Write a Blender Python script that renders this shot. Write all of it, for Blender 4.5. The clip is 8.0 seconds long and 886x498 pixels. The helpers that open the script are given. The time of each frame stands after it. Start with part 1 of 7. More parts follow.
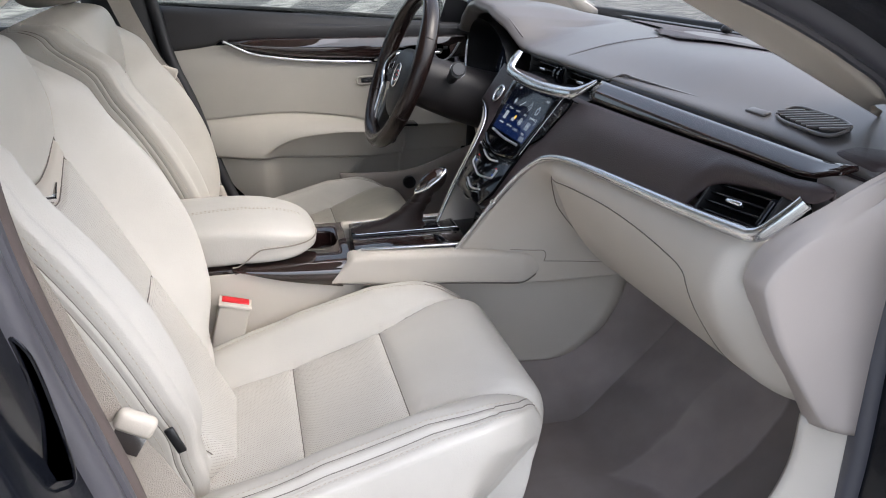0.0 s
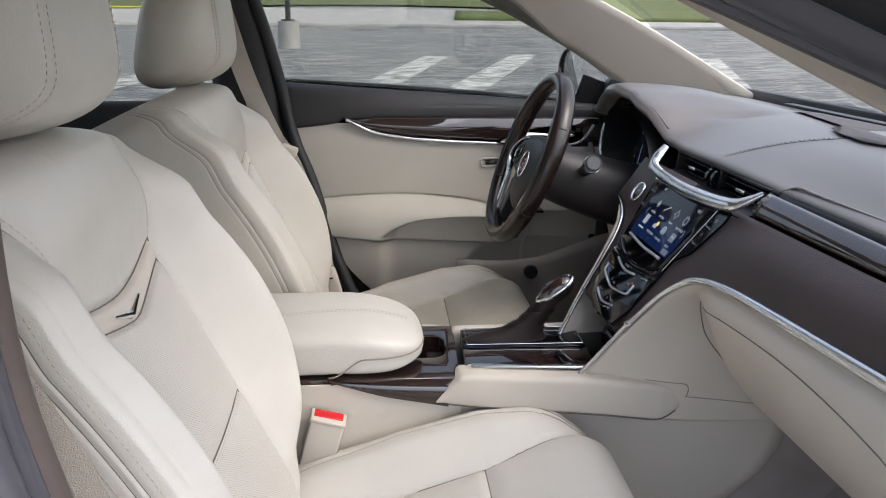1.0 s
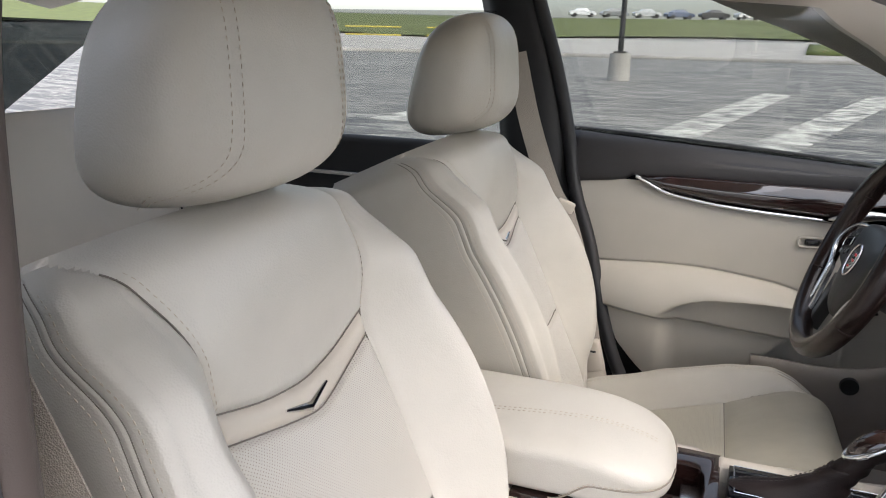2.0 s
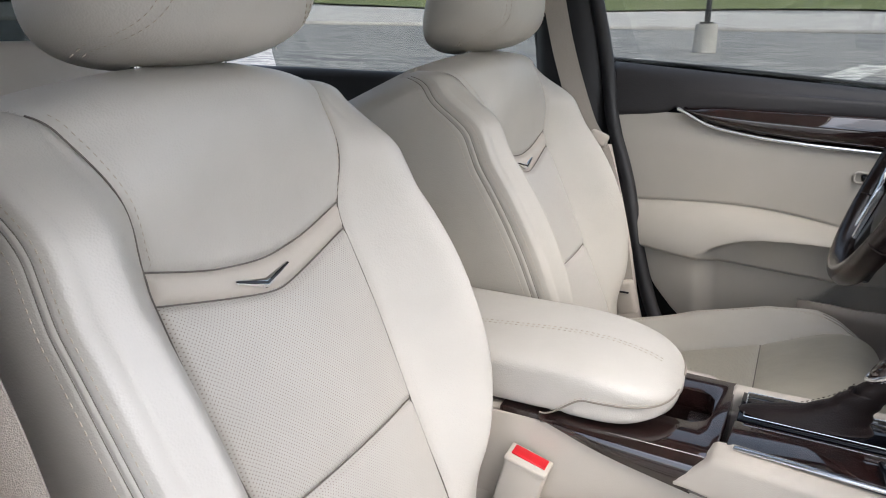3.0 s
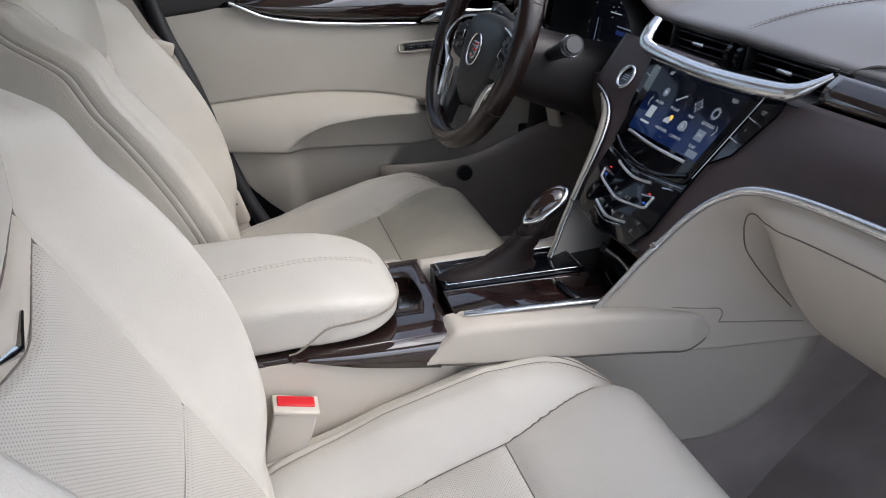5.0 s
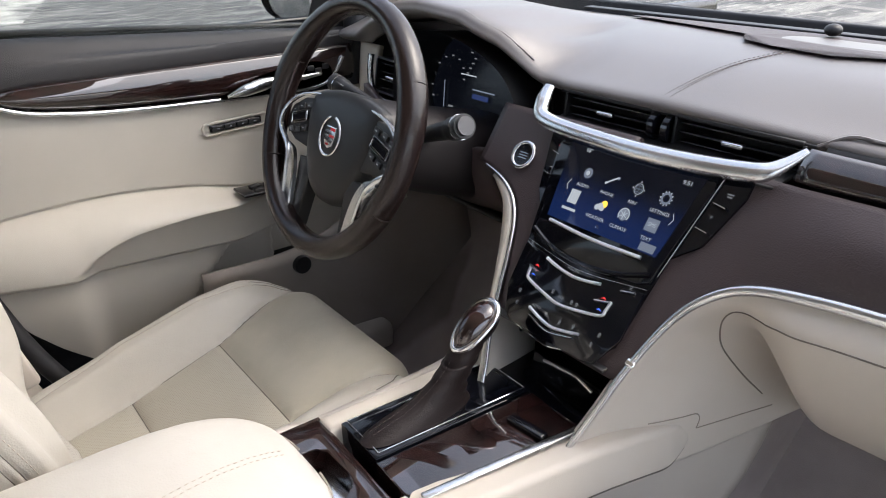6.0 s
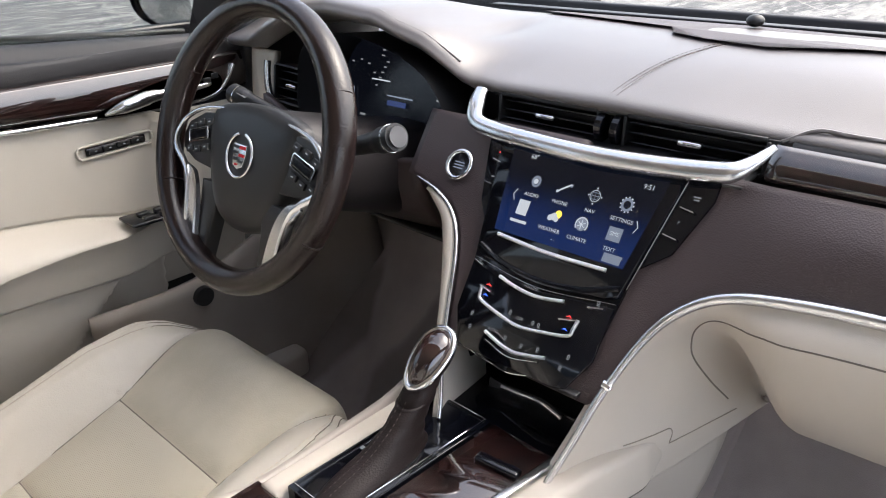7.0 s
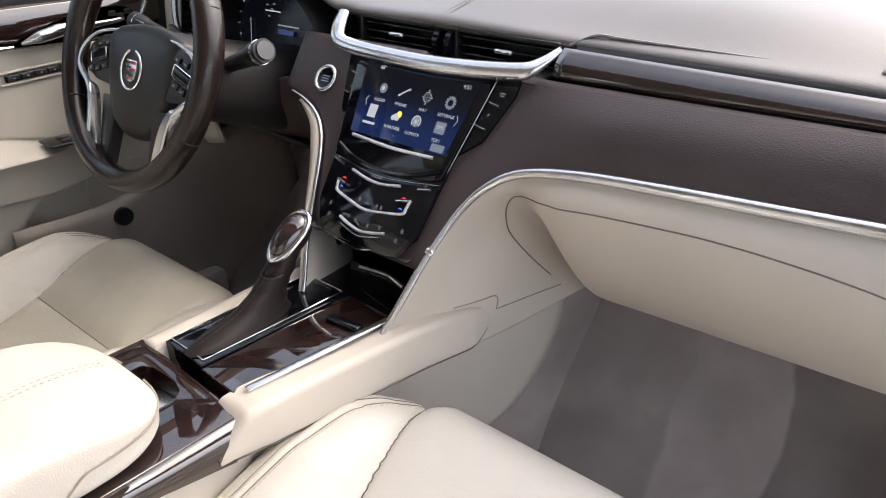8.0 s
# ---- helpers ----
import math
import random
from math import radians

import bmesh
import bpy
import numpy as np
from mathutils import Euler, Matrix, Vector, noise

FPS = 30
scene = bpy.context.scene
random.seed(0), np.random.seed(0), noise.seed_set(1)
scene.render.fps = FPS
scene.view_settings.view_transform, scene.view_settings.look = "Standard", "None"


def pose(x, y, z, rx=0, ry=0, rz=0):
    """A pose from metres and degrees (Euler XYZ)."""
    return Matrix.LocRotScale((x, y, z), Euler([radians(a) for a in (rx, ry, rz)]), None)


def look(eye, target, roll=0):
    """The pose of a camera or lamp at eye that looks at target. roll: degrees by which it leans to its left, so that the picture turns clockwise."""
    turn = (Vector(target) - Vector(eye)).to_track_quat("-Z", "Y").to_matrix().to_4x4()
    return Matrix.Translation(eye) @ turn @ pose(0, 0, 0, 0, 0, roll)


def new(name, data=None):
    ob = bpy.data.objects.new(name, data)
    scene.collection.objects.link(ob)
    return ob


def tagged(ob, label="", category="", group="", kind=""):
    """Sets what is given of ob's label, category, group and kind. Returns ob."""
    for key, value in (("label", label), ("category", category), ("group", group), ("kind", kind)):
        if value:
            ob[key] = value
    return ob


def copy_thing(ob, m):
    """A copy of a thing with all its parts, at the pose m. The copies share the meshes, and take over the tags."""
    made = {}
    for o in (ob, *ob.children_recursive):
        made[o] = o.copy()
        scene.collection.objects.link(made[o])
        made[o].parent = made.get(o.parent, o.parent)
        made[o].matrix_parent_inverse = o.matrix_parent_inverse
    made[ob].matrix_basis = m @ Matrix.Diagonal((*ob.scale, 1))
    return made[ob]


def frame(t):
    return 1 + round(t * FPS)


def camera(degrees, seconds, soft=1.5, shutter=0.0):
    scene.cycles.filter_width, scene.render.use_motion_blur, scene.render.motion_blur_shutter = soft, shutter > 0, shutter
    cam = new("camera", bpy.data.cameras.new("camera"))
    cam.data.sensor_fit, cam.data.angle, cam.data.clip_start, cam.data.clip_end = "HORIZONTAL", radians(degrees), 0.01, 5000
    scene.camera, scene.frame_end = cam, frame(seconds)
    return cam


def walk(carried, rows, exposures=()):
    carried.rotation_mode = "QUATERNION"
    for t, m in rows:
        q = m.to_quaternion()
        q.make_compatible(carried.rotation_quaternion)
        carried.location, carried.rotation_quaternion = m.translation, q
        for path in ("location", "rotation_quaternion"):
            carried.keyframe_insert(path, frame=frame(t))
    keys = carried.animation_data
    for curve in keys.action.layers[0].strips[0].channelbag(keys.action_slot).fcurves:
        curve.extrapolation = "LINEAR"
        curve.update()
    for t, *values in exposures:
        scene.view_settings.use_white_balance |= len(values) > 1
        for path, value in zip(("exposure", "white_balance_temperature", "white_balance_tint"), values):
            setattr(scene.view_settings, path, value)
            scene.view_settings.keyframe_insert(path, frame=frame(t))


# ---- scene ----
from mathutils.bvhtree import BVHTree

cam = camera(62.1, 8.0, soft=1.0)
PATH = [
    (0, (0.167, -1.316, 1.199), (0.64, 0.482, 0.461), 0.3),
    (0.5, (0.174, -1.329, 1.16), (0.552, 0.526, 0.513), 0.5),
    (1, (0.201, -1.139, 1.234), (0.364, 0.763, 0.64), 0.5),
    (1.5, (0.196, -1.002, 1.276), (-0.097, 0.9, 0.73), 0.8),
    (1.7, (0.219, -0.966, 1.275), (-0.239, 0.905, 0.736), 1.2),
    (2.8, (0.341, -0.877, 1.185), (-0.5, 0.848, 0.624), 1.1),
    (3, (0.36, -0.872, 1.16), (-0.471, 0.847, 0.566), 0.9),
    (3.5, (0.327, -0.882, 1.107), (-0.357, 0.855, 0.389), 0.1),
    (4, (0.246, -0.879, 1.137), (-0.112, 0.903, 0.303), -0.4),
    (4.5, (0.144, -0.893, 1.13), (0.224, 0.894, 0.236), -0.8),
    (5, (0.082, -0.842, 1.205), (0.589, 0.873, 0.311), -0.6),
    (5.2, (0.057, -0.791, 1.239), (0.71, 0.883, 0.359), -0.9),
    (6.3, (0.023, -0.468, 1.226), (1.213, 0.909, 0.396), -1.4),
    (6.5, (0.025, -0.45, 1.223), (1.267, 0.881, 0.393), -1.5),
    (7, (0.03, -0.413, 1.219), (1.356, 0.826, 0.378), -1.4),
    (7.5, (0.022, -0.44, 1.207), (1.377, 0.747, 0.338), -1.1),
    (8, (-0.001, -0.636, 1.191), (1.346, 0.524, 0.276), -0.8),
]
walk(cam, [(t, look(eye, target, roll)) for t, eye, target, roll in PATH], exposures=[(0, 1.94, 6340, 11), (1, 1.87, 6390, 11), (1.5, 2.00, 6590, 11), (3, 1.90, 6290, 11), (3.5, 1.78, 6190, 11), (4.5, 1.65, 6090, 11), (5.2, 1.88, 6240, 11), (6.5, 2.55, 6550, 12), (7.5, 2.64, 6650, 12), (8, 2.51, 6800, 13)])

# ---- light ----
SUN_EL, SUN_ROT = radians(52), radians(115)
world = bpy.data.worlds.new("overcast_sky")
scene.world = world
world.use_nodes = True
wn = world.node_tree.nodes
wl = world.node_tree.links
sky = wn.new("ShaderNodeTexSky")
sky.sky_type = "NISHITA"
sky.sun_disc = False
sky.sun_elevation, sky.sun_rotation = SUN_EL, SUN_ROT
sky.dust_density, sky.air_density = 4.0, 1.0
soft_sky = wn.new("ShaderNodeHueSaturation")
soft_sky.inputs["Saturation"].default_value = 0.62
wl.new(sky.outputs[0], soft_sky.inputs["Color"])
wl.new(soft_sky.outputs[0], wn["Background"].inputs["Color"])
wn["Background"].inputs["Strength"].default_value = 0.15
sun_data = bpy.data.lights.new("sun", "SUN")
sun_data.energy, sun_data.angle, sun_data.color = 0.26, radians(65), (1.0, 0.985, 0.96)
sun = new("sun", sun_data)
sun.matrix_world = look((0.2 + 3.4, -5.2, 0.6 + 6.8), (0.2, 0, 0.6))


# ---- materials ----
def mat(name, colour, rough=0.5, metal=0.0, coat=0.0, grain=0.0, grain_size=600.0, vary=0.06, vary_size=7.0, alt=None, spec=0.5, voronoi=False, coat_rough=0.04, wrinkle=0.0):
    """A procedural surface: a broad stain, a fine grain in colour and relief."""
    m = bpy.data.materials.new(name)
    m.use_nodes = True
    nt = m.node_tree
    n, l = nt.nodes, nt.links
    p = n["Principled BSDF"]
    p.inputs["Roughness"].default_value = rough
    p.inputs["Metallic"].default_value = metal
    p.inputs["Specular IOR Level"].default_value = spec
    p.inputs["Coat Weight"].default_value = coat
    p.inputs["Coat Roughness"].default_value = coat_rough
    tc = n.new("ShaderNodeTexCoord")
    broad = n.new("ShaderNodeTexNoise")
    broad.inputs["Scale"].default_value = vary_size
    broad.inputs["Detail"].default_value = 5
    l.new(tc.outputs["Object"], broad.inputs["Vector"])
    ramp = n.new("ShaderNodeMix")
    ramp.data_type = "RGBA"
    c = Vector(colour)
    d = Vector(alt) if alt else c * (1 - 2.2 * vary)
    e = c if alt else c * (1 + 1.2 * vary)
    ramp.inputs["A"].default_value = (*d, 1)
    ramp.inputs["B"].default_value = (*e, 1)
    spread = n.new("ShaderNodeMapRange")
    spread.inputs["From Min"].default_value, spread.inputs["From Max"].default_value = 0.32, 0.68
    l.new(broad.outputs["Fac"], spread.inputs["Value"])
    l.new(spread.outputs[0], ramp.inputs["Factor"])
    l.new(ramp.outputs["Result"], p.inputs["Base Color"])
    rv = n.new("ShaderNodeMapRange")
    rv.inputs["To Min"].default_value, rv.inputs["To Max"].default_value = max(0.0, rough - 0.06), min(1.0, rough + 0.06)
    l.new(broad.outputs["Fac"], rv.inputs["Value"])
    l.new(rv.outputs[0], p.inputs["Roughness"])
    if grain:
        fine = n.new("ShaderNodeTexVoronoi" if voronoi else "ShaderNodeTexNoise")
        fine.inputs["Scale"].default_value = grain_size
        l.new(tc.outputs["Object"], fine.inputs["Vector"])
        b = n.new("ShaderNodeBump")
        b.inputs["Strength"].default_value = grain
        b.inputs["Distance"].default_value = 0.001
        l.new(fine.outputs[0], b.inputs["Height"])
        l.new(b.outputs[0], p.inputs["Normal"])
        if wrinkle:
            fold = n.new("ShaderNodeTexNoise")
            fold.inputs["Scale"].default_value = 26
            fold.inputs["Detail"].default_value = 4
            fold.inputs["Distortion"].default_value = 0.8
            l.new(tc.outputs["Object"], fold.inputs["Vector"])
            b2 = n.new("ShaderNodeBump")
            b2.inputs["Strength"].default_value = wrinkle
            b2.inputs["Distance"].default_value = 0.004
            l.new(fold.outputs[0], b2.inputs["Height"])
            l.new(b2.outputs[0], b.inputs["Normal"])
    return m


def nodes_of(m):
    return m.node_tree.nodes, m.node_tree.links, m.node_tree.nodes["Principled BSDF"]


CREAM = (0.55, 0.522, 0.476)
leather = mat("cream_leather", CREAM, 0.40, wrinkle=0.28, grain=0.22, grain_size=520, vary=0.025, vary_size=9, voronoi=True)
leather_trim = mat("cream_trim", (0.55, 0.500, 0.435), 0.5, wrinkle=0.08, grain=0.18, grain_size=900, vary=0.025, vary_size=6, voronoi=True)
door_skin = mat("door_panel_skin", (0.435, 0.408, 0.360), 0.52, wrinkle=0.06, grain=0.18, grain_size=900, vary=0.03, vary_size=5, voronoi=True)
beige_plastic = mat("beige_plastic", (0.45, 0.41, 0.37), 0.5, grain=0.15, grain_size=1100, vary=0.02)
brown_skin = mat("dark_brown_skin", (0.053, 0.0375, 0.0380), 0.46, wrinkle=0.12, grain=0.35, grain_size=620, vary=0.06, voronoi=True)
# base colour raised above the brown to stand in for sky sheen
dash_skin = mat("dash_top_sheen_skin", (0.132, 0.118, 0.113), 0.42, wrinkle=0.04, grain=0.16, grain_size=800, vary=0.05, voronoi=True, spec=0.5, coat=0.45, coat_rough=0.30)
black_plastic = mat("black_plastic", (0.012, 0.012, 0.013), 0.42, grain=0.1, grain_size=1200)
black_paint = mat("black_car_paint", (0.005, 0.006, 0.009), 0.25, coat=0.2, spec=0.3, vary=0.05)
rail_skin = mat("door_rail_skin", (0.026, 0.0245, 0.026), 0.5, grain=0.3, grain_size=620, vary=0.06, voronoi=True)
charcoal = mat("charcoal_trim", (0.014, 0.014, 0.016), 0.55, grain=0.2, grain_size=800)
rubber = mat("grey_seal_rubber", (0.064, 0.063, 0.075), 0.33, grain=0.15, grain_size=500, spec=0.7)
piano = mat("gloss_black", (0.004, 0.0045, 0.007), 0.07, spec=0.45, vary=0.03)
satin = mat("satin_metal", (0.72, 0.73, 0.74), 0.24, metal=1.0, vary=0.03, vary_size=14)
chrome_bar = mat("satin_chrome_bar", (0.86, 0.87, 0.88), 0.35, metal=1.0, vary=0.02)
chrome = mat("chrome", (0.86, 0.87, 0.88), 0.07, metal=1.0, vary=0.02)
carpet = mat("taupe_carpet", (0.40, 0.345, 0.322), 0.95, grain=0.9, grain_size=900, vary_size=5.5, alt=(0.27, 0.232, 0.217), spec=0.1)
red_plastic = mat("red_plastic", (0.62, 0.010, 0.018), 0.35, vary=0.03)
thread = mat("thread", (0.50, 0.44, 0.36), 0.7, vary=0.05, vary_size=60)
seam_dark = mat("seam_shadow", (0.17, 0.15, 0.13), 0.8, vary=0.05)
seam_soft = mat("soft_seam", (0.30, 0.265, 0.225), 0.8, vary=0.05)
dark_thread = mat("dark_thread", (0.055, 0.042, 0.038), 0.7, vary=0.05, vary_size=60)
wheel_leather = mat("wheel_leather", (0.0150, 0.0085, 0.0075), 0.22, grain=0.2, grain_size=420, vary=0.12, vary_size=16, voronoi=True)
boot_leather = mat("boot_leather", (0.0125, 0.0075, 0.0072), 0.55, grain=0.3, grain_size=500, vary=0.1, vary_size=20, voronoi=True, spec=0.3)
pad_skin = mat("airbag_skin", (0.012, 0.0115, 0.0115), 0.45, grain=0.2, grain_size=700)
webbing = mat("belt_webbing", (0.38, 0.34, 0.295), 0.75, grain=0.8, grain_size=800, vary_size=900, alt=(0.29, 0.26, 0.225), voronoi=True)


def brush_carpet(m):
    """Pile brushed both ways: broad strokes with firm edges, lighter and darker."""
    n, l, p = nodes_of(m)
    tc = n.new("ShaderNodeTexCoord")
    mp = n.new("ShaderNodeMapping")
    mp.inputs["Scale"].default_value = (2.2, 6.5, 2.2)
    mp.inputs["Rotation"].default_value = (0, 0, 0.35)
    l.new(tc.outputs["Object"], mp.inputs["Vector"])
    stroke = n.new("ShaderNodeTexVoronoi")
    stroke.feature = "SMOOTH_F1"
    stroke.inputs["Smoothness"].default_value = 0.12
    stroke.inputs["Scale"].default_value = 1.3
    wob = n.new("ShaderNodeTexNoise")
    wob.inputs["Scale"].default_value = 3.0
    wob.inputs["Detail"].default_value = 6
    l.new(tc.outputs["Object"], wob.inputs["Vector"])
    mixv = n.new("ShaderNodeMix")
    mixv.data_type = "VECTOR"
    mixv.inputs["Factor"].default_value = 0.35
    l.new(mp.outputs[0], mixv.inputs[4])
    l.new(wob.outputs["Color"], mixv.inputs[5])
    l.new(mixv.outputs[1], stroke.inputs["Vector"])
    bw = n.new("ShaderNodeRGBToBW")
    l.new(stroke.outputs["Color"], bw.inputs[0])
    r = n.new("ShaderNodeMapRange")
    r.inputs["From Min"].default_value, r.inputs["From Max"].default_value = 0.3, 0.7
    r.inputs["To Min"].default_value, r.inputs["To Max"].default_value = 0.72, 1.2
    l.new(bw.outputs[0], r.inputs["Value"])
    mul = n.new("ShaderNodeVectorMath")
    mul.operation = "SCALE"
    l.new(p.inputs["Base Color"].links[0].from_socket, mul.inputs[0])
    l.new(r.outputs[0], mul.inputs["Scale"])
    l.new(mul.outputs[0], p.inputs["Base Color"])


brush_carpet(carpet)


def wood_material():
    m = mat("dark_burl_wood", (0.025, 0.0085, 0.0070), 0.5, coat=1.0, coat_rough=0.02, vary_size=38, alt=(0.0055, 0.0028, 0.0026), spec=0.1)
    n, l, p = nodes_of(m)
    p.inputs["Coat IOR"].default_value = 1.85
    wave = n.new("ShaderNodeTexWave")
    wave.inputs["Scale"].default_value = 60
    wave.inputs["Distortion"].default_value = 9
    wave.inputs["Detail"].default_value = 4
    tc = n.new("ShaderNodeTexCoord")
    l.new(tc.outputs["Object"], wave.inputs["Vector"])
    mix = n.new("ShaderNodeMix")
    mix.data_type, mix.blend_type = "RGBA", "MULTIPLY"
    mix.inputs["Factor"].default_value = 0.3
    old = p.inputs["Base Color"].links[0].from_socket
    l.new(old, mix.inputs["A"])
    ramp = n.new("ShaderNodeValToRGB")
    ramp.color_ramp.elements[0].color = (0.35, 0.3, 0.3, 1)
    ramp.color_ramp.elements[1].color = (1, 1, 1, 1)
    l.new(wave.outputs["Fac"], ramp.inputs["Fac"])
    l.new(ramp.outputs["Color"], mix.inputs["B"])
    l.new(mix.outputs["Result"], p.inputs["Base Color"])
    return m


wood = wood_material()


def perforated_material(name, colour):
    """Leather with rows of punched holes, read from the mesh's own flat layout."""
    m = mat(name, colour, 0.48, wrinkle=0.25, grain=0.15, grain_size=520, vary=0.025, vary_size=9, voronoi=True)
    n, l, p = nodes_of(m)
    uv = n.new("ShaderNodeUVMap")
    uv.uv_map = "flat"
    sep = n.new("ShaderNodeSeparateXYZ")
    l.new(uv.outputs[0], sep.inputs[0])

    def maths(op, a, b=None):
        q = n.new("ShaderNodeMath")
        q.operation = op
        for k, v in enumerate((a, b)):
            if v is None:
                continue
            if isinstance(v, (int, float)):
                q.inputs[k].default_value = v
            else:
                l.new(v, q.inputs[k])
        return q.outputs[0]

    pitch = 0.0042
    a = maths("DIVIDE", maths("ADD", sep.outputs[0], sep.outputs[1]), pitch)
    b = maths("DIVIDE", maths("SUBTRACT", sep.outputs[0], sep.outputs[1]), pitch)
    ua = maths("SUBTRACT", maths("FRACT", a), 0.5)
    ub = maths("SUBTRACT", maths("FRACT", b), 0.5)
    r = maths("SQRT", maths("ADD", maths("MULTIPLY", ua, ua), maths("MULTIPLY", ub, ub)))
    hole = maths("LESS_THAN", r, 0.18)
    mix = n.new("ShaderNodeMix")
    mix.data_type = "RGBA"
    l.new(hole, mix.inputs["Factor"])
    l.new(p.inputs["Base Color"].links[0].from_socket, mix.inputs["A"])
    mix.inputs["B"].default_value = (0.27, 0.235, 0.20, 1)
    l.new(mix.outputs["Result"], p.inputs["Base Color"])
    return m


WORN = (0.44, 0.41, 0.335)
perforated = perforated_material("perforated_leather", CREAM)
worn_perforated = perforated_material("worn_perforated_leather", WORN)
# darker copy of the cream leather: shade put into the colour
shaded_leather = mat("shaded_leather", (0.495, 0.466, 0.412), 0.40, wrinkle=0.28, grain=0.22, grain_size=520, vary=0.03, vary_size=9, voronoi=True)
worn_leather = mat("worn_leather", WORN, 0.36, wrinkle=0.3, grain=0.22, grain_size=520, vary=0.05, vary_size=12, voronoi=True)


def glass_material(name, tint=(1, 1, 1), rough=0.0):
    m = bpy.data.materials.new(name)
    m.use_nodes = True
    n, l = m.node_tree.nodes, m.node_tree.links
    n.remove(n["Principled BSDF"])
    t = n.new("ShaderNodeBsdfTransparent")
    t.inputs["Color"].default_value = (*tint, 1)
    g = n.new("ShaderNodeBsdfGlossy")
    g.inputs["Roughness"].default_value = rough
    mix = n.new("ShaderNodeMixShader")
    mix.inputs[0].default_value = 0.05
    l.new(t.outputs[0], mix.inputs[1])
    l.new(g.outputs[0], mix.inputs[2])
    l.new(mix.outputs[0], n["Material Output"].inputs["Surface"])
    return m


window_glass = glass_material("window_glass", (0.68, 0.695, 0.685))
windscreen_glass = glass_material("windscreen_glass", (0.82, 0.825, 0.82))
mirror_glass = mat("mirror_glass", (0.75, 0.77, 0.78), 0.01, metal=1.0, vary=0.01)


def glow(name, colour, strength=1.0):
    m = bpy.data.materials.new(name)
    m.use_nodes = True
    p = m.node_tree.nodes["Principled BSDF"]
    p.inputs["Base Color"].default_value = (0.01, 0.01, 0.01, 1)
    p.inputs["Roughness"].default_value = 0.2
    p.inputs["Emission Color"].default_value = (*colour, 1)
    p.inputs["Emission Strength"].default_value = strength
    return m


icon_glow = glow("icon_glow", (0.75, 0.82, 0.9), 0.12)
dim_glow = glow("dim_glow", (0.6, 0.65, 0.7), 0.06)
red_glow = glow("red_glow", (1.0, 0.05, 0.05), 0.35)
blue_glow = glow("blue_glow", (0.05, 0.15, 1.0), 0.4)


# ---- mesh tools ----
def mesh_of(verts, faces, smooth=True, name="m"):
    me = bpy.data.meshes.new(name)
    me.from_pydata([tuple(map(float, v)) for v in verts], [], [tuple(int(i) for i in f) for f in faces])
    me.update()
    if smooth:
        me.shade_smooth()
    return me


def link(name, me, material, parent=None, label=""):
    me.name = name
    if material:
        me.materials.append(material)
    ob = new(name, me)
    if parent:
        ob.parent = parent
    return tagged(ob, label)


def part(name, bm, material, parent, label="", smooth=False):
    """One bmesh as one mesh object under a thing or part."""
    me = bpy.data.meshes.new(name)
    bm.normal_update()
    bm.to_mesh(me)
    bm.free()
    if smooth:
        me.shade_smooth()
    return link(name, me, material, parent, label)


def thing(name, label, category, at=(0, 0, 0), group="", kind=""):
    ob = new(name)
    ob.empty_display_size = 0.05
    ob.location = at
    return tagged(ob, label, category, group, kind)


def autosmooth(me, degrees=40):
    me.shade_smooth()
    me.set_sharp_from_angle(angle=radians(degrees))
    return me


def box(sx, sy, sz, r=0.0, seg=2, m=None):
    """A box of that size about its middle, its edges rounded by r."""
    bm = bmesh.new()
    bmesh.ops.create_cube(bm, size=1, matrix=Matrix.Diagonal((sx, sy, sz, 1)))
    if r:
        bmesh.ops.bevel(bm, geom=bm.edges[:], offset=r, segments=seg, profile=0.5, affect="EDGES")
    if m is not None:
        bmesh.ops.transform(bm, matrix=m, verts=bm.verts)
    return bm


def put_box(name, size, at, material, parent, r=0.002, seg=2, rot=(0, 0, 0), label=""):
    m = pose(*at, *rot)
    bm = box(*size, r, seg, m)
    me = bpy.data.meshes.new(name)
    bm.to_mesh(me)
    bm.free()
    autosmooth(me, 50)
    return link(name, me, material, parent, label)


def lerp(x, xs, ys):
    return np.interp(x, xs, ys)


def smooth_curve(x, xs, ys):
    """Monotone-ish cubic through the knots (Catmull-Rom tangents)."""
    xs, ys = np.asarray(xs, float), np.asarray(ys, float)
    t = np.gradient(ys, xs)
    x = np.clip(np.asarray(x, float), xs[0], xs[-1])
    k = np.clip(np.searchsorted(xs, x, side="right") - 1, 0, len(xs) - 2)
    h = xs[k + 1] - xs[k]
    u = (x - xs[k]) / h
    return ys[k] * (1 + 2 * u) * (1 - u) ** 2 + h * t[k] * u * (1 - u) ** 2 + ys[k + 1] * u * u * (3 - 2 * u) + h * t[k + 1] * u * u * (u - 1)


def step(x, a, b):
    u = np.clip((np.asarray(x, float) - a) / (b - a), 0, 1)
    return u * u * (3 - 2 * u)


def spline(points, n=40, closed=False):
    """Points along a Catmull-Rom curve through the given ones."""
    p = np.array(points, float)
    if closed:
        p = np.vstack([p[-1], p, p[0], p[1]])
    else:
        p = np.vstack([2 * p[0] - p[1], p, 2 * p[-1] - p[-2]])
    m = len(p) - 3
    out = []
    ts = np.linspace(0, m, n, endpoint=not closed)
    for t in ts:
        k = min(int(t), m - 1)
        u = t - k
        a, b, c, d = p[k : k + 4]
        out.append(0.5 * (2 * b + (c - a) * u + (2 * a - 5 * b + 4 * c - d) * u * u + (3 * b - a - 3 * c + d) * u**3))
    return np.array(out)


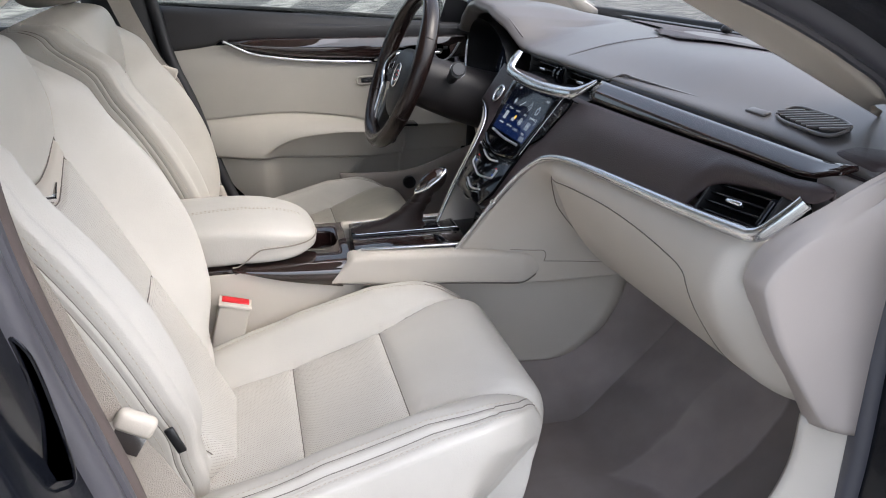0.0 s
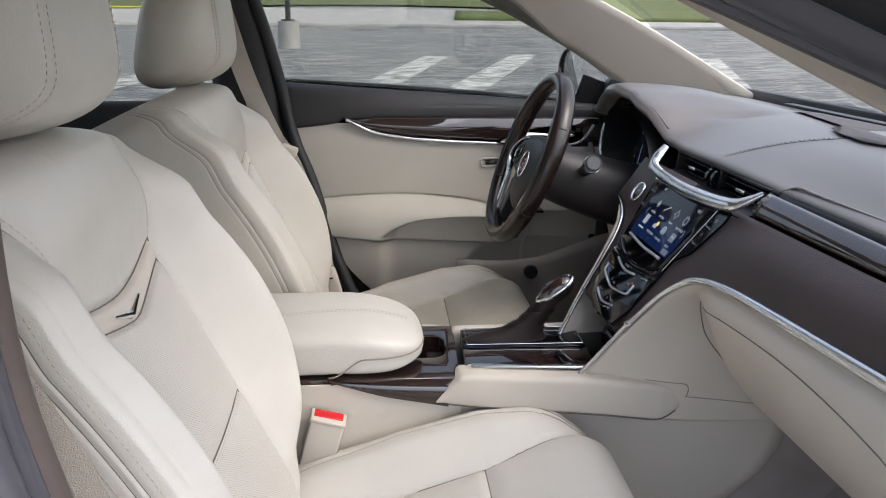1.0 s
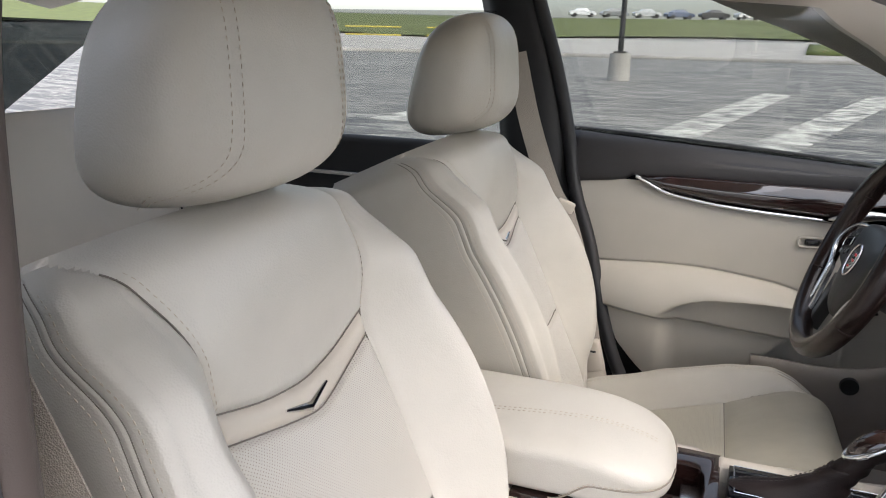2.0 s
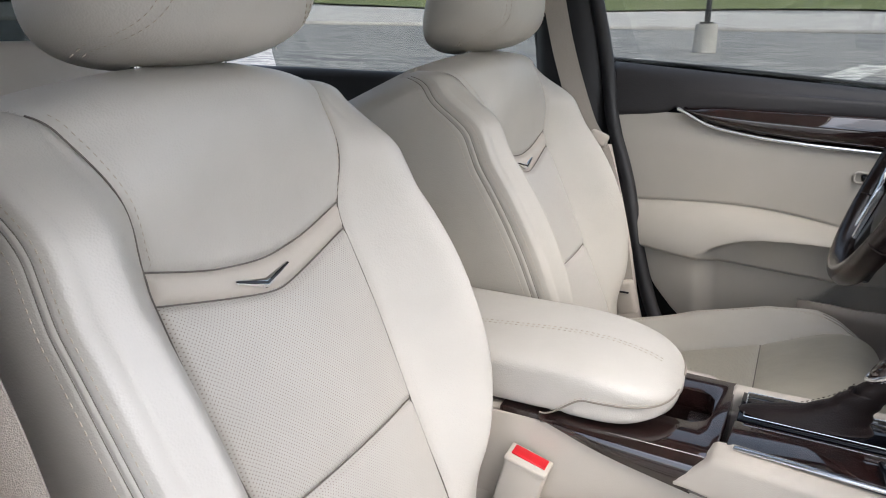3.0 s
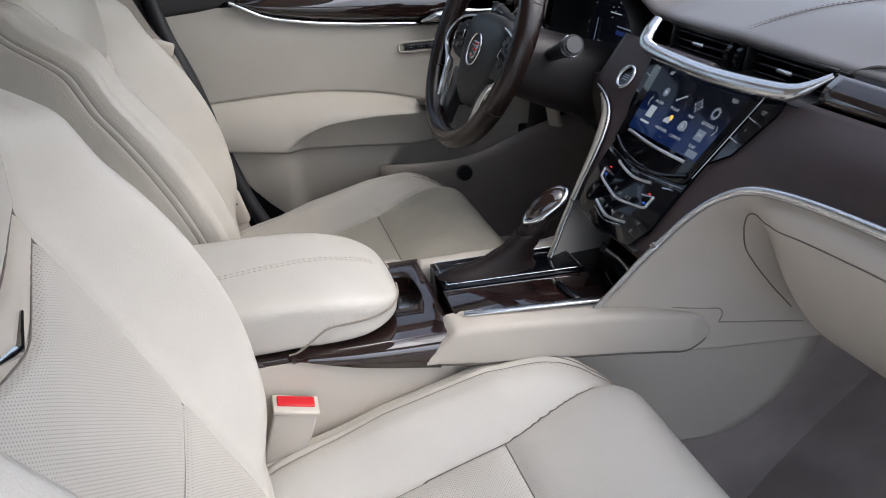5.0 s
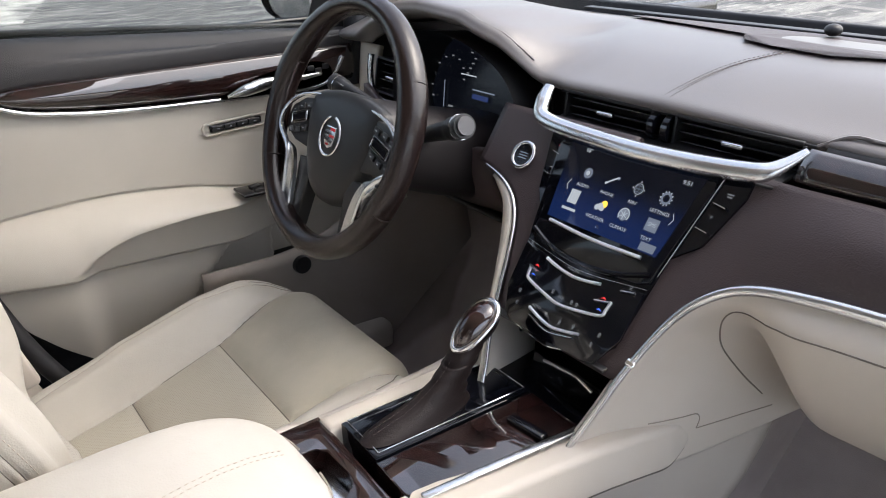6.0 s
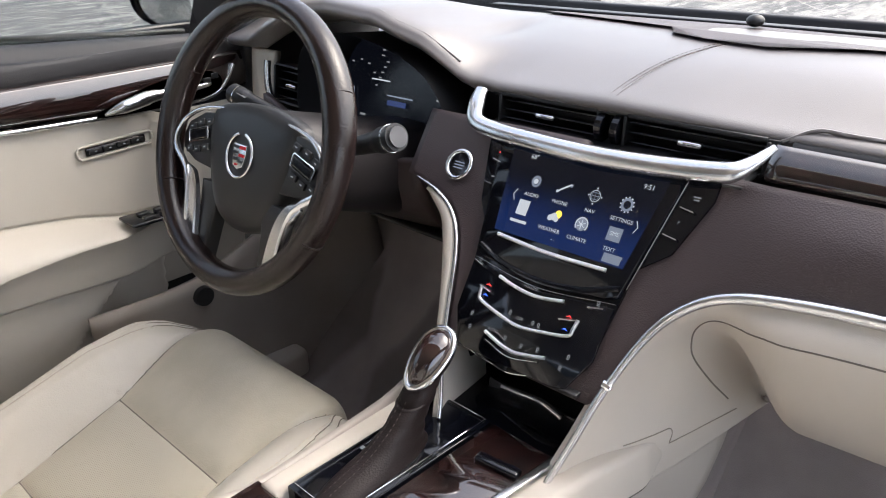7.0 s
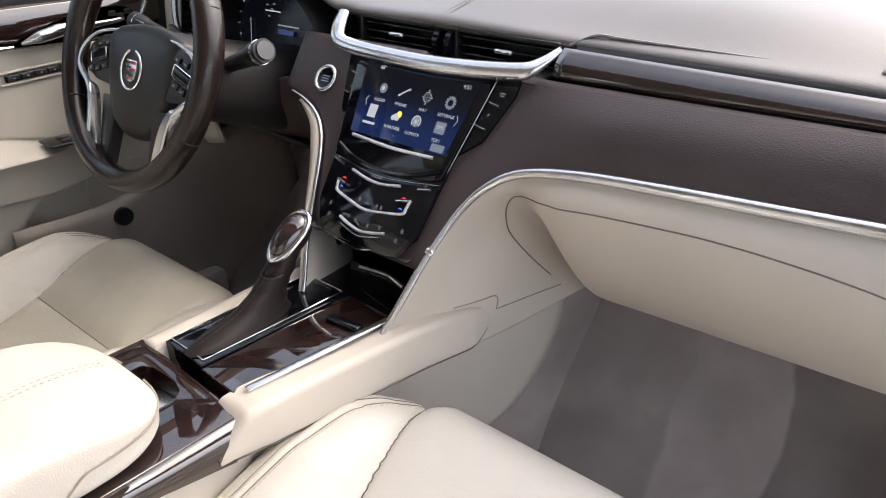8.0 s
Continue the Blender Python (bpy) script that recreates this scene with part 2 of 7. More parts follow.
def sweep(path, profile, up=(0, 0, 1), closed=False, scale=None, caps=True):
    """A profile of (side, up) offsets carried along a path; side is path x up."""
    path = np.asarray(path, float)
    n, k = len(path), len(profile)
    tan = np.gradient(path, axis=0) if not closed else np.roll(path, -1, 0) - np.roll(path, 1, 0)
    tan /= np.linalg.norm(tan, axis=1)[:, None] + 1e-12
    up = np.broadcast_to(np.asarray(up, float), path.shape)
    side = np.cross(tan, up)
    side /= np.linalg.norm(side, axis=1)[:, None] + 1e-12
    top = np.cross(side, tan)
    prof = np.asarray(profile, float)
    s = np.ones(n) if scale is None else np.asarray(scale, float)
    v = path[:, None] + s[:, None, None] * (prof[None, :, :1] * side[:, None] + prof[None, :, 1:] * top[:, None])
    faces = []
    for i in range(n if closed else n - 1):
        j = (i + 1) % n
        for a in range(k):
            b = (a + 1) % k
            faces.append((i * k + a, i * k + b, j * k + b, j * k + a))
    if caps and not closed:
        faces.append(tuple(range(k))[::-1])
        faces.append(tuple((n - 1) * k + a for a in range(k)))
    return v.reshape(-1, 3), faces


def ring(r, n=10, ry=None):
    return [(r * math.cos(2 * math.pi * k / n), (ry or r) * math.sin(2 * math.pi * k / n)) for k in range(n)]


def tube(name, points, r, material, parent, n=40, sides=8, closed=False, up=(0, 0, 1), ry=None, label="", raw=False, scale=None):
    path = np.array(points, float) if raw else spline(points, n, closed)
    v, f = sweep(path, ring(r, sides, ry), up, closed, scale)
    me = mesh_of(v, f)
    autosmooth(me, 60)
    return link(name, me, material, parent, label)


def sheet(P, close_u=False, close_v=False, flip=False):
    """Faces of a grid of points P[u, v]."""
    nu, nv = P.shape[:2]
    idx = np.arange(nu * nv).reshape(nu, nv)
    faces = []
    for i in range(nu if close_u else nu - 1):
        for j in range(nv if close_v else nv - 1):
            a, b, c, d = idx[i, j], idx[(i + 1) % nu, j], idx[(i + 1) % nu, (j + 1) % nv], idx[i, (j + 1) % nv]
            faces.append((a, d, c, b) if flip else (a, b, c, d))
    return P.reshape(-1, 3), faces


def solid(name, P, thick, material, parent, label="", flip=False, r=0.0):
    """A grid surface with real thickness behind it."""
    v, f = sheet(P, flip=flip)
    me = mesh_of(v, f)
    ob = link(name, me, material, parent, label)
    s = ob.modifiers.new("thickness", "SOLIDIFY")
    s.thickness, s.offset = thick, -1
    autosmooth(me, 60)
    return ob


def cut_regions(P, region, names, parent, uv=None, close_v=False, flip=False):
    """Cut one grid into panels by region number: names[k] = (name, material, label)."""
    v, f = sheet(P, close_v=close_v, flip=flip)
    v = np.asarray(v)
    f = np.asarray(f)
    reg = np.asarray(region).reshape(-1)
    obs = {}
    for k, (name, material, label) in names.items():
        mine = f[reg == k]
        if not len(mine):
            continue
        used, inverse = np.unique(mine, return_inverse=True)
        me = mesh_of(v[used], inverse.reshape(-1, 4))
        if uv is not None:
            lay = me.uv_layers.new(name="flat")
            flat = uv.reshape(-1, 2)[used]
            co = flat[inverse.reshape(-1)]
            lay.data.foreach_set("uv", co.astype(np.float32).ravel())
        obs[k] = link(name, me, material, parent, label)
    return obs


def stitches(name, points, parent, material, length=0.004, gap=0.003, r=0.0006, normal=(0, 0, 1), lift=0.0004):
    """A row of separate thread stitches along a curve."""
    p = np.asarray(points, float)
    nrm = np.broadcast_to(np.asarray(normal, float), p.shape)
    d = np.r_[0, np.cumsum(np.linalg.norm(np.diff(p, axis=0), axis=1))]
    verts, faces = [], []
    s = 0.0
    while s + length < d[-1]:
        a = np.array([np.interp(s, d, p[:, k]) for k in range(3)])
        b = np.array([np.interp(s + length, d, p[:, k]) for k in range(3)])
        nn = np.array([np.interp(s, d, nrm[:, k]) for k in range(3)])
        nn /= np.linalg.norm(nn) + 1e-9
        t = (b - a) / (np.linalg.norm(b - a) + 1e-9)
        w = np.cross(t, nn)
        base = len(verts)
        for c, q in ((a, 0.55), ((a + b) / 2, 1.0), (b, 0.55)):
            for x, y in ((1, 0), (0, 1), (-1, 0), (0, -1)):
                verts.append(c + nn * lift + r * q * (x * w + y * nn))
        for i in range(2):
            for k in range(4):
                faces.append((base + i * 4 + k, base + i * 4 + (k + 1) % 4, base + i * 4 + 4 + (k + 1) % 4, base + i * 4 + 4 + k))
        s += length + gap
    if verts:
        return link(name, mesh_of(verts, faces), material, parent)


# ---- front seats ----
HINGE = (0.082, 0.575)


def back_point(s, h, d):
    """Seat-back coordinates (across, up the back, out of its face) to car coordinates."""
    return np.stack([HINGE[0] - 0.436 * h + 0.9 * d, s, HINGE[1] + 0.9 * h + 0.436 * d], -1)


def near_line(s, h, line):
    """Distance of grid points to a polyline in the flat layout."""
    best = np.full(np.shape(s), 9.0)
    for (a, b), (c, e) in zip(line[:-1], line[1:]):
        vx, vy = c - a, e - b
        t = np.clip(((s - a) * vx + (h - b) * vy) / (vx * vx + vy * vy + 1e-12), 0, 1)
        best = np.minimum(best, np.hypot(s - a - t * vx, h - b - t * vy))
    return best


def groove(dist, depth=0.005, width=0.0045):
    return -depth * np.exp(-((dist / width) ** 2))


def back_half_width(h):
    return smooth_curve(h, [-0.06, 0, 0.05, 0.1, 0.15, 0.28, 0.40, 0.48, 0.54, 0.575, 0.60], [0.125, 0.160, 0.180, 0.205, 0.228, 0.246, 0.246, 0.240, 0.235, 0.220, 0.185])


def back_face(s, h):
    """How far the padded front of the back stands out."""
    w = back_half_width(h)
    rel = np.abs(s) / w
    bol = smooth_curve(h, [-0.06, 0, 0.05, 0.1, 0.16, 0.3, 0.43, 0.52, 0.6], [-0.07, -0.02, 0.005, 0.04, 0.062, 0.078, 0.056, 0.024, 0.0])
    bump = step(rel, 0.56, 0.86) * (1 - 0.30 * step(rel, 0.84, 0.96))
    lean = 0.045 * step(h, 0.40, 0.54) - 0.075 * step(h, 0.545, 0.62) ** 1.5
    pad = 0.010 * (1 - (s / 0.16) ** 2) * step(h, 0.42, 0.5) + 0.006 * np.cos(np.clip(s / 0.14, -1, 1) * 1.57) * step(h, 0.02, 0.08) * (1 - step(h, 0.33, 0.4))
    drop = -0.032 * step(h, 0.455, 0.545) * np.clip((np.abs(s) - 0.03) / 0.13, 0, 1.15) ** 2
    return bol * bump + lean + pad + drop


V_TOP = [(-0.140, 0.428), (-0.075, 0.411), (-0.03, 0.404), (0, 0.402), (0.03, 0.404), (0.075, 0.411), (0.140, 0.428)]
V_LOW = [(-0.138, 0.398), (-0.07, 0.381), (-0.025, 0.371), (0, 0.368), (0.025, 0.371), (0.07, 0.381), (0.138, 0.398)]
SIDE_R = [(0.112, 0.0), (0.122, 0.10), (0.129, 0.19), (0.138, 0.30), (0.139, 0.398), (0.140, 0.428), (0.149, 0.48), (0.162, 0.53), (0.176, 0.57), (0.186, 0.61)]
SIDE_L = [(-a, b) for a, b in SIDE_R]
LOW = [(-0.129, 0.188), (-0.06, 0.186), (0.06, 0.186), (0.129, 0.188)]


def back_surface(q, h):
    """The whole outside of the back: q from -1 to 1 goes round from one rear edge over the face to the other."""
    w = back_half_width(h)
    a, sg = np.abs(q), np.sign(q)
    s_face = 0.93 * w * np.clip(q / 0.72, -1, 1)
    d_face = back_face(s_face, h)
    seams = np.minimum.reduce([near_line(s_face, h, L) for L in (V_TOP, V_LOW, SIDE_R, SIDE_L, LOW)])
    low_half = (np.abs(s_face) > 0.15) | (h > 0)
    d_face = d_face + groove(seams, 0.0070, 0.0038) * low_half + 0.004 * (1 - np.exp(-((seams / 0.018) ** 2)))
    t = np.clip((a - 0.72) / 0.28, 0, 1)
    bend = np.sin(np.minimum(1, t / 0.4) * np.pi / 2)
    s = s_face + sg * 0.07 * w * bend
    depth = 0.188 * (1 - 0.10 * step(h, 0.54, 0.6))
    d = d_face - 0.022 * (1 - np.cos(np.minimum(1, t / 0.4) * np.pi / 2)) - np.maximum(0, (t - 0.20) / 0.80) * (1 - np.exp(-np.maximum(0, t - 0.20) / 0.08)) * (d_face + depth)
    for e in (0.797, 0.804):
        g = groove(np.abs(a - e) * 1.25, 0.0016, 0.0024)
        s, d = s + sg * 0.8 * g, d + 0.55 * g
    return s, d, seams, s_face


def build_seat(name, label):
    seat = thing(name, label, "car seat")
    # backrest
    qs = np.r_[np.linspace(0, 0.74, 100), np.linspace(0.75, 0.776, 6), np.linspace(0.779, 0.832, 60), np.linspace(0.84, 1, 13)]
    qs = np.r_[-qs[:0:-1], qs]
    nq, nh = len(qs), 199
    q, h = np.meshgrid(qs, np.linspace(-0.06, 0.60, nh), indexing="ij")
    s, d, seams, sf = back_surface(q, h)
    P = back_point(s, h, d)
    qc, hc = (q[:-1, :-1] + q[1:, 1:]) / 2, (h[:-1, :-1] + h[1:, 1:]) / 2
    sc = (sf[:-1, :-1] + sf[1:, 1:]) / 2
    side = np.interp(hc, [b for _, b in SIDE_R], [a for a, _ in SIDE_R])
    vt = np.interp(sc, [a for a, _ in V_TOP], [b for _, b in V_TOP])
    vl = np.interp(sc, [a for a, _ in V_LOW], [b for _, b in V_LOW])
    region = np.where(np.abs(sc) > side, np.where(qc > 0, 1, 2), np.where(hc > vt, 3, np.where(hc > vl, 4, np.where(hc > 0.187, 5, 6))))
    region = np.where(np.abs(qc) > 0.8005, np.where(qc > 0, 7, 8), region)
    uv = np.stack([sf, h], -1)
    back = thing_part("backrest", seat)
    cut_regions(P, region, {
        1: ("side_bolster", leather, ""), 2: ("side_bolster", leather, ""), 3: ("upper_panel", leather, ""),
        4: ("chevron_band", leather_trim, ""), 5: ("perforated_insert", perforated, "finely perforated cream leather insert"),
        6: ("lumbar_insert", perforated, "finely perforated cream leather insert"), 7: ("side_panel", leather, ""), 8: ("side_panel", leather, ""),
    }, back, uv, flip=True)
    # rear shell
    rear = np.stack([back_point(np.linspace(s[0, j], s[-1, j], 9), np.full(9, h[0, j]), -0.188 * (1 - 0.10 * step(h[0, j], 0.54, 0.6)) - 0.02 * np.sin(np.linspace(0, np.pi, 9))) for j in range(0, nh, 6)], 1)
    v, f = sheet(rear, flip=False)
    link("back_shell", mesh_of(v, f), beige_plastic, back)
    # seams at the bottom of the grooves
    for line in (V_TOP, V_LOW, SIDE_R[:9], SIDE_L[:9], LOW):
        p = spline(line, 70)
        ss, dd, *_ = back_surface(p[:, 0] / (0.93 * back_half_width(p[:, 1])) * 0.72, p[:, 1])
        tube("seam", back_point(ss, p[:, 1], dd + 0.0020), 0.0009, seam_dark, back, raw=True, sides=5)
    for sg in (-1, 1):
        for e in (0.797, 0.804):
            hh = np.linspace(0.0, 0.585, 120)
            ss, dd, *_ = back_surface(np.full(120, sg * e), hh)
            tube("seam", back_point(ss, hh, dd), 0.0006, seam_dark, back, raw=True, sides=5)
    # stitching rows on the face
    hh = np.linspace(0.02, 0.575, 160)
    for sg in (-1, 1):
        for e in (0.789, 0.812):
            ss, dd, *_ = back_surface(np.full(160, sg * e), hh)
            stitches("stitching", back_point(ss, hh, dd), back, thread, 0.0042, 0.003, 0.0007, (0.5, 0.8 * sg, 0.25))
        line = np.array(SIDE_R[5:9])
        hs = np.linspace(0.43, 0.565, 60)
        off = np.interp(hs, line[:, 1], line[:, 0]) - 0.006
        ss, dd, *_ = back_surface(sg * off / (0.93 * back_half_width(hs)) * 0.72, hs)
        stitches("stitching", back_point(ss, hs, dd), back, thread, 0.0042, 0.003, 0.0007, (0.9, 0, 0.43))
    # chevron badge: one V of dark metal with a bright raised edge
    mid = back_surface(np.array(0.0), np.array(0.372))[1] + 0.0050
    for grow, lift, material in ((1.0, 0.0, chrome), (0.55, 0.0012, piano)):
        pts = [(-0.056, 0.3905), (-0.020, 0.3785), (0.018, 0.3885)]
        path = np.array([back_point(a, b, mid + lift) for k in range(2) for a, b in [tuple(np.array(pts[k]) + (np.array(pts[k + 1]) - pts[k]) * u) for u in np.linspace(0, 1, 6)[k:]]])
        taper = grow * np.concatenate([np.linspace(0.35, 1.0, 6), np.linspace(1.0, 0.35, 6)[1:]])
        v, f = sweep(path, [(-0.0046, -0.006), (0.0046, -0.006), (0.0046, 0.0005), (0.002, 0.0022), (-0.002, 0.0022), (-0.0046, 0.0005)], up=(0.9, 0, 0.436), scale=taper)
        link("badge", autosmooth(mesh_of(v, f), 20), material, back, "small chrome chevron badge")
    put_box("tag", (0.010, 0.005, 0.034), (0.055, -0.259, 0.703), black_plastic, back, 0.001, 1, (0, -20, 0), "small dark fabric tag")
    # headrest: lofted rounded block on two posts
    hr = thing_part("headrest", seat)
    nu, nv = 84, 57
    th = np.linspace(0, 2 * np.pi, nu, endpoint=False)
    t = np.linspace(0, 1, nv)
    T, Hh = np.meshgrid(th, t, indexing="ij")
    cs, sn = np.cos(T), np.sin(T)
    wide = 0.150 * (1 - 0.10 * (Hh - 0.38) ** 2 * 4)
    deep = 0.096 * (1 - 0.36 * Hh)
    k = np.sqrt(np.clip(1 - np.abs(2 * Hh - 1) ** 4.0, 0, 1))
    k = 0.02 + 0.98 * np.maximum(k, 0) ** 0.8
    ex = 0.60
    ss = wide * k * np.sign(cs) * np.abs(cs) ** ex
    dd = deep * k * np.sign(sn) * np.abs(sn) ** 0.8
    seam = np.abs(np.abs(ss) - 0.083 * (1 + 0.15 * (1 - Hh)) - 0.05 * np.clip(1 - Hh / 0.25, 0, 1) ** 2)
    dd = dd + np.where(sn > 0.1, groove(seam, 0.004, 0.004), 0) * step(Hh, 0.02, 0.1)
    hz = 0.214 * Hh
    Ph = np.stack([-0.180 + 0.08 * hz + dd, ss, 1.113 + hz + 0.18 * dd + 0.02 * (sn < 0) * 0], -1)
    v, f = sheet(Ph, close_u=True, flip=True)
    f = list(f) + [tuple(np.arange(nu) * nv)[::1], tuple(np.arange(nu) * nv + nv - 1)[::-1]]
    link("cushion", mesh_of(v, f), leather, hr)
    for sg in (-1, 1):
        for off in (-0.006, 0.006):
            tt = np.linspace(0.06, 0.97, 70)
            sx = 0.083 * (1 + 0.15 * (1 - tt)) + 0.05 * np.clip(1 - tt / 0.25, 0, 1) ** 2 + off
            kk = np.sqrt(np.clip(1 - np.abs(2 * tt - 1) ** 4.0, 0, 1))
            kk = 0.02 + 0.98 * kk**0.8
            cs1 = np.clip((sx / (0.150 * (1 - 0.10 * (tt - 0.38) ** 2 * 4) * kk)), 0, 0.999) ** (1 / ex)
            d1 = 0.096 * (1 - 0.36 * tt) * kk * np.sqrt(1 - cs1**2) ** 0.8
            z1 = 0.214 * tt
            pts = np.stack([-0.180 + 0.08 * z1 + d1, sg * sx, 1.113 + z1 + 0.18 * d1], -1)
            stitches("stitching", pts, hr, thread, 0.0042, 0.003, 0.0007, (1, 0.2 * sg, 0.1))
        tube("post", [(-0.185, sg * 0.055, 1.05), (-0.183, sg * 0.055, 1.15)], 0.006, chrome, hr, n=4, raw=False)
    # cushion
    cu = thing_part("cushion", seat)
    prof = spline([(0.035, 0.515), (0.10, 0.532), (0.20, 0.553), (0.348, 0.600), (0.44, 0.630), (0.490, 0.638), (0.525, 0.622), (0.541, 0.585), (0.536, 0.53), (0.515, 0.45)], 170)
    arc = np.r_[0, np.cumsum(np.linalg.norm(np.diff(prof, axis=0), axis=1))]
    nq, nv = 221, len(prof)
    q = np.linspace(-1, 1, nq)
    Q, J = np.meshgrid(q, np.arange(nv), indexing="ij")
    X, Z = prof[J, 0], prof[J, 1]
    A = arc[J]
    tang = np.gradient(prof, axis=0)
    tang /= np.linalg.norm(tang, axis=1)[:, None]
    nx, nz = -tang[J, 1], tang[J, 0]
    W = smooth_curve(A, [0, 0.1, 0.25, 0.36, 0.42, 0.455, 0.49, 0.53, 0.70], [0.238, 0.250, 0.255, 0.252, 0.244, 0.226, 0.198, 0.182, 0.178])
    a, sg = np.abs(Q), np.sign(Q)
    S = 0.94 * W * np.clip(Q / 0.70, -1, 1)
    rel = np.abs(S)
    bol = lerp(A, [0, 0.06, 0.2, 0.34, 0.42, 0.47, 0.52], [0.020, 0.030, 0.044, 0.036, 0.014, -0.012, -0.02])
    D = bol * step(rel, 0.128, 0.195) * (1 - 0.35 * step(rel, 0.215, 0.25))
    flare = lerp(A, [0, 0.09, 0.20, 0.325, 0.40, 0.46, 0.52, 0.72], [0.118, 0.125, 0.129, 0.130, 0.144, 0.156, 0.162, 0.160])
    arc_at = lambda x: float(np.interp(x, prof[:90, 0], arc[:90]))  # noqa: E731
    a1, a2 = arc_at(0.198), arc_at(0.348)
    sd = np.minimum(np.abs(rel - flare), np.where(rel < flare + 0.01, np.minimum(np.abs(A - a1), np.abs(A - a2)), 9))
    D = D + groove(sd, 0.006, 0.004) + 0.005 * (1 - np.exp(-((sd / 0.02) ** 2)))
    for e in (0.63, 0.675):
        D = D + groove(np.abs(a - e) * W / 0.74, 0.003, 0.0028) * (A < 0.43)
    t = np.clip((a - 0.70) / 0.30, 0, 1)
    bend = np.sin(np.minimum(1, t / 0.35) * np.pi / 2)
    Y = S + sg * 0.06 * W * bend
    drop = 0.018 * (1 - np.cos(np.minimum(1, t / 0.35) * np.pi / 2)) + np.maximum(0, (t - 0.22) / 0.78) * 0.15
    fade = 1 - step(A, 0.50, 0.60)
    low = np.maximum(0, (t - 0.35) / 0.65) * step(A, 0.36, 0.46)
    Y = Y - sg * 0.035 * low
    PX = X + nx * D - 0.06 * low - (1 - fade) * drop * 0.35
    PZ = Z + nz * D - drop * (0.25 + 0.75 * fade)
    P = np.stack([PX, Y, PZ], -1)
    Ac, Sc = (A[:-1, :-1] + A[1:, 1:]) / 2, (S[:-1, :-1] + S[1:, 1:]) / 2
    Qc, fl = (Q[:-1, :-1] + Q[1:, 1:]) / 2, (flare[:-1, :-1] + flare[1:, 1:]) / 2
    inner = np.abs(Sc) < fl
    region = np.where(inner, np.where(Ac < a1, 1, np.where(Ac < a2, 2, 3)), np.where(Qc > 0, 4, 5))
    region = np.where(np.abs(Qc) > 0.69, np.where(Qc > 0, 6, 7), region)
    cut_regions(P, region, {
        1: ("rear_insert", perforated, ""), 2: ("middle_insert", perforated, ""), 3: ("thigh_support", leather, ""),
        4: ("side_bolster", leather, ""), 5: ("side_bolster", leather, ""), 6: ("side_panel", leather, ""), 7: ("side_panel", leather, ""),
    }, cu, np.stack([S, A], -1), flip=True)
    for sgn in (-1, 1):
        for e in (0.61, 0.70):
            i = int(round((sgn * e + 1) / 2 * (nq - 1)))
            stitches("stitching", P[i, 6:108], cu, thread, 0.0042, 0.003, 0.0007, (0, 0.5 * sgn, 0.9))
        i = [int(np.argmin(np.abs(S[:, j] - sgn * (flare[0, j] + 0.006)))) for j in range(95, 150)]
        stitches("stitching", P[i, np.arange(95, 150)], cu, thread, 0.0042, 0.003, 0.0007, (0.3, 0, 0.9))
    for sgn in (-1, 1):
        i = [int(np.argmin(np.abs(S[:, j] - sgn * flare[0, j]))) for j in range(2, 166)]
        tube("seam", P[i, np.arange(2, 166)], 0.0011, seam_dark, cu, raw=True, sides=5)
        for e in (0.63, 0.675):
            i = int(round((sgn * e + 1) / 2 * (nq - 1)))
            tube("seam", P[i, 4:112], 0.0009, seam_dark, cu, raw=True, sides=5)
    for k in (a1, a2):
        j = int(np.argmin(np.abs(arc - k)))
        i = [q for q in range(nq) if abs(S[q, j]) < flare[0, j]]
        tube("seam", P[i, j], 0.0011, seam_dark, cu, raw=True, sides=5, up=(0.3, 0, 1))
    # lower side valance and base
    base = thing_part("seat_base", seat)
    for sgn in (-1, 1):
        pts = np.array([[(-0.02, sgn * 0.236, 0.30), (0.15, sgn * 0.245, 0.30), (0.35, sgn * 0.245, 0.30), (0.47, sgn * 0.215, 0.32)],
                        [(-0.03, sgn * 0.252, 0.42), (0.15, sgn * 0.262, 0.41), (0.36, sgn * 0.26, 0.41), (0.50, sgn * 0.222, 0.43)],
                        [(-0.05, sgn * 0.240, 0.47), (0.15, sgn * 0.250, 0.455), (0.36, sgn * 0.248, 0.455), (0.49, sgn * 0.21, 0.47)]], float)
        fine = np.array([spline(r, 16) for r in pts])
        fine = np.array([spline(fine[:, k], 10) for k in range(16)])
        solid("valance", fine, 0.012, leather_trim, base, flip=sgn > 0)
    put_box("frame", (0.46, 0.40, 0.16), (0.24, 0, 0.38), charcoal, base, 0.02)
    for sgn in (-1, 1):
        put_box("rail", (0.56, 0.035, 0.035), (0.24, sgn * 0.18, 0.318), black_plastic, base, 0.006)
    return seat


def thing_part(name, parent):
    """A part that only gathers its own pieces."""
    ob = new(name)
    ob.empty_display_size = 0.02
    ob.parent = parent
    return ob


passenger_seat = build_seat("front_seat", "cream leather front passenger seat with perforated insert and chevron badge")
passenger_seat["group"] = "front seats"
passenger_seat.location = (0, -0.330, 0)
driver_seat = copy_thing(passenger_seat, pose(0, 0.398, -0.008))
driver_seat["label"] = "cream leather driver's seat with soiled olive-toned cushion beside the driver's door"
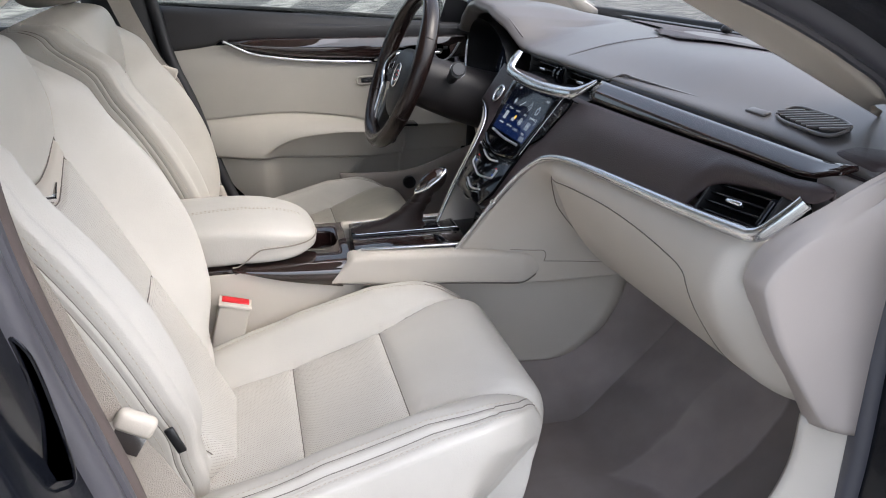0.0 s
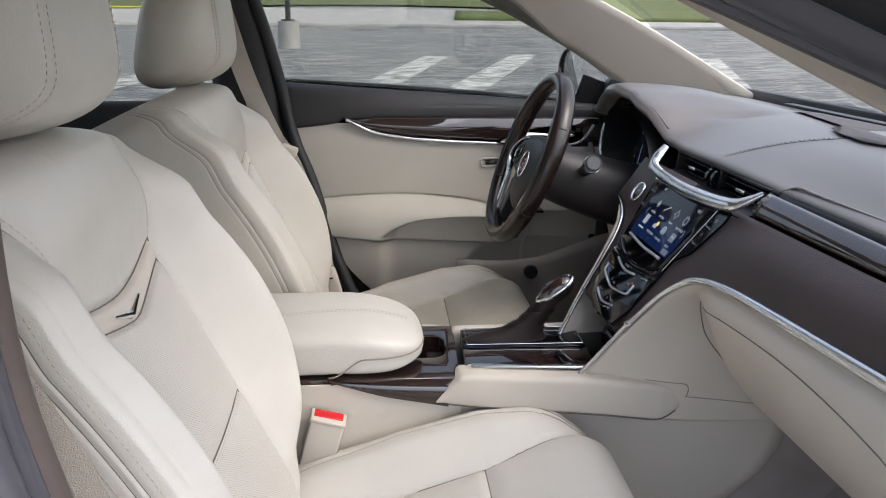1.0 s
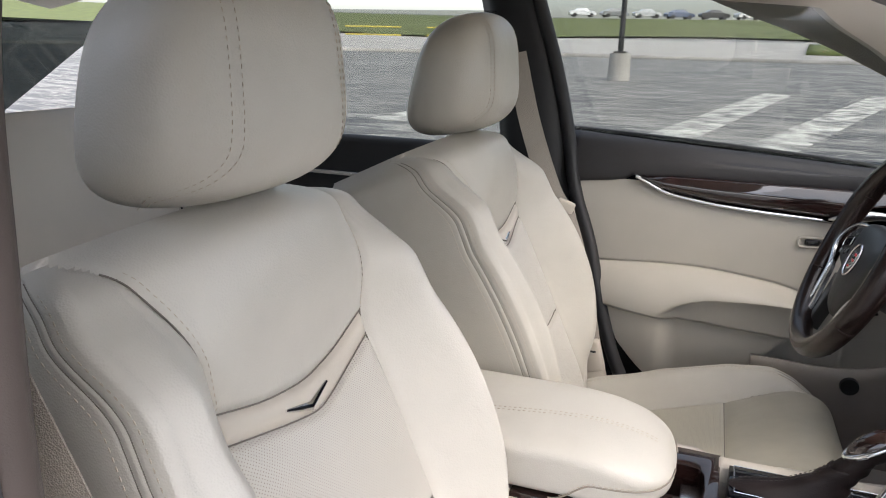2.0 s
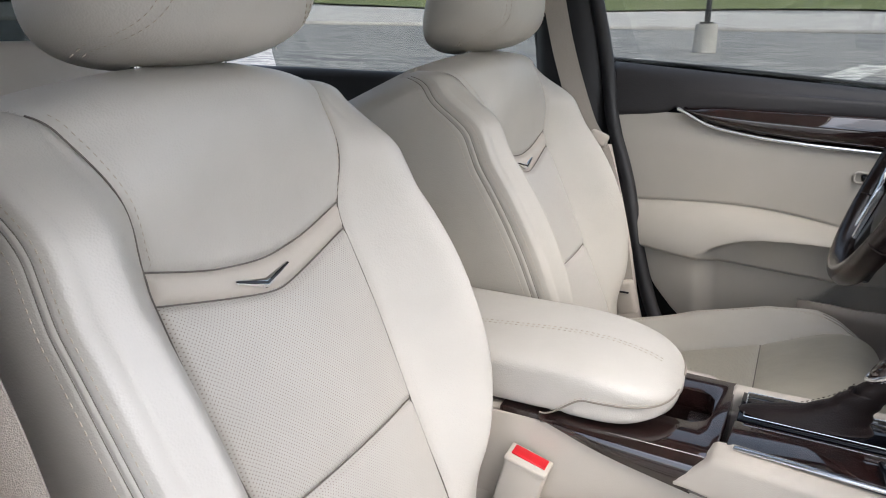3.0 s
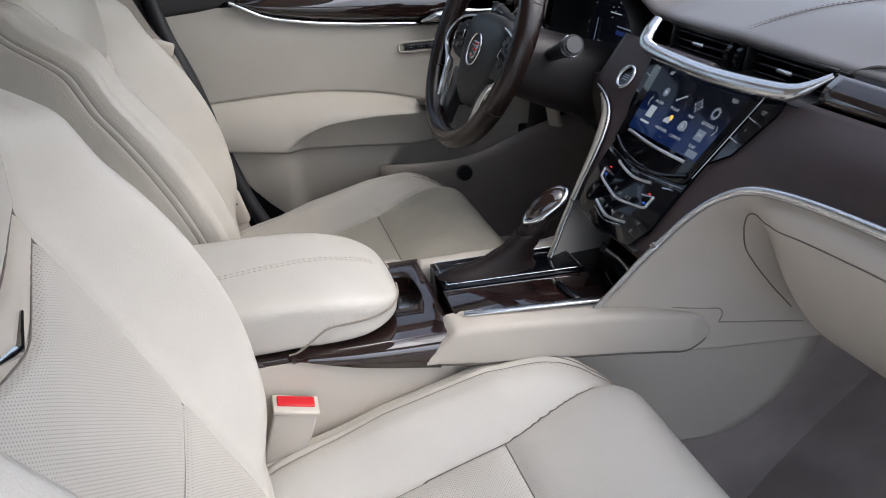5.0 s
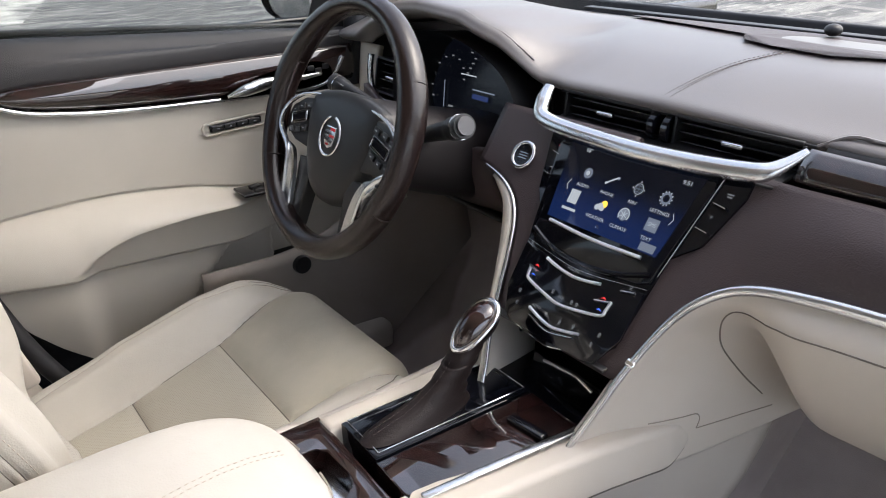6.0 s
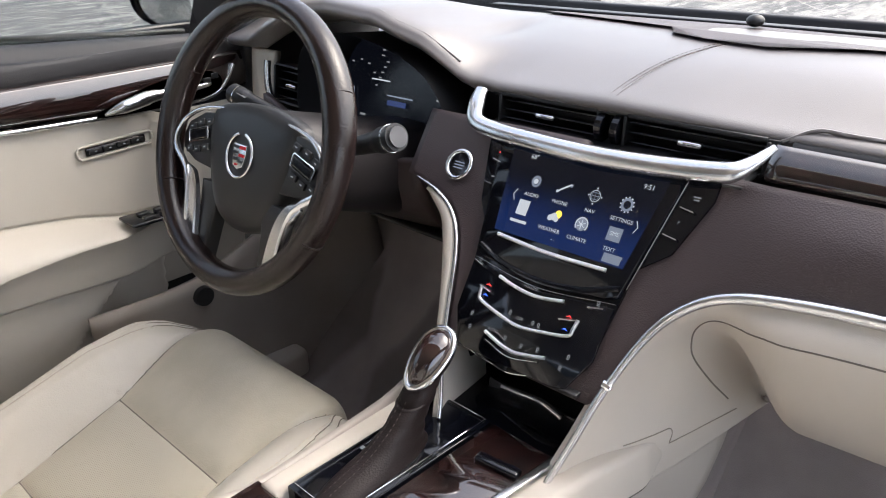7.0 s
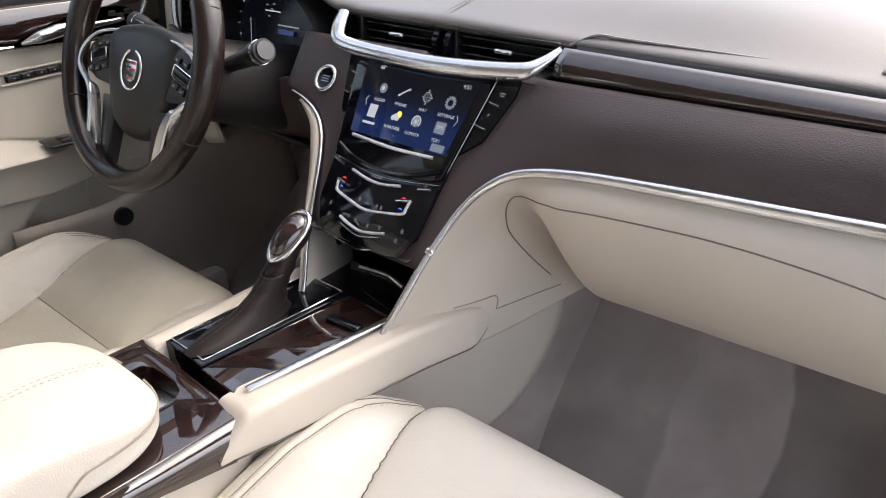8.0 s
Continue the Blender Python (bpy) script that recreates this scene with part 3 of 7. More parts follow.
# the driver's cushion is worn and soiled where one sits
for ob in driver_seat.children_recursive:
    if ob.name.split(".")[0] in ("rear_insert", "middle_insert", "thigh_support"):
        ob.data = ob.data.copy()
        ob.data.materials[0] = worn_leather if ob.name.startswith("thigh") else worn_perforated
    # the rest of this seat is darkened to stand in for shade
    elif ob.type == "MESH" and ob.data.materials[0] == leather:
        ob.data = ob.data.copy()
        ob.data.materials[0] = shaded_leather


# ---- outdoors ----
def rise(r):
    """Height of the ground at a distance from the car: the lot climbs gently to the road and the lawns."""
    return np.interp(r, [0, 4, 38, 80, 130, 220, 900], [0, 0.03, 0.92, 2.9, 6.2, 8.0, 9.0])


def asphalt_material():
    """Old asphalt: dark patches, pale worn aggregate in streaks, light-filled cracks."""
    m = mat("worn_asphalt", (0.095, 0.095, 0.090), 0.75, grain=0.6, grain_size=45, vary_size=0.8, alt=(0.055, 0.056, 0.057))
    n, l, p = nodes_of(m)
    tc = n.new("ShaderNodeTexCoord")
    mp = n.new("ShaderNodeMapping")
    mp.inputs["Scale"].default_value = (0.34, 1.25, 1.0)
    mp.inputs["Rotation"].default_value = (0, 0, 0.28)
    l.new(tc.outputs["Object"], mp.inputs["Vector"])

    def lay(fac, lo, hi, colour):
        ramp = n.new("ShaderNodeMapRange")
        ramp.inputs["From Min"].default_value, ramp.inputs["From Max"].default_value = lo, hi
        l.new(fac, ramp.inputs["Value"])
        mix = n.new("ShaderNodeMix")
        mix.data_type = "RGBA"
        l.new(ramp.outputs[0], mix.inputs["Factor"])
        l.new(p.inputs["Base Color"].links[0].from_socket, mix.inputs["A"])
        mix.inputs["B"].default_value = (*colour, 1)
        l.new(mix.outputs["Result"], p.inputs["Base Color"])

    for scale, lo, hi, colour in ((2.4, 0.48, 0.58, (0.225, 0.22, 0.20)), (7.0, 0.53, 0.62, (0.34, 0.33, 0.29)), (5.0, 0.56, 0.66, (0.036, 0.036, 0.035))):
        noise = n.new("ShaderNodeTexNoise")
        noise.inputs["Scale"].default_value = scale
        noise.inputs["Detail"].default_value = 8
        noise.inputs["Roughness"].default_value = 0.72
        l.new(mp.outputs[0], noise.inputs["Vector"])
        lay(noise.outputs["Fac"], lo, hi, colour)
    crack = n.new("ShaderNodeTexVoronoi")
    crack.feature = "DISTANCE_TO_EDGE"
    crack.inputs["Scale"].default_value = 0.9
    l.new(tc.outputs["Object"], crack.inputs["Vector"])
    lay(crack.outputs["Distance"], 0.016, 0.005, (0.21, 0.20, 0.18))
    return m


asphalt = asphalt_material()
concrete = mat("pale_concrete", (0.33, 0.315, 0.29), 0.85, grain=0.4, grain_size=40, vary=0.12, vary_size=0.8)
lawn = mat("lawn", (0.115, 0.135, 0.045), 0.9, vary_size=1.2, alt=(0.075, 0.09, 0.032), spec=0.2)
stripe_paint = mat("worn_white_paint", (0.58, 0.57, 0.51), 0.8, vary_size=3.2, alt=(0.10, 0.10, 0.095), grain=0.6, grain_size=45)

rr = np.array([0, 3, 5, 7, 9, 12, 16, 20, 25, 30, 38, 48, 60, 80, 100, 130, 170, 220, 400, 900], float)
aa = np.linspace(0, 2 * np.pi, 97)
RR, AA = np.meshgrid(rr, aa, indexing="ij")
v, f = sheet(np.stack([RR * np.cos(AA), RR * np.sin(AA), rise(RR)], -1))
tagged(link("ground", mesh_of(v, f), asphalt), "worn grey asphalt parking lot with pale patches", "ground", kind="structure")


def on_ground(x, y, lift):
    return np.stack([x, y, rise(np.hypot(x, y)) + lift], -1)


def annulus(name, r0, r1, a0, a1, lift, material, n=60, k=8, wobble=0.0):
    r, a = np.meshgrid(np.linspace(0, 1, k), np.radians(np.linspace(a0, a1, n)), indexing="ij")
    R = r0 + (r1 - r0) * r + wobble * np.sin(a * 9) * (1 - r)
    P = on_ground(R * np.cos(a), R * np.sin(a), lift)
    v, f = sheet(P)
    me = mesh_of(v, f)
    return link(name, me, material)


def with_skirt(ob, depth):
    s = ob.modifiers.new("depth", "SOLIDIFY")
    s.thickness, s.offset = depth, -1
    return ob


tagged(annulus("road", 36.5, 62, -60, 190, 0.02, concrete, 120), "pale concrete access road past the lot", "road", kind="structure")
tagged(with_skirt(annulus("kerb", 36.2, 36.6, 20, 190, 0.16, concrete, 100, 3), 0.25), "low pale concrete kerb", "kerb", kind="structure")
tagged(annulus("grass", 62, 320, -60, 190, 0.14, lawn, 120, 14, 6.0), "green lawn climbing beyond the road", "grass", kind="stuff")
tagged(with_skirt(annulus("traffic_island", 44, 56, 58, 84, 0.16, lawn, 40, 6), 0.2), "low grassed island in the road", "traffic island")
tagged(with_skirt(annulus("lawn_bank", 24, 40, 2, 34, 0.15, lawn, 40, 6, 1.5), 0.2), "grass bank at the edge of the lot", "lawn")


def stripe(x0, y0, x1, y1, w):
    t = np.linspace(0, 1, 30)
    cx, cy = x0 + (x1 - x0) * t, y0 + (y1 - y0) * t
    d = np.array([y1 - y0, -(x1 - x0)]) / math.hypot(x1 - x0, y1 - y0)
    off = np.linspace(-w / 2, w / 2, 3)
    P = np.stack([on_ground(cx + d[0] * o, cy + d[1] * o, 0.006) for o in off], 0)
    v, f = sheet(P, flip=True)
    return tagged(link("parking_stripe", mesh_of(v, f), stripe_paint), "faded white parking stripe, worn and broken", "parking stripe", "parking stripes", "structure")


for x0, y0, x1, y1 in ((-0.6, 7.6, 1.6, 17.5), (0.55, 7.4, 3.9, 18.0), (-4.2, 9.0, -3.2, 17), (4.6, 7.2, 8.0, 16.5), (8.0, 6.5, 12.0, 15)):
    stripe(x0, y0, x1, y1, 0.62)

post = thing("lamp_post", "dark steel lamp post on a round concrete base", "lamp post", (-2.25, 20.0, float(rise(20.1))))
bm = bmesh.new()
bmesh.ops.create_cone(bm, cap_ends=True, segments=24, radius1=0.30, radius2=0.28, depth=0.72, matrix=Matrix.Translation((0, 0, 0.36)))
part("base", bm, concrete, post, "pale concrete base")
bm = bmesh.new()
bmesh.ops.create_cone(bm, cap_ends=True, segments=16, radius1=0.075, radius2=0.055, depth=7, matrix=Matrix.Translation((0, 0, 4.2)))
part("pole", bm, black_plastic, post)
bm = box(0.34, 0.34, 0.05, 0.01, 1, Matrix.Translation((0, 0, 0.745)))
part("foot_plate", bm, black_plastic, post)

rail_yellow = mat("yellow_paint", (0.62, 0.50, 0.08), 0.5)
for k in range(2):
    x0 = -19.0 + 5.2 * k
    rail = thing("guard_rail", "yellow steel guard rail beside the road", "guard rail", (x0, 40, float(rise(44))), "guard rails")
    for px in (-1.8, 0, 1.8):
        tube("post", [(px, 0, -0.1), (px, 0, 1.05)], 0.05, rail_yellow, rail, n=3)
    for pz in (0.55, 1.0):
        tube("rail", [(-1.8, 0, pz), (1.8, 0, pz)], 0.045, rail_yellow, rail, n=3, up=(0, 1, 0))

car_paints = [mat("far_car_" + c, rgb, 0.3, coat=0.6) for c, rgb in (("white", (0.7, 0.7, 0.7)), ("grey", (0.2, 0.21, 0.22)), ("silver", (0.45, 0.46, 0.47)), ("blue", (0.05, 0.08, 0.16)), ("dark", (0.03, 0.03, 0.035)))]
car_words = ("white", "grey", "silver", "dark blue", "black")


def far_car(k, x, y, turn):
    c = thing("parked_car", f"small distant {car_words[k % 5]} parked car", "car", (x, y, float(rise(math.hypot(x, y))) + 0.14), "parked cars beyond the lawn")
    c.rotation_euler = (0, 0, radians(turn))
    prof = [(-2.2, 0.35), (-2.25, 0.75), (-2.0, 0.98), (-1.35, 1.05), (-0.8, 1.42), (0.55, 1.45), (1.15, 1.02), (2.05, 0.88), (2.25, 0.6), (2.2, 0.35)]
    P = np.array([[(a, w, b) for a, b in prof] for w in (-0.88, -0.8, 0.8, 0.88)], float)
    P[0, :, 2] = np.minimum(P[0, :, 2], 1.0)
    P[-1, :, 2] = np.minimum(P[-1, :, 2], 1.0)
    v, f = sheet(P)
    f = list(f) + [tuple(range(10))[::-1], tuple(30 + i for i in range(10))]
    link("body", autosmooth(mesh_of(v, f), 30), car_paints[k % 5], c)
    for sx in (-1.35, 1.4):
        for sy in (-0.8, 0.8):
            bm = bmesh.new()
            bmesh.ops.create_cone(bm, cap_ends=True, segments=14, radius1=0.33, radius2=0.33, depth=0.2, matrix=pose(sx, sy, 0.33, 90, 0, 0))
            part("wheel", bm, black_plastic, c)


for k in range(8):
    far_car(k, -22 + 5.2 * k, 128 - 0.6 * k + (k % 3), 20 + 7 * (k % 2))


# ---- car shell ----
# carpet
xs = np.linspace(-0.75, 1.25, 61)
ys = np.linspace(-0.74, 0.74, 61)
XX, YY = np.meshgrid(xs, ys, indexing="ij")
toe = 0.325 + 0.36 * np.clip((XX - 0.76) / 0.36, 0, 1) ** 1.25
toe += 0.006 * np.sin(XX * 23 + YY * 9) * np.cos(YY * 17) + 0.03 * step(np.abs(YY), 0.60, 0.74) * step(XX, 0.3, 0.9)
v, f = sheet(np.stack([XX, YY, toe], -1))
tagged(with_skirt(link("floor", mesh_of(v, f), carpet), 0.02), "taupe cut-pile carpet on the car floor", "carpet", kind="structure")

# passenger door opening: a loop in the car's side
OPEN = spline([(0.10, 0.47), (0.048, 0.60), (0.034, 0.72), (-0.004, 0.88), (-0.029, 1.02), (-0.027, 1.16), (-0.012, 1.29), (0.055, 1.345), (0.16, 1.325), (0.35, 1.258), (0.50, 1.200), (0.62, 1.158),
               (0.72, 1.112), (0.785, 1.068), (0.806, 0.98), (0.813, 0.80), (0.822, 0.60), (0.80, 0.47), (0.70, 0.425), (0.45, 0.415), (0.22, 0.42)], 150, closed=True)


def opening_strip(name, prof, material, parent=None, y_sign=-1, loop=OPEN, lab="", cat_="", i0=0, i1=None):
    """Carries (outward from the opening, across the car) offsets round the opening."""
    p = loop
    tan = np.roll(p, -1, 0) - np.roll(p, 1, 0)
    tan /= np.linalg.norm(tan, axis=1)[:, None]
    out = np.stack([tan[:, 1], -tan[:, 0]], -1)
    flip = np.sign(((p - p.mean(0)) * out).sum(1).mean())
    out = out * flip
    tilt = np.zeros(len(p))
    rows = []
    for o, w in prof:
        rows.append(np.stack([p[:, 0] + out[:, 0] * o, y_sign * (w - tilt), p[:, 1] + out[:, 1] * o], -1))
    P = np.array(rows)
    closed = i1 is None
    if not closed:
        P = P[:, i0:i1]
    v, f = sheet(P, close_v=closed, flip=True)
    me = autosmooth(mesh_of(v, f), 50)
    return link(name, me, material, parent, lab)


frame_thing = tagged(thing("door_frame", "black painted passenger door opening with grey rubber seal", "door frame"), kind="structure")
taupe = mat("taupe_plastic", (0.085, 0.067, 0.062), 0.55, grain=0.2, grain_size=900)
pillar_prof = [(0.15, 0.60), (0.06, 0.655), (0.008, 0.688), (-0.003, 0.694), (-0.005, 0.700), (-0.003, 0.708), (0.002, 0.714)]
trim_prof = [(0.15, 0.60), (0.10, 0.645), (0.055, 0.685), (0.016, 0.708), (0.004, 0.714)]
up_i = int(np.argmin(np.hypot(OPEN[:, 0] - 0.10, OPEN[:, 1] - 1.335)))
fwd_i = int(np.argmin(np.hypot(OPEN[:, 0] - 0.80, OPEN[:, 1] - 1.05)))
opening_strip("pillar_trim", pillar_prof, taupe, frame_thing, lab="taupe plastic trim", i0=0, i1=up_i + 1)
opening_strip("rail_trim", trim_prof, leather_trim, frame_thing, lab="cream roof rail trim", i0=up_i, i1=fwd_i + 1)
opening_strip("front_trim", trim_prof, leather_trim, frame_thing, i0=fwd_i, i1=len(OPEN))
opening_strip("seal_lip", [(0.004, 0.711), (-0.002, 0.7145), (-0.0035, 0.719), (-0.002, 0.7235), (0.0045, 0.7255)], rubber, frame_thing)
opening_strip("seal", [(0.0045, 0.7255), (0.001, 0.7285), (0.0, 0.733), (0.0005, 0.739), (0.003, 0.744), (0.008, 0.748), (0.016, 0.749)], rubber, frame_thing, lab="grey rubber door seal")
opening_strip("jamb", [(0.016, 0.749), (0.018, 0.775), (0.016, 0.80), (0.020, 0.83), (0.026, 0.842), (0.036, 0.846)], black_paint, frame_thing)
opening_strip("outer_panel", [(0.036, 0.846), (0.039, 0.85), (0.040, 0.872), (0.060, 0.885), (0.16, 0.893)], black_paint, frame_thing, lab="gloss black outer bodywork")

# moulded gloss cover on the jamb behind the seal
cover = [(-0.014, 0.943), (-0.011, 0.923), (-0.006, 0.873), (-0.012, 0.814), (0.007, 0.814), (0.005, 0.862), (-0.003, 0.922)]
bm = bmesh.new()
bm.faces.new([bm.verts.new((x, -0.785, z)) for x, z in cover])
bmesh.ops.solidify(bm, geom=bm.faces[:], thickness=0.012)
part("jamb_cover", bm, piano, frame_thing, "gloss black moulded cover")
tube("cover_rim", spline([(x, -0.786, z) for x, z in cover], 60, True), 0.0016, piano, frame_thing, closed=True, raw=True, sides=6, up=(0, 1, 0))

# beige trim along the passenger A-pillar and sill


def pillar(name, y_out, y_in, outer, inner, material, label, cat_, n=30):
    a, b = spline([(x, y_out, z) for x, z in outer], n), spline([(x, y_in, z) for x, z in inner], n)
    t = np.linspace(0, 1, 9)
    nrm = np.array([-0.25, -np.sign(y_out) * 1.0, 0.1])
    P = np.array([a * (1 - k) + b * k + nrm * (0.018 if y_out < 0 else 0.005) * math.sin(math.pi * k) for k in t])
    v, f = sheet(P, flip=y_out < 0)
    ob = link(name, mesh_of(v, f), material)
    s = ob.modifiers.new("depth", "SOLIDIFY")
    s.thickness, s.offset = 0.008, 0
    return tagged(ob, label, cat_, kind="structure")


pillar("pillar_trim_near", -0.705, -0.635, [(0.16, 1.330), (0.35, 1.262), (0.50, 1.205), (0.62, 1.163), (0.72, 1.117), (0.80, 1.065)],
       [(0.18, 1.352), (0.32, 1.291), (0.46, 1.224), (0.60, 1.158), (0.73, 1.097), (0.86, 1.035)], leather_trim, "cream moulded trim on the windscreen pillar", "pillar trim")
pillar("pillar_trim_far", 0.80, 0.70, [(0.02, 1.455), (0.22, 1.375), (0.297, 1.345), (0.47, 1.279), (0.69, 1.167), (0.813, 1.087), (0.90, 1.03)],
       [(0.36, 1.45), (0.55, 1.375), (0.744, 1.278), (0.90, 1.20), (1.123, 1.076), (1.22, 1.02)], leather_trim, "cream moulded trim on the windscreen pillar", "pillar trim")

# roof, headliner, rear bulkhead
X2, Y2 = np.meshgrid(np.linspace(-1.5, 0.42, 14), np.linspace(-0.66, 0.72, 14), indexing="ij")
roof_z = 1.49 - 0.06 * ((Y2 - 0.03) / 0.7) ** 2 - 0.04 * np.clip((X2 - 0.1) / 0.32, 0, 1) ** 2 - 0.10 * np.clip((-X2 - 0.6) / 0.9, 0, 1) ** 2
v, f = sheet(np.stack([X2, Y2, roof_z], -1), flip=True)
head = with_skirt(link("ceiling", mesh_of(v, f), leather_trim), 0.03)
head.modifiers[0].offset = -1
tagged(head, "cream cloth headliner under the roof", "headliner", kind="structure")
v, f = sheet(np.stack([X2 + 0.01, 0.03 + (Y2 - 0.03) * 1.03, roof_z + 0.042], -1))
tagged(with_skirt(link("roof_panel", mesh_of(v, f), black_paint), 0.006), "gloss black outer roof of the car", "car roof", kind="structure")

# windscreen
a = spline([(0.46 + 0.09 * ((y - 0.04) / 0.64) ** 2, y, 1.46 - 0.06 * ((y - 0.04) / 0.64) ** 2) for y in (-0.60, -0.3, 0.04, 0.35, 0.70)], 25)
b = spline([(1.22 - 0.10 * (abs(y - 0.03) / 0.7) ** 2, y, 1.035) for y in (-0.70, -0.35, 0.04, 0.4, 0.76)], 25)
P = np.array([a * (1 - k) + b * k + np.array([0.02, 0, 0.03]) * math.sin(math.pi * k) for k in np.linspace(0, 1, 12)])
v, f = sheet(P)
ws = with_skirt(link("windscreen", mesh_of(v, f), windscreen_glass), 0.005)
tagged(ws, "clear curved windscreen", "windscreen", kind="structure")

# bonnet and cowl outside
X3, Y3 = np.meshgrid(np.linspace(1.16, 2.3, 20), np.linspace(-0.84, 0.90, 20), indexing="ij")
hood = 1.02 - 0.10 * np.clip((X3 - 1.2), 0, 2) ** 1.3 - 0.08 * ((Y3 - 0.03) / 0.87) ** 4
v, f = sheet(np.stack([X3, Y3, hood], -1))
tagged(with_skirt(link("bonnet", mesh_of(v, f), black_paint), 0.03), "gloss black bonnet beyond the windscreen", "bonnet", kind="structure")


# rear half of the body: closed doors, parcel shelf and tinted rear window
shade_glass = glass_material("tinted_glass", (0.22, 0.24, 0.24))
near_door = thing("rear_door", "closed rear door on the passenger's side with tinted window", "car door")
put_box("panel", (1.30, 0.06, 0.74), (-0.76, -0.845, 0.68), black_paint, near_door, 0.015)
put_box("inner_trim", (1.25, 0.05, 0.66), (-0.74, -0.79, 0.70), charcoal, near_door, 0.02)
P = np.array([[(-1.30 + 1.20 * u, -0.835 + 0.13 * w, 1.04 + 0.30 * w) for u in np.linspace(0, 1, 6)] for w in np.linspace(0, 1, 6)])
v, f = sheet(P)
with_skirt(link("window_pane", mesh_of(v, f), shade_glass, near_door, "dark tinted rear side window"), 0.004)
tagged(put_box("parcel_shelf", (0.55, 1.50, 0.03), (-1.45, 0.03, 1.02), charcoal, None, 0.01), "dark shelf behind the rear bench", "parcel shelf", kind="structure")
P = np.array([[(-1.75 + 0.45 * w, -0.66 + 1.38 * u, 1.03 + 0.27 * w) for u in np.linspace(0, 1, 6)] for w in np.linspace(0, 1, 6)])
v, f = sheet(P)
tagged(with_skirt(link("window_rear", mesh_of(v, f), shade_glass), 0.004), "tinted rear window of the car", "car window", kind="structure")
tagged(put_box("boot_wall", (0.04, 1.60, 0.75), (-1.30, 0.03, 0.68), charcoal, None, 0.01), "dark panel behind the rear bench", "body panel", kind="structure")
for s_, nm in ((-1, "near"), (1, "far")):
    tagged(put_box("wing_" + nm, (1.25, 0.05, 0.62), (1.52, 0.03 + s_ * 0.845, 0.66), black_paint, None, 0.02), "gloss black front wing of the car", "car wing", kind="structure")


# ---- centre console ----
console = thing("centre_console", "cream and dark burl wood centre console between the front seats", "console")


def side_wall(sg, y0, low, edge_z, edge_x):
    """The console's flank; its front edge sweeps back towards the floor."""
    rows = []
    for z in np.linspace(0.676, low, 30):
        x1 = float(np.interp(z, edge_z, edge_x))
        x = -0.25 + (x1 + 0.25) * np.linspace(0, 1, 44)
        t = (0.676 - z) / 0.35
        y = y0 + sg * (0.022 * t + 0.012 * step(x, 0.35, 0.8) + 0.085 * step(x, 0.50, 0.84) * (1 - 0.55 * t))
        rows.append(np.stack([x, y, np.full(44, z) + 0.008 * (x < 0.3) * (1 - t)], -1))
    return np.array(rows)


tunnel = np.array([[(x, -0.050 - 0.022 * (1 - k) - 0.012 * float(step(x, 0.35, 0.8)) - 0.085 * float(step(x, 0.50, 0.84)) * (0.45 + 0.55 * k) - 0.05 * (1 - k) ** 6, 0.318 + 0.36 * k) for x in np.linspace(-0.25, 1.12, 40)] for k in np.linspace(0, 1, 14)])
tagged(solid("tunnel_carpet", tunnel, 0.008, carpet, None, flip=True), "taupe carpet rising against the console", "carpet", kind="structure")
solid("side_panel", side_wall(-1, -0.068, 0.446, [0.446, 0.449, 0.456, 0.468, 0.490, 0.53, 0.585, 0.645, 0.676], [0.620, 0.675, 0.712, 0.738, 0.766, 0.800, 0.826, 0.838, 0.842]), 0.01, leather_trim, console, flip=False)
solid("side_panel", side_wall(1, 0.148, 0.325, [0.325, 0.345, 0.38, 0.44, 0.52, 0.60, 0.676], [0.50, 0.62, 0.700, 0.752, 0.785, 0.802, 0.812]), 0.01, beige_plastic, console, flip=True)

# wood top deck, cup well, shifter plate
def slab(name, poly, z0, z1, material, parent, label="", r=0.0015, slope=None):
    bm = bmesh.new()
    vs = [bm.verts.new((x, y, z0 + (slope(x) if slope else 0))) for x, y in poly]
    face = bm.faces.new(vs)
    ex = bmesh.ops.extrude_face_region(bm, geom=[face])
    bmesh.ops.translate(bm, vec=(0, 0, z1 - z0), verts=[g for g in ex["geom"] if isinstance(g, bmesh.types.BMVert)])
    bmesh.ops.recalc_face_normals(bm, faces=bm.faces[:])
    if r:
        top = [e for e in bm.edges if all(abs(w.co.z - (slope(w.co.x) if slope else 0) - z1) < 1e-5 for w in e.verts)]
        bmesh.ops.bevel(bm, geom=top, offset=r, segments=2, profile=0.5, affect="EDGES")
    me = bpy.data.meshes.new(name)
    bm.to_mesh(me)
    bm.free()
    autosmooth(me, 45)
    return link(name, me, material, parent, label)


deck_slope = lambda x: 0.030 * max(0.0, (x - 0.30))  # noqa: E731
slab("rear_deck", [(0.06, -0.074), (0.322, -0.074), (0.330, 0.138), (0.06, 0.14), (0.06, 0.09), (0.285, 0.090), (0.299, 0.086), (0.307, 0.074), (0.308, 0.030), (0.302, 0.012), (0.288, 0.002), (0.06, 0.0)], 0.63, 0.684, wood, console, "glossy dark burl wood deck", slope=lambda x: 0.010 * max(0.0, 0.32 - x))
put_box("cup_well", (0.25, 0.10, 0.06), (0.19, 0.045, 0.600), black_plastic, console, 0.004, label="dark cup well in the deck")
put_box("cup_ledge", (0.030, 0.070, 0.006), (0.292, 0.046, 0.655), satin, console, 0.002)
slab("wood_door", [(0.332, -0.058), (0.545, -0.088), (0.548, 0.000), (0.336, 0.018)], 0.65, 0.690, wood, console, "glossy dark burl wood sliding lid", slope=deck_slope)
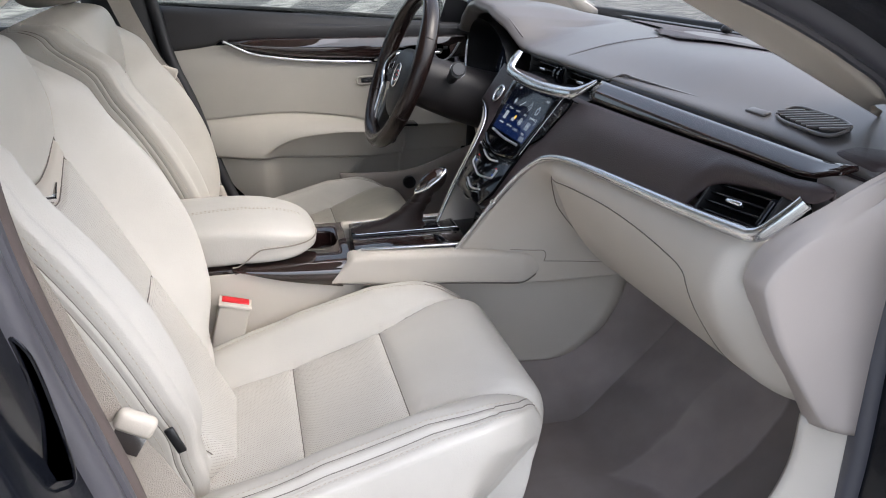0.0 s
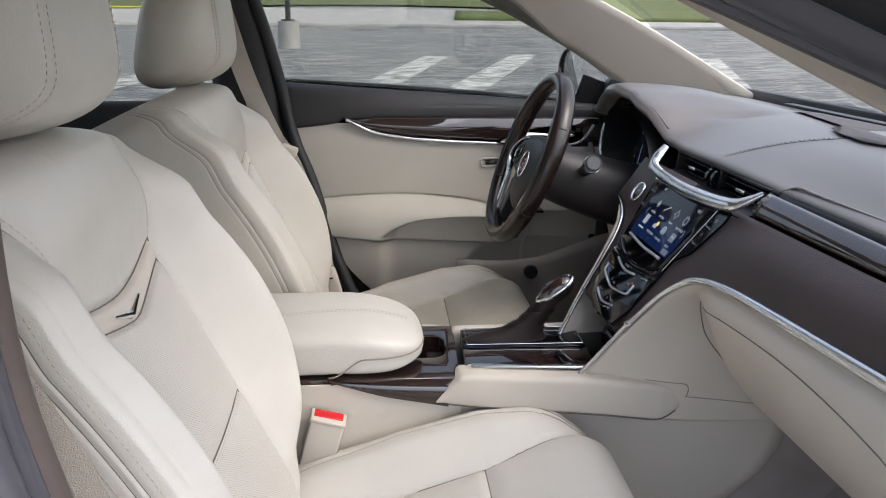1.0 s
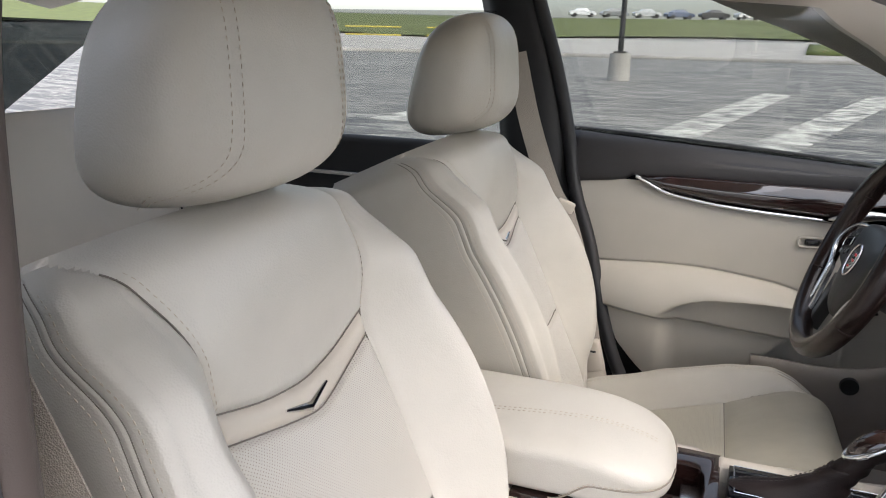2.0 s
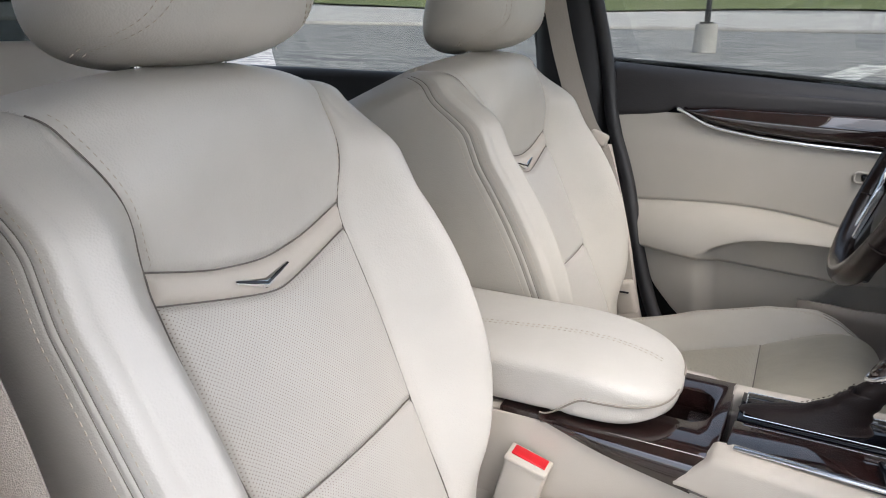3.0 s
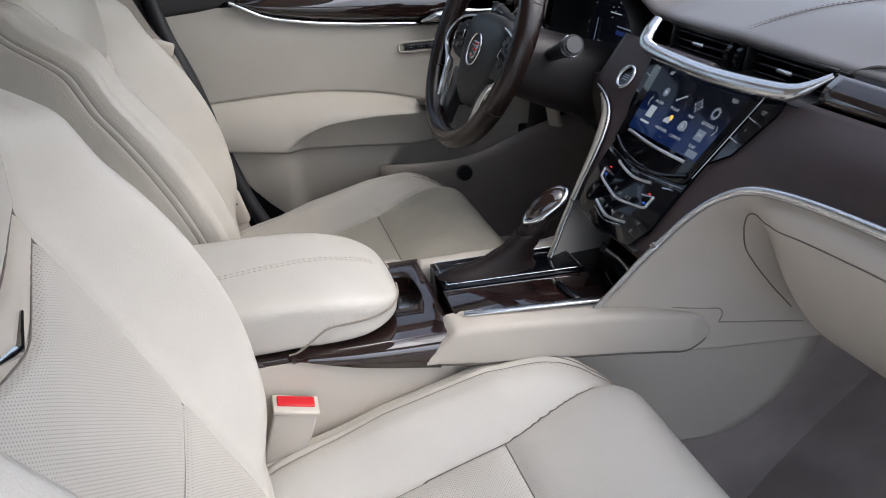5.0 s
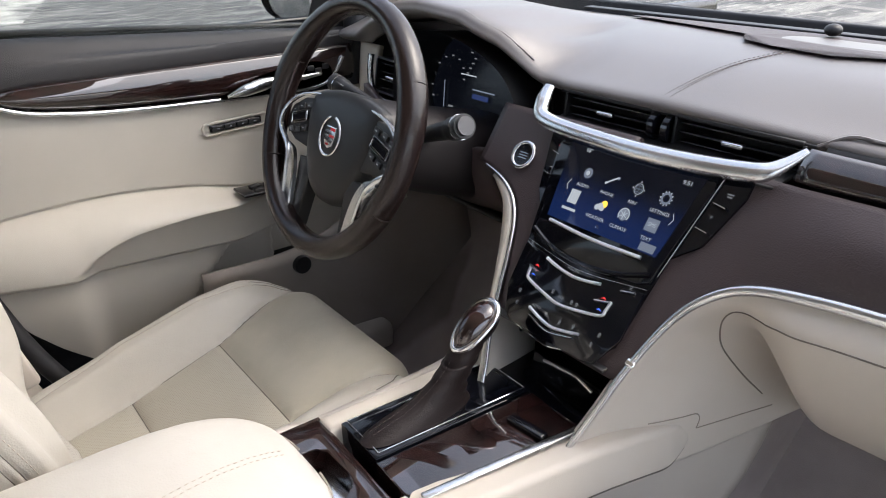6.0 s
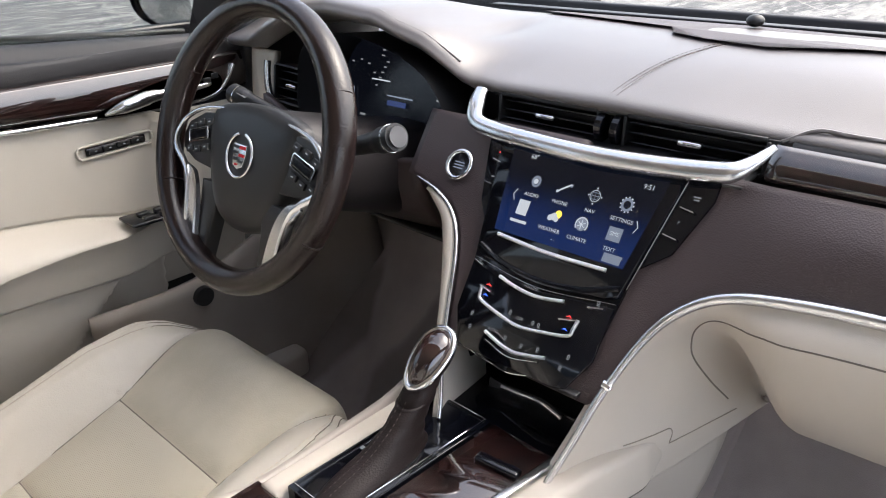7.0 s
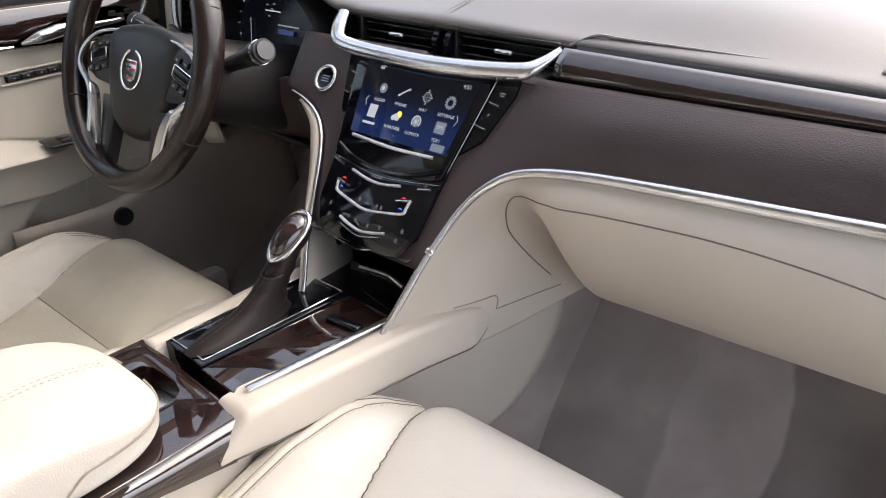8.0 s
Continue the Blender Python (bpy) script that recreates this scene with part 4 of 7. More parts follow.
slab("shifter_plate", [(0.338, 0.022), (0.548, 0.004), (0.550, 0.086), (0.340, 0.100)], 0.64, 0.691, piano, console, "gloss black shifter surround", slope=deck_slope)
slab("console_edge", [(0.326, 0.102), (0.552, 0.088), (0.562, 0.117), (0.326, 0.129)], 0.60, 0.689, leather_trim, console, r=0.007, slope=deck_slope)
slab("console_ledge", [(0.20, 0.100), (0.57, 0.088), (0.58, 0.158), (0.20, 0.158)], 0.58, 0.662, beige_plastic, console, r=0.008)

# wood side wedge below the armrest
rows = [[(0.110, -0.0748, 0.687), (0.20, -0.0758, 0.686), (0.322, -0.0758, 0.683)], [(0.116, -0.081, 0.684), (0.20, -0.0845, 0.673), (0.312, -0.0835, 0.662)],
        [(0.124, -0.0805, 0.681), (0.20, -0.0840, 0.659), (0.302, -0.0845, 0.638)]]
put_box("side_upper", (0.424, 0.003, 0.125), (0.112, -0.0752, 0.6165), leather_trim, console, 0.001)
solid("wood_side", np.array([spline(r, 24) for r in rows]), 0.008, wood, console, flip=False)
# bright strip added in place of a reflection beside the lid
put_box("lid_edge", (0.20, 0.010, 0.004), (0.440, -0.0745, 0.7005), satin, console, 0.0015, rot=(0, -1.7, -8.3), label="satin strip standing in for a reflection along the sliding lid")

# padded knee rail on the passenger's side
def rail_section(x):
    """One upright section of the rail: flat top, firm outer face, rounded edges."""
    yf = float(np.interp(x, [0.28, 0.345, 0.45, 0.55, 0.63, 0.68], [-0.086, -0.098, -0.114, -0.131, -0.149, -0.150]))
    top = float(np.interp(x, [0.283, 0.290, 0.322, 0.345, 0.55, 0.68], [0.652, 0.660, 0.692, 0.696, 0.697, 0.692]))
    low = float(np.interp(x, [0.28, 0.35, 0.62], [0.646, 0.642, 0.637])) + 0.050 * max(0.0, (x - 0.615) / 0.062) ** 2.2
    r = min(0.010, max(0.0015, (top - low) / 2.4))
    arc = np.linspace(0, np.pi / 2, 6)
    pts = [(yf + 0.055, top - 0.004), (yf + 0.03, top)]
    pts += [(yf + r - r * math.sin(a) + 0.003, top - r + r * math.cos(a)) for a in arc]
    pts += [(yf + 0.0005, (top + low) / 2)]
    pts += [(yf + 0.5 * r - 0.5 * r * math.cos(a), low + 0.5 * r - 0.5 * r * math.sin(a)) for a in arc]
    pts += [(yf + 0.03, low), (yf + 0.055, low + 0.004)]
    return [(x, y, z) for y, z in pts], (x, yf + 0.003, low - 0.0008)


stations = np.r_[np.linspace(0.283, 0.35, 16), np.linspace(0.36, 0.60, 16), np.linspace(0.605, 0.676, 22)]
P = np.array([rail_section(x)[0] for x in stations])
v, f = sheet(P, close_v=True, flip=True)
k = P.shape[1]
f = list(f) + [tuple(range(k)), tuple((len(P) - 1) * k + i for i in range(k))[::-1]]
link("knee_rail", autosmooth(mesh_of(v, f), 50), leather_trim, console, "padded cream rail along the console")
tube("rail_gap", [rail_section(x)[1] for x in stations[4:]], 0.0016, seam_dark, console, raw=True, sides=6)

# armrest
arm = thing_part("armrest", console)


LID_CROWN = ([-0.2, 0.10, 0.144, 0.175, 0.204, 0.225, 0.244, 0.256, 0.264, 0.268], [0.760, 0.762, 0.760, 0.756, 0.749, 0.742, 0.733, 0.725, 0.715, 0.707])


def armrest_points(T, X, z0=0.686, z1=0.798, x1=0.268):
    u = np.clip((X - 0.10) / (x1 - 0.10), 0, 1)
    w = 0.108 * (1 - u**5.0) ** 0.37
    c, sn = np.cos(T), np.sin(T)
    up = sn > 0
    Y = 0.036 + w * np.sign(c) * np.abs(c) ** 0.33
    tuck = np.where(up, 0.0, 0.040 * u**3 * np.abs(sn))
    crown = np.interp(X, *LID_CROWN)
    floor_ = z0 + 0.012 * u**6
    mid_ = (crown + floor_) / 2
    Z = mid_ + np.where(up, (crown - mid_) * np.abs(sn) ** 0.42, -(mid_ - floor_) * np.abs(sn) ** 0.28)
    Z = Z + 0.007 * np.cos(np.clip((Y - 0.036) / 0.108, -1, 1) * 1.5) * up
    seam_z = 0.716 - 0.026 * step(0.17 - X, -0.01, 0.04)
    g = np.exp(-(((Z - seam_z) / 0.0035) ** 2)) * (np.abs(c) > 0.25) * step(X, 0.10, 0.13)
    return np.stack([X - tuck, Y - np.sign(c) * 0.003 * g, Z], -1)


nu, nv = 130, 70
th = np.linspace(0, 2 * np.pi, nu, endpoint=False)
xs = np.concatenate([np.linspace(-0.22, 0.10, 30), 0.10 + 0.168 * np.sin(np.linspace(0.02, 1, 40) * np.pi / 2)])
T, X = np.meshgrid(th, xs, indexing="ij")
v, f = sheet(armrest_points(T, X), close_u=True, flip=False)
f = list(f) + [tuple(np.arange(nu) * nv), tuple(np.arange(nu) * nv + nv - 1)[::-1]]
link("lid", mesh_of(v, f), leather, arm)
xs = np.linspace(-0.15, 0.245, 90)
for off in (-0.0036, 0.0036):
    ys = 0.019 + 0.18 * (xs - 0.14) + off
    zs = np.interp(xs, *LID_CROWN) + 0.007 * np.cos((ys - 0.036) / 0.108 * 1.5)
    stitches("stitching", np.stack([xs, ys, zs + 0.0008], -1), arm, thread, 0.0042, 0.003, 0.0006, (0, 0, 1))
# piped seam low on the side and round the nose
xs = 0.112 + 0.1555 * np.sin(np.linspace(0, 1, 70) * np.pi / 2)
half_w = 0.108 * (1 - np.clip((xs - 0.10) / 0.168, 0, 1) ** 5.0) ** 0.37
seam_z = 0.7185 - 0.030 * step(0.165 - xs, -0.005, 0.05)
for sg in (-1, 1):
    side = np.stack([xs, 0.036 + sg * (half_w + 0.0002), seam_z], -1)
    tube("piping", side, 0.0013, seam_soft, arm, raw=True, sides=6)
    stitches("stitching", side[4:60] + np.array([0, sg * 0.0006, 0.0038]), arm, thread, 0.0042, 0.003, 0.0006, (0, sg, 0))

# ---- shifter ----
shifter = thing("gear_shifter", "dark leather gear shifter with wood and chrome knob", "gear shifter")


def oval_loft(rows, n=28, k=40):
    """Upright ovals (height, rear, front, half width), smoothed from one to the next."""
    r = spline(rows, k)
    th = np.linspace(0, 2 * np.pi, n, endpoint=False)
    P = []
    for z, x0, x1, w in r:
        c, s_ = np.cos(th), np.sin(th)
        P.append(np.stack([(x0 + x1) / 2 - (x1 - x0) / 2 * np.sign(c) * np.abs(c) ** 0.85, 0.050 + w * np.sign(s_) * np.abs(s_) ** 0.85, np.full(n, z) + (0.35 * (x1 - x0) / 2 * -c if z > 0.75 else 0 * c)], -1))
    return np.array(P)


P = oval_loft([(0.694, 0.338, 0.492, 0.025), (0.700, 0.352, 0.486, 0.022), (0.711, 0.398, 0.484, 0.018), (0.725, 0.428, 0.486, 0.0155), (0.740, 0.447, 0.495, 0.0155), (0.758, 0.461, 0.508, 0.017), (0.775, 0.472, 0.520, 0.0175)])
P[..., 0] += 0.0012 * np.sin(P[..., 2] * 420 + P[..., 1] * 60)
v, f = sheet(P, close_v=True)
link("boot", mesh_of(v, f), boot_leather, shifter, "dark brown stitched leather boot")
for off in (-0.004, 0.004):
    line = spline([(0.352, 0.702), (0.398, 0.7115), (0.428, 0.7255), (0.449, 0.7405), (0.464, 0.757)], 60)
    stitches("stitching", np.array([(x - 0.001, 0.050 + off, z + 0.001) for x, z in line]), shifter, dark_thread, 0.0035, 0.0028, 0.0007, (-0.5, 0, 0.85))
AX, NR = np.array([0.80, 0, 0.60]), np.array([-0.60, 0, 0.80])
uu, vv = np.meshgrid(np.linspace(0, 2 * np.pi, 40, endpoint=False), np.linspace(0, np.pi / 2, 12), indexing="ij")


def knob_half(sign, deep, grow=1.0):
    """Half of the knob over (1) or under (-1) the plane of its ring."""
    a = np.sign(np.cos(uu)) * np.abs(np.cos(uu)) ** 0.85 * np.cos(vv) * 0.038 * grow
    b = np.sin(uu) * np.cos(vv) * 0.0205 * grow * (1 + 0.20 * np.cos(uu))
    return np.array([0.500, 0.050, 0.786]) + a[..., None] * AX + b[..., None] * np.array([0, 1.0, 0]) + (sign * deep * np.sin(vv))[..., None] * NR


v, f = sheet(knob_half(1, 0.016, 0.90), close_u=True)
link("knob", mesh_of(v, f), wood, shifter, "dark polished wood inlay of the knob")
v, f = sheet(knob_half(-1, 0.024), close_u=True, flip=True)
link("grip", mesh_of(v, f), boot_leather, shifter)
tube("knob_ring", knob_half(1, 0.0, 0.96)[:, 0], 0.0042, chrome, shifter, closed=True, raw=True, sides=10)
put_box("lid_pull", (0.014, 0.052, 0.007), (0.497, -0.046, 0.6985), piano, console, 0.003, 3, (0, 0, 6))
frame_pts = [(0.345, 0.027, 0.6945), (0.545, 0.010, 0.7005), (0.546, 0.082, 0.7005), (0.346, 0.096, 0.6945)]
for a, b in zip(frame_pts, frame_pts[1:] + frame_pts[:1]):
    tube("plate_edge", [a, b], 0.0008, chrome, shifter, n=6, sides=6)
for k in range(4):
    put_box("gate_mark", (0.005, 0.004, 0.0006), (0.425 + 0.022 * k, 0.081 - 0.0016 * k, 0.6975 + 0.0006 * k), dim_glow, shifter, 0)

# ---- dashboard ----
dash = thing("dashboard", "dark brown dashboard with cream lower half and bright metal trim", "dashboard")


def face_x(z, y=0.0):
    """The sloping face of the dashboard."""
    return 0.638 + 0.67 * (z - 0.876)


CHROME_LINE = spline([(-0.094, 0.684), (-0.106, 0.730), (-0.118, 0.780), (-0.139, 0.834), (-0.165, 0.866), (-0.203, 0.886), (-0.27, 0.897), (-0.36, 0.9035), (-0.48, 0.910), (-0.60, 0.917), (-0.69, 0.924)], 90)


SHIFT = 0.0


def on_face(y, z, out=0.0):
    y, z = np.asarray(y, float) + SHIFT, np.asarray(z, float)
    return np.stack([face_x(z, y) - 0.83 * out, y, z + 0.556 * out], -1)


# brown face between the bright line and the wood band
top_of = lambda y: np.interp(y, [-0.72, -0.60, -0.45, -0.2, 0.3], [0.986, 0.985, 0.982, 0.978, 0.985])  # noqa: E731
cols = np.vstack([[(0.0, 0.765), (-0.06, 0.765), (-0.104, 0.765)], [q for q in CHROME_LINE if q[0] > -0.556 and q[1] > 0.772 and q[0] < -0.106], [(-0.562, 0.914), (-0.570, 0.924), (-0.577, 0.938), (-0.586, 0.948), (-0.60, 0.955), (-0.625, 0.9595), (-0.65, 0.963), (-0.67, 0.965), (-0.69, 0.966), (-0.71, 0.967), (-0.725, 0.969), (-0.737, 0.973), (-0.745, 0.978), (-0.750, 0.984)]])
rows = []
for y, z in cols:
    zz = np.linspace(z, max(float(top_of(y)) if y > -0.70 else float(np.interp(y, [-0.75, -0.74, -0.72, -0.70], [0.987, 0.990, 0.990, 0.986])), z + 0.002), 16)
    bulge = (0.012 - 0.002 * step(-y, 0.55, 0.6)) * np.sin(np.linspace(0, np.pi, 16)) ** (1.0 - 0.3 * step(-y, 0.55, 0.6)) * step(-y, 0.12, 0.3) * (1 - 0.5 * step(-y, 0.735, 0.752))
    rows.append(on_face(np.full(16, y), zz, bulge))
solid("face_panel", np.array(rows), 0.01, brown_skin, dash, flip=False, label="dark brown stitched panel")
left = spline([(0.0, 0.765), (0.050, 0.765), (0.083, 0.766), (0.0905, 0.780), (0.112, 0.843), (0.127, 0.869), (0.148, 0.888), (0.180, 0.901), (0.235, 0.912)], 44)
rows = [on_face(np.full(12, y), np.linspace(z, 0.985, 12)) for y, z in left]
solid("face_panel", np.array(rows), 0.01, brown_skin, dash, flip=True, label="dark brown panel beside the column")

line = np.array([on_face(y, z, 0.004) for y, z in CHROME_LINE])
end = spline([line[-1]] + [on_face(y, z, 0.004) for y, z in ((-0.704, 0.930), (-0.714, 0.944), (-0.722, 0.958), (-0.728, 0.970))], 14)
tube("bright_line", np.vstack([line, end[1:]]), 0.0085, satin, dash, raw=True, sides=12, label="satin metal trim line", scale=np.interp(np.arange(len(line) + len(end) - 1), [0, 22, 45, 70, 103], [0.45, 0.5, 0.68, 0.9, 1.0]))

# cream lower half: the glovebox's face runs into the console's flank
rows = []
for (y, z) in np.vstack([CHROME_LINE, [(-0.700, 0.926), (-0.706, 0.930)]]):
    k = step(-y, 0.10, 0.26)
    c = np.array([on_face(y, z, -0.002), (face_x(z) - 0.018 * k, y, z - 0.025), (0.646 - 0.004 * k, y, 0.835), (0.668, y, 0.780), (0.722, y, 0.715), (0.790, y, 0.672), (0.86, y, 0.665)])
    c[2:, 2] = np.minimum(c[2:, 2] + (z - 0.89) * 0.5, z - np.array([0.050, 0.085, 0.12, 0.15, 0.155]))
    c[1:, 0] += 0.036 * step(-y, 0.655, 0.71) ** 2
    flank = spline([on_face(y, z, -0.002), (face_x(z) + 0.05, y - 0.012, z - 0.02), (face_x(z) + 0.12, y - 0.045, z - 0.05), (0.84, -0.20, 0.66)], 30)
    join = float(step(-y, 0.100, 0.265))
    rows.append(flank * (1 - join) + spline(c, 30) * join)
lower_half = np.array(rows)
solid("lower_panel", lower_half, 0.012, leather_trim, dash, flip=True, label="cream lower dashboard with glovebox")
lower_tree = BVHTree.FromPolygons(*[list(map(tuple, q)) for q in sheet(lower_half)])

# wood band
yb = np.linspace(-0.732, -0.19, 44)
rows = []
for y in yb:
    zt = np.interp(y, [-0.732, -0.70, -0.19], [1.008, 1.004, 1.010])
    zb = float(np.interp(y, [-0.732, -0.705, -0.68], [1.000, 0.988, 0.9855])) if y < -0.68 else float(top_of(y))
    rows.append(spline([(face_x(zb) + 0.010, y, zb), (face_x(zb) + 0.005, y, zb + 0.005), (face_x(zb) + 0.011, y, zb + 0.6 * (zt - zb)), (face_x(zb) + 0.027, y, zt)], 12))
solid("wood_band", np.array(rows), 0.006, wood, dash, flip=True, label="glossy dark wood band")

# dash top
ys = np.linspace(-0.74, 0.78, 110)
rows = []
for y in ys:
    lip_z = float(np.interp(y, [-0.74, -0.60, -0.19, 0.0, 0.15, 0.20, 0.26, 0.33, 0.43, 0.52, 0.60, 0.68, 0.78], [1.000, 1.008, 1.016, 1.022, 1.020, 1.024, 1.066, 1.092, 1.100, 1.090, 1.060, 1.030, 1.02]))
    lip_x = float(np.interp(y, [-0.74, -0.19, 0.0, 0.18, 0.30, 0.43, 0.6, 0.78], [0.765, 0.748, 0.738, 0.742, 0.705, 0.700, 0.72, 0.76]))
    drop = 0.022 * float(step(-y, 0.30, 0.72))
    rows.append(spline([(lip_x + 0.035, y, lip_z - 0.022), (lip_x + 0.004, y, lip_z - 0.012), (lip_x, y, lip_z), (lip_x + 0.03, y, lip_z + 0.010), (0.88, y, max(1.056 - drop, lip_z - 0.002)), (1.02, y, 1.066 - drop), (1.20, y, 1.040 - drop)], 44))
solid("top_pad", np.array(rows), 0.012, dash_skin, dash, flip=True, label="stitched dark brown dash top, lightened for sky sheen")

# ---- passenger end of the dashboard ----
def patch(rows, nu=24, nv=24):
    """A smooth surface through a small grid of points."""
    fine = [spline(r, nu) for r in rows]
    return np.array([spline([q[i] for q in fine], nv) for i in range(nu)])


# end cap: three facets that close the dashboard towards the door
cap_in = spline([(0.782, -0.700, 0.679), (0.750, -0.700, 0.733), (0.713, -0.700, 0.784), (0.687, -0.700, 0.826), (0.667, -0.700, 0.866), (0.662, -0.700, 0.885), (0.674, -0.702, 0.915), (0.690, -0.712, 0.938), (0.715, -0.734, 0.968), (0.745, -0.744, 0.992), (0.785, -0.745, 1.010)], 46)
cap_edge = spline([(0.780, -0.735, 0.690), (0.750, -0.735, 0.730), (0.720, -0.735, 0.772), (0.692, -0.735, 0.815), (0.671, -0.735, 0.860), (0.665, -0.735, 0.884), (0.678, -0.737, 0.908), (0.702, -0.742, 0.932), (0.733, -0.746, 0.950), (0.760, -0.748, 0.967), (0.790, -0.748, 0.985)], 46)
cap_out = spline([(0.828, -0.738, 0.675), (0.830, -0.739, 0.72), (0.831, -0.740, 0.77), (0.832, -0.741, 0.82), (0.833, -0.742, 0.86), (0.833, -0.742, 0.88), (0.833, -0.743, 0.905), (0.833, -0.744, 0.93), (0.833, -0.745, 0.95), (0.833, -0.746, 0.97), (0.833, -0.746, 1.0)], 46)
tuck = cap_in + np.array([0.03, 0.004, 0.0])
rows = [tuck, cap_in + np.array([0.003, 0.002, 0]), cap_in, cap_in * 0.9 + cap_edge * 0.1, cap_in * 0.5 + cap_edge * 0.5 + np.array([-0.001, 0, 0]), cap_in * 0.12 + cap_edge * 0.88, cap_edge + np.array([0.0015, 0.002, 0]), cap_edge * 0.93 + cap_out * 0.07, cap_edge * 0.5 + cap_out * 0.5 + np.array([0, -0.003, 0]), cap_out]
taupe_trim = mat("pinkish_taupe_trim", (0.40, 0.355, 0.327), 0.5, grain=0.15, grain_size=1000, vary=0.02)
solid("end_cap", np.array(rows), 0.006, taupe_trim, dash, "pinkish beige moulded end cap", flip=False)
# blocks that fill the end of the dashboard behind the face panel
put_box("end_block", (0.08, 0.060, 0.050), (0.790, -0.705, 0.962), taupe_trim, dash, 0.008)
put_box("end_top", (0.13, 0.070, 0.030), (0.830, -0.708, 1.003), brown_skin, dash, 0.010, 3, (0, -8, 0))


def vent(parent_name, label, centre, right, up, wide, high, slats, wheel_side=1, tab=True):
    """An air vent: dark box, slats, a bright tab and a thumb wheel."""
    unit = thing_part(parent_name, dash)
    unit["label"] = label
    c, r, u = np.array(centre, float), np.array(right, float), np.array(up, float)
    r /= np.linalg.norm(r)
    u /= np.linalg.norm(u)
    n = np.cross(r, u)

    def block(name, x, y, z, sx, sy, sz, material, rr=0.001):
        m = Matrix(((r[0], u[0], n[0], 0), (r[1], u[1], n[1], 0), (r[2], u[2], n[2], 0), (0, 0, 0, 1)))
        m.translation = Vector(c + r * x + u * y + n * z)
        bm = box(sx, sy, sz, rr, 2, m)
        me = bpy.data.meshes.new(name)
        bm.to_mesh(me)
        bm.free()
        return link(name, autosmooth(me, 50), material, unit)

    block("back_plate", 0, 0, -0.045, wide + 0.01, high + 0.01, 0.004, black_plastic)
    for s in (-1, 1):
        block("side_wall", s * (wide / 2 + 0.002), 0, -0.02, 0.004, high, 0.05, black_plastic)
        block("end_wall", 0, s * (high / 2 + 0.002), -0.02, wide, 0.004, 0.05, black_plastic)
    for k in range(slats):
        block("slat", 0, (k - (slats - 1) / 2) * high / slats, -0.008, wide - 0.002, 0.0022, 0.018, piano, 0.0006)
    if tab:
        block("tab", 0, 0, 0.004, 0.026, 0.006, 0.010, chrome, 0.002)
    return unit, block


unit, block = vent("passenger_vent", "black slatted side vent", on_face(-0.640, 0.944, -0.004), (0.05, -1, 0.075), (0.556, 0.06, 0.83), 0.108, 0.046, 4)
block("thumb_wheel", 0.047, 0, 0.000, 0.008, 0.034, 0.012, piano, 0.003)

def top_z(x, y):
    lip_z = np.interp(y, [-0.74, -0.60, -0.19, 0.0, 0.15, 0.20, 0.26, 0.33, 0.43, 0.52, 0.60, 0.68, 0.78], [1.000, 1.008, 1.016, 1.022, 1.020, 1.024, 1.066, 1.092, 1.100, 1.090, 1.060, 1.030, 1.02])
    lip_x = np.interp(y, [-0.74, -0.19, 0.0, 0.18, 0.30, 0.43, 0.6, 0.78], [0.765, 0.748, 0.738, 0.742, 0.705, 0.700, 0.72, 0.76])
    drop = 0.022 * float(step(-y, 0.30, 0.72))
    pts = spline([(lip_x, lip_z), (lip_x + 0.03, lip_z + 0.010), (0.88, max(1.056 - drop, lip_z - 0.002)), (1.02, 1.066 - drop), (1.20, 1.040 - drop)], 60)
    return float(np.interp(x, pts[:, 0], pts[:, 1]))


# speaker grille and badge on the dash top
spk = thing_part("dash_speaker", dash)
spk["label"] = "slatted speaker grille"
SPK = pose(0.800, -0.600, top_z(0.800, -0.600) + 0.0012, 0, -math.degrees(math.atan2(top_z(0.835, -0.592) - top_z(0.79, -0.592), 0.045)), 0) @ Matrix.Diagonal((0.62, 0.9, 1, 1))


def speaker_block(name, x, y, z, sx, sy, sz, material, rot=0.0, rr=0.001):
    bm = box(sx, sy, sz, rr, 2, SPK @ pose(x, y, z, 0, 0, rot))
    me = bpy.data.meshes.new(name)
    bm.to_mesh(me)
    bm.free()
    return link(name, autosmooth(me, 50), material, spk)


loop = [(0.034 * math.copysign(abs(math.cos(a)) ** 0.6, math.cos(a)) + 0.012 * math.sin(a), 0.062 * math.copysign(abs(math.sin(a)) ** 0.6, math.sin(a))) for a in np.linspace(0, 2 * math.pi, 48, endpoint=False)]
tube("rim", [tuple(SPK @ Vector((x, y, 0.002))) for x, y in loop], 0.0022, dash_skin, spk, closed=True, raw=True)
bm = bmesh.new()
bm.faces.new([bm.verts.new(tuple(SPK @ Vector((x * 0.97, y * 0.97, 0.0005)))) for x, y in loop])
bmesh.ops.solidify(bm, geom=bm.faces[:], thickness=0.001)
part("well", bm, black_plastic, spk, "dark gaps between the slats")
for k in range(9):
    y = -0.048 + 0.012 * k
    speaker_block("slat", 0.012 * y / 0.062, y, 0.003, 0.062 if abs(y) < 0.040 else 0.042, 0.0052, 0.0045, dash_skin, -42)
put_box("airbag_badge", (0.012, 0.038, 0.004), (0.785, -0.522, top_z(0.785, -0.522) + 0.0012), dash_skin, dash, 0.0018, 2, (0, -16, 0))

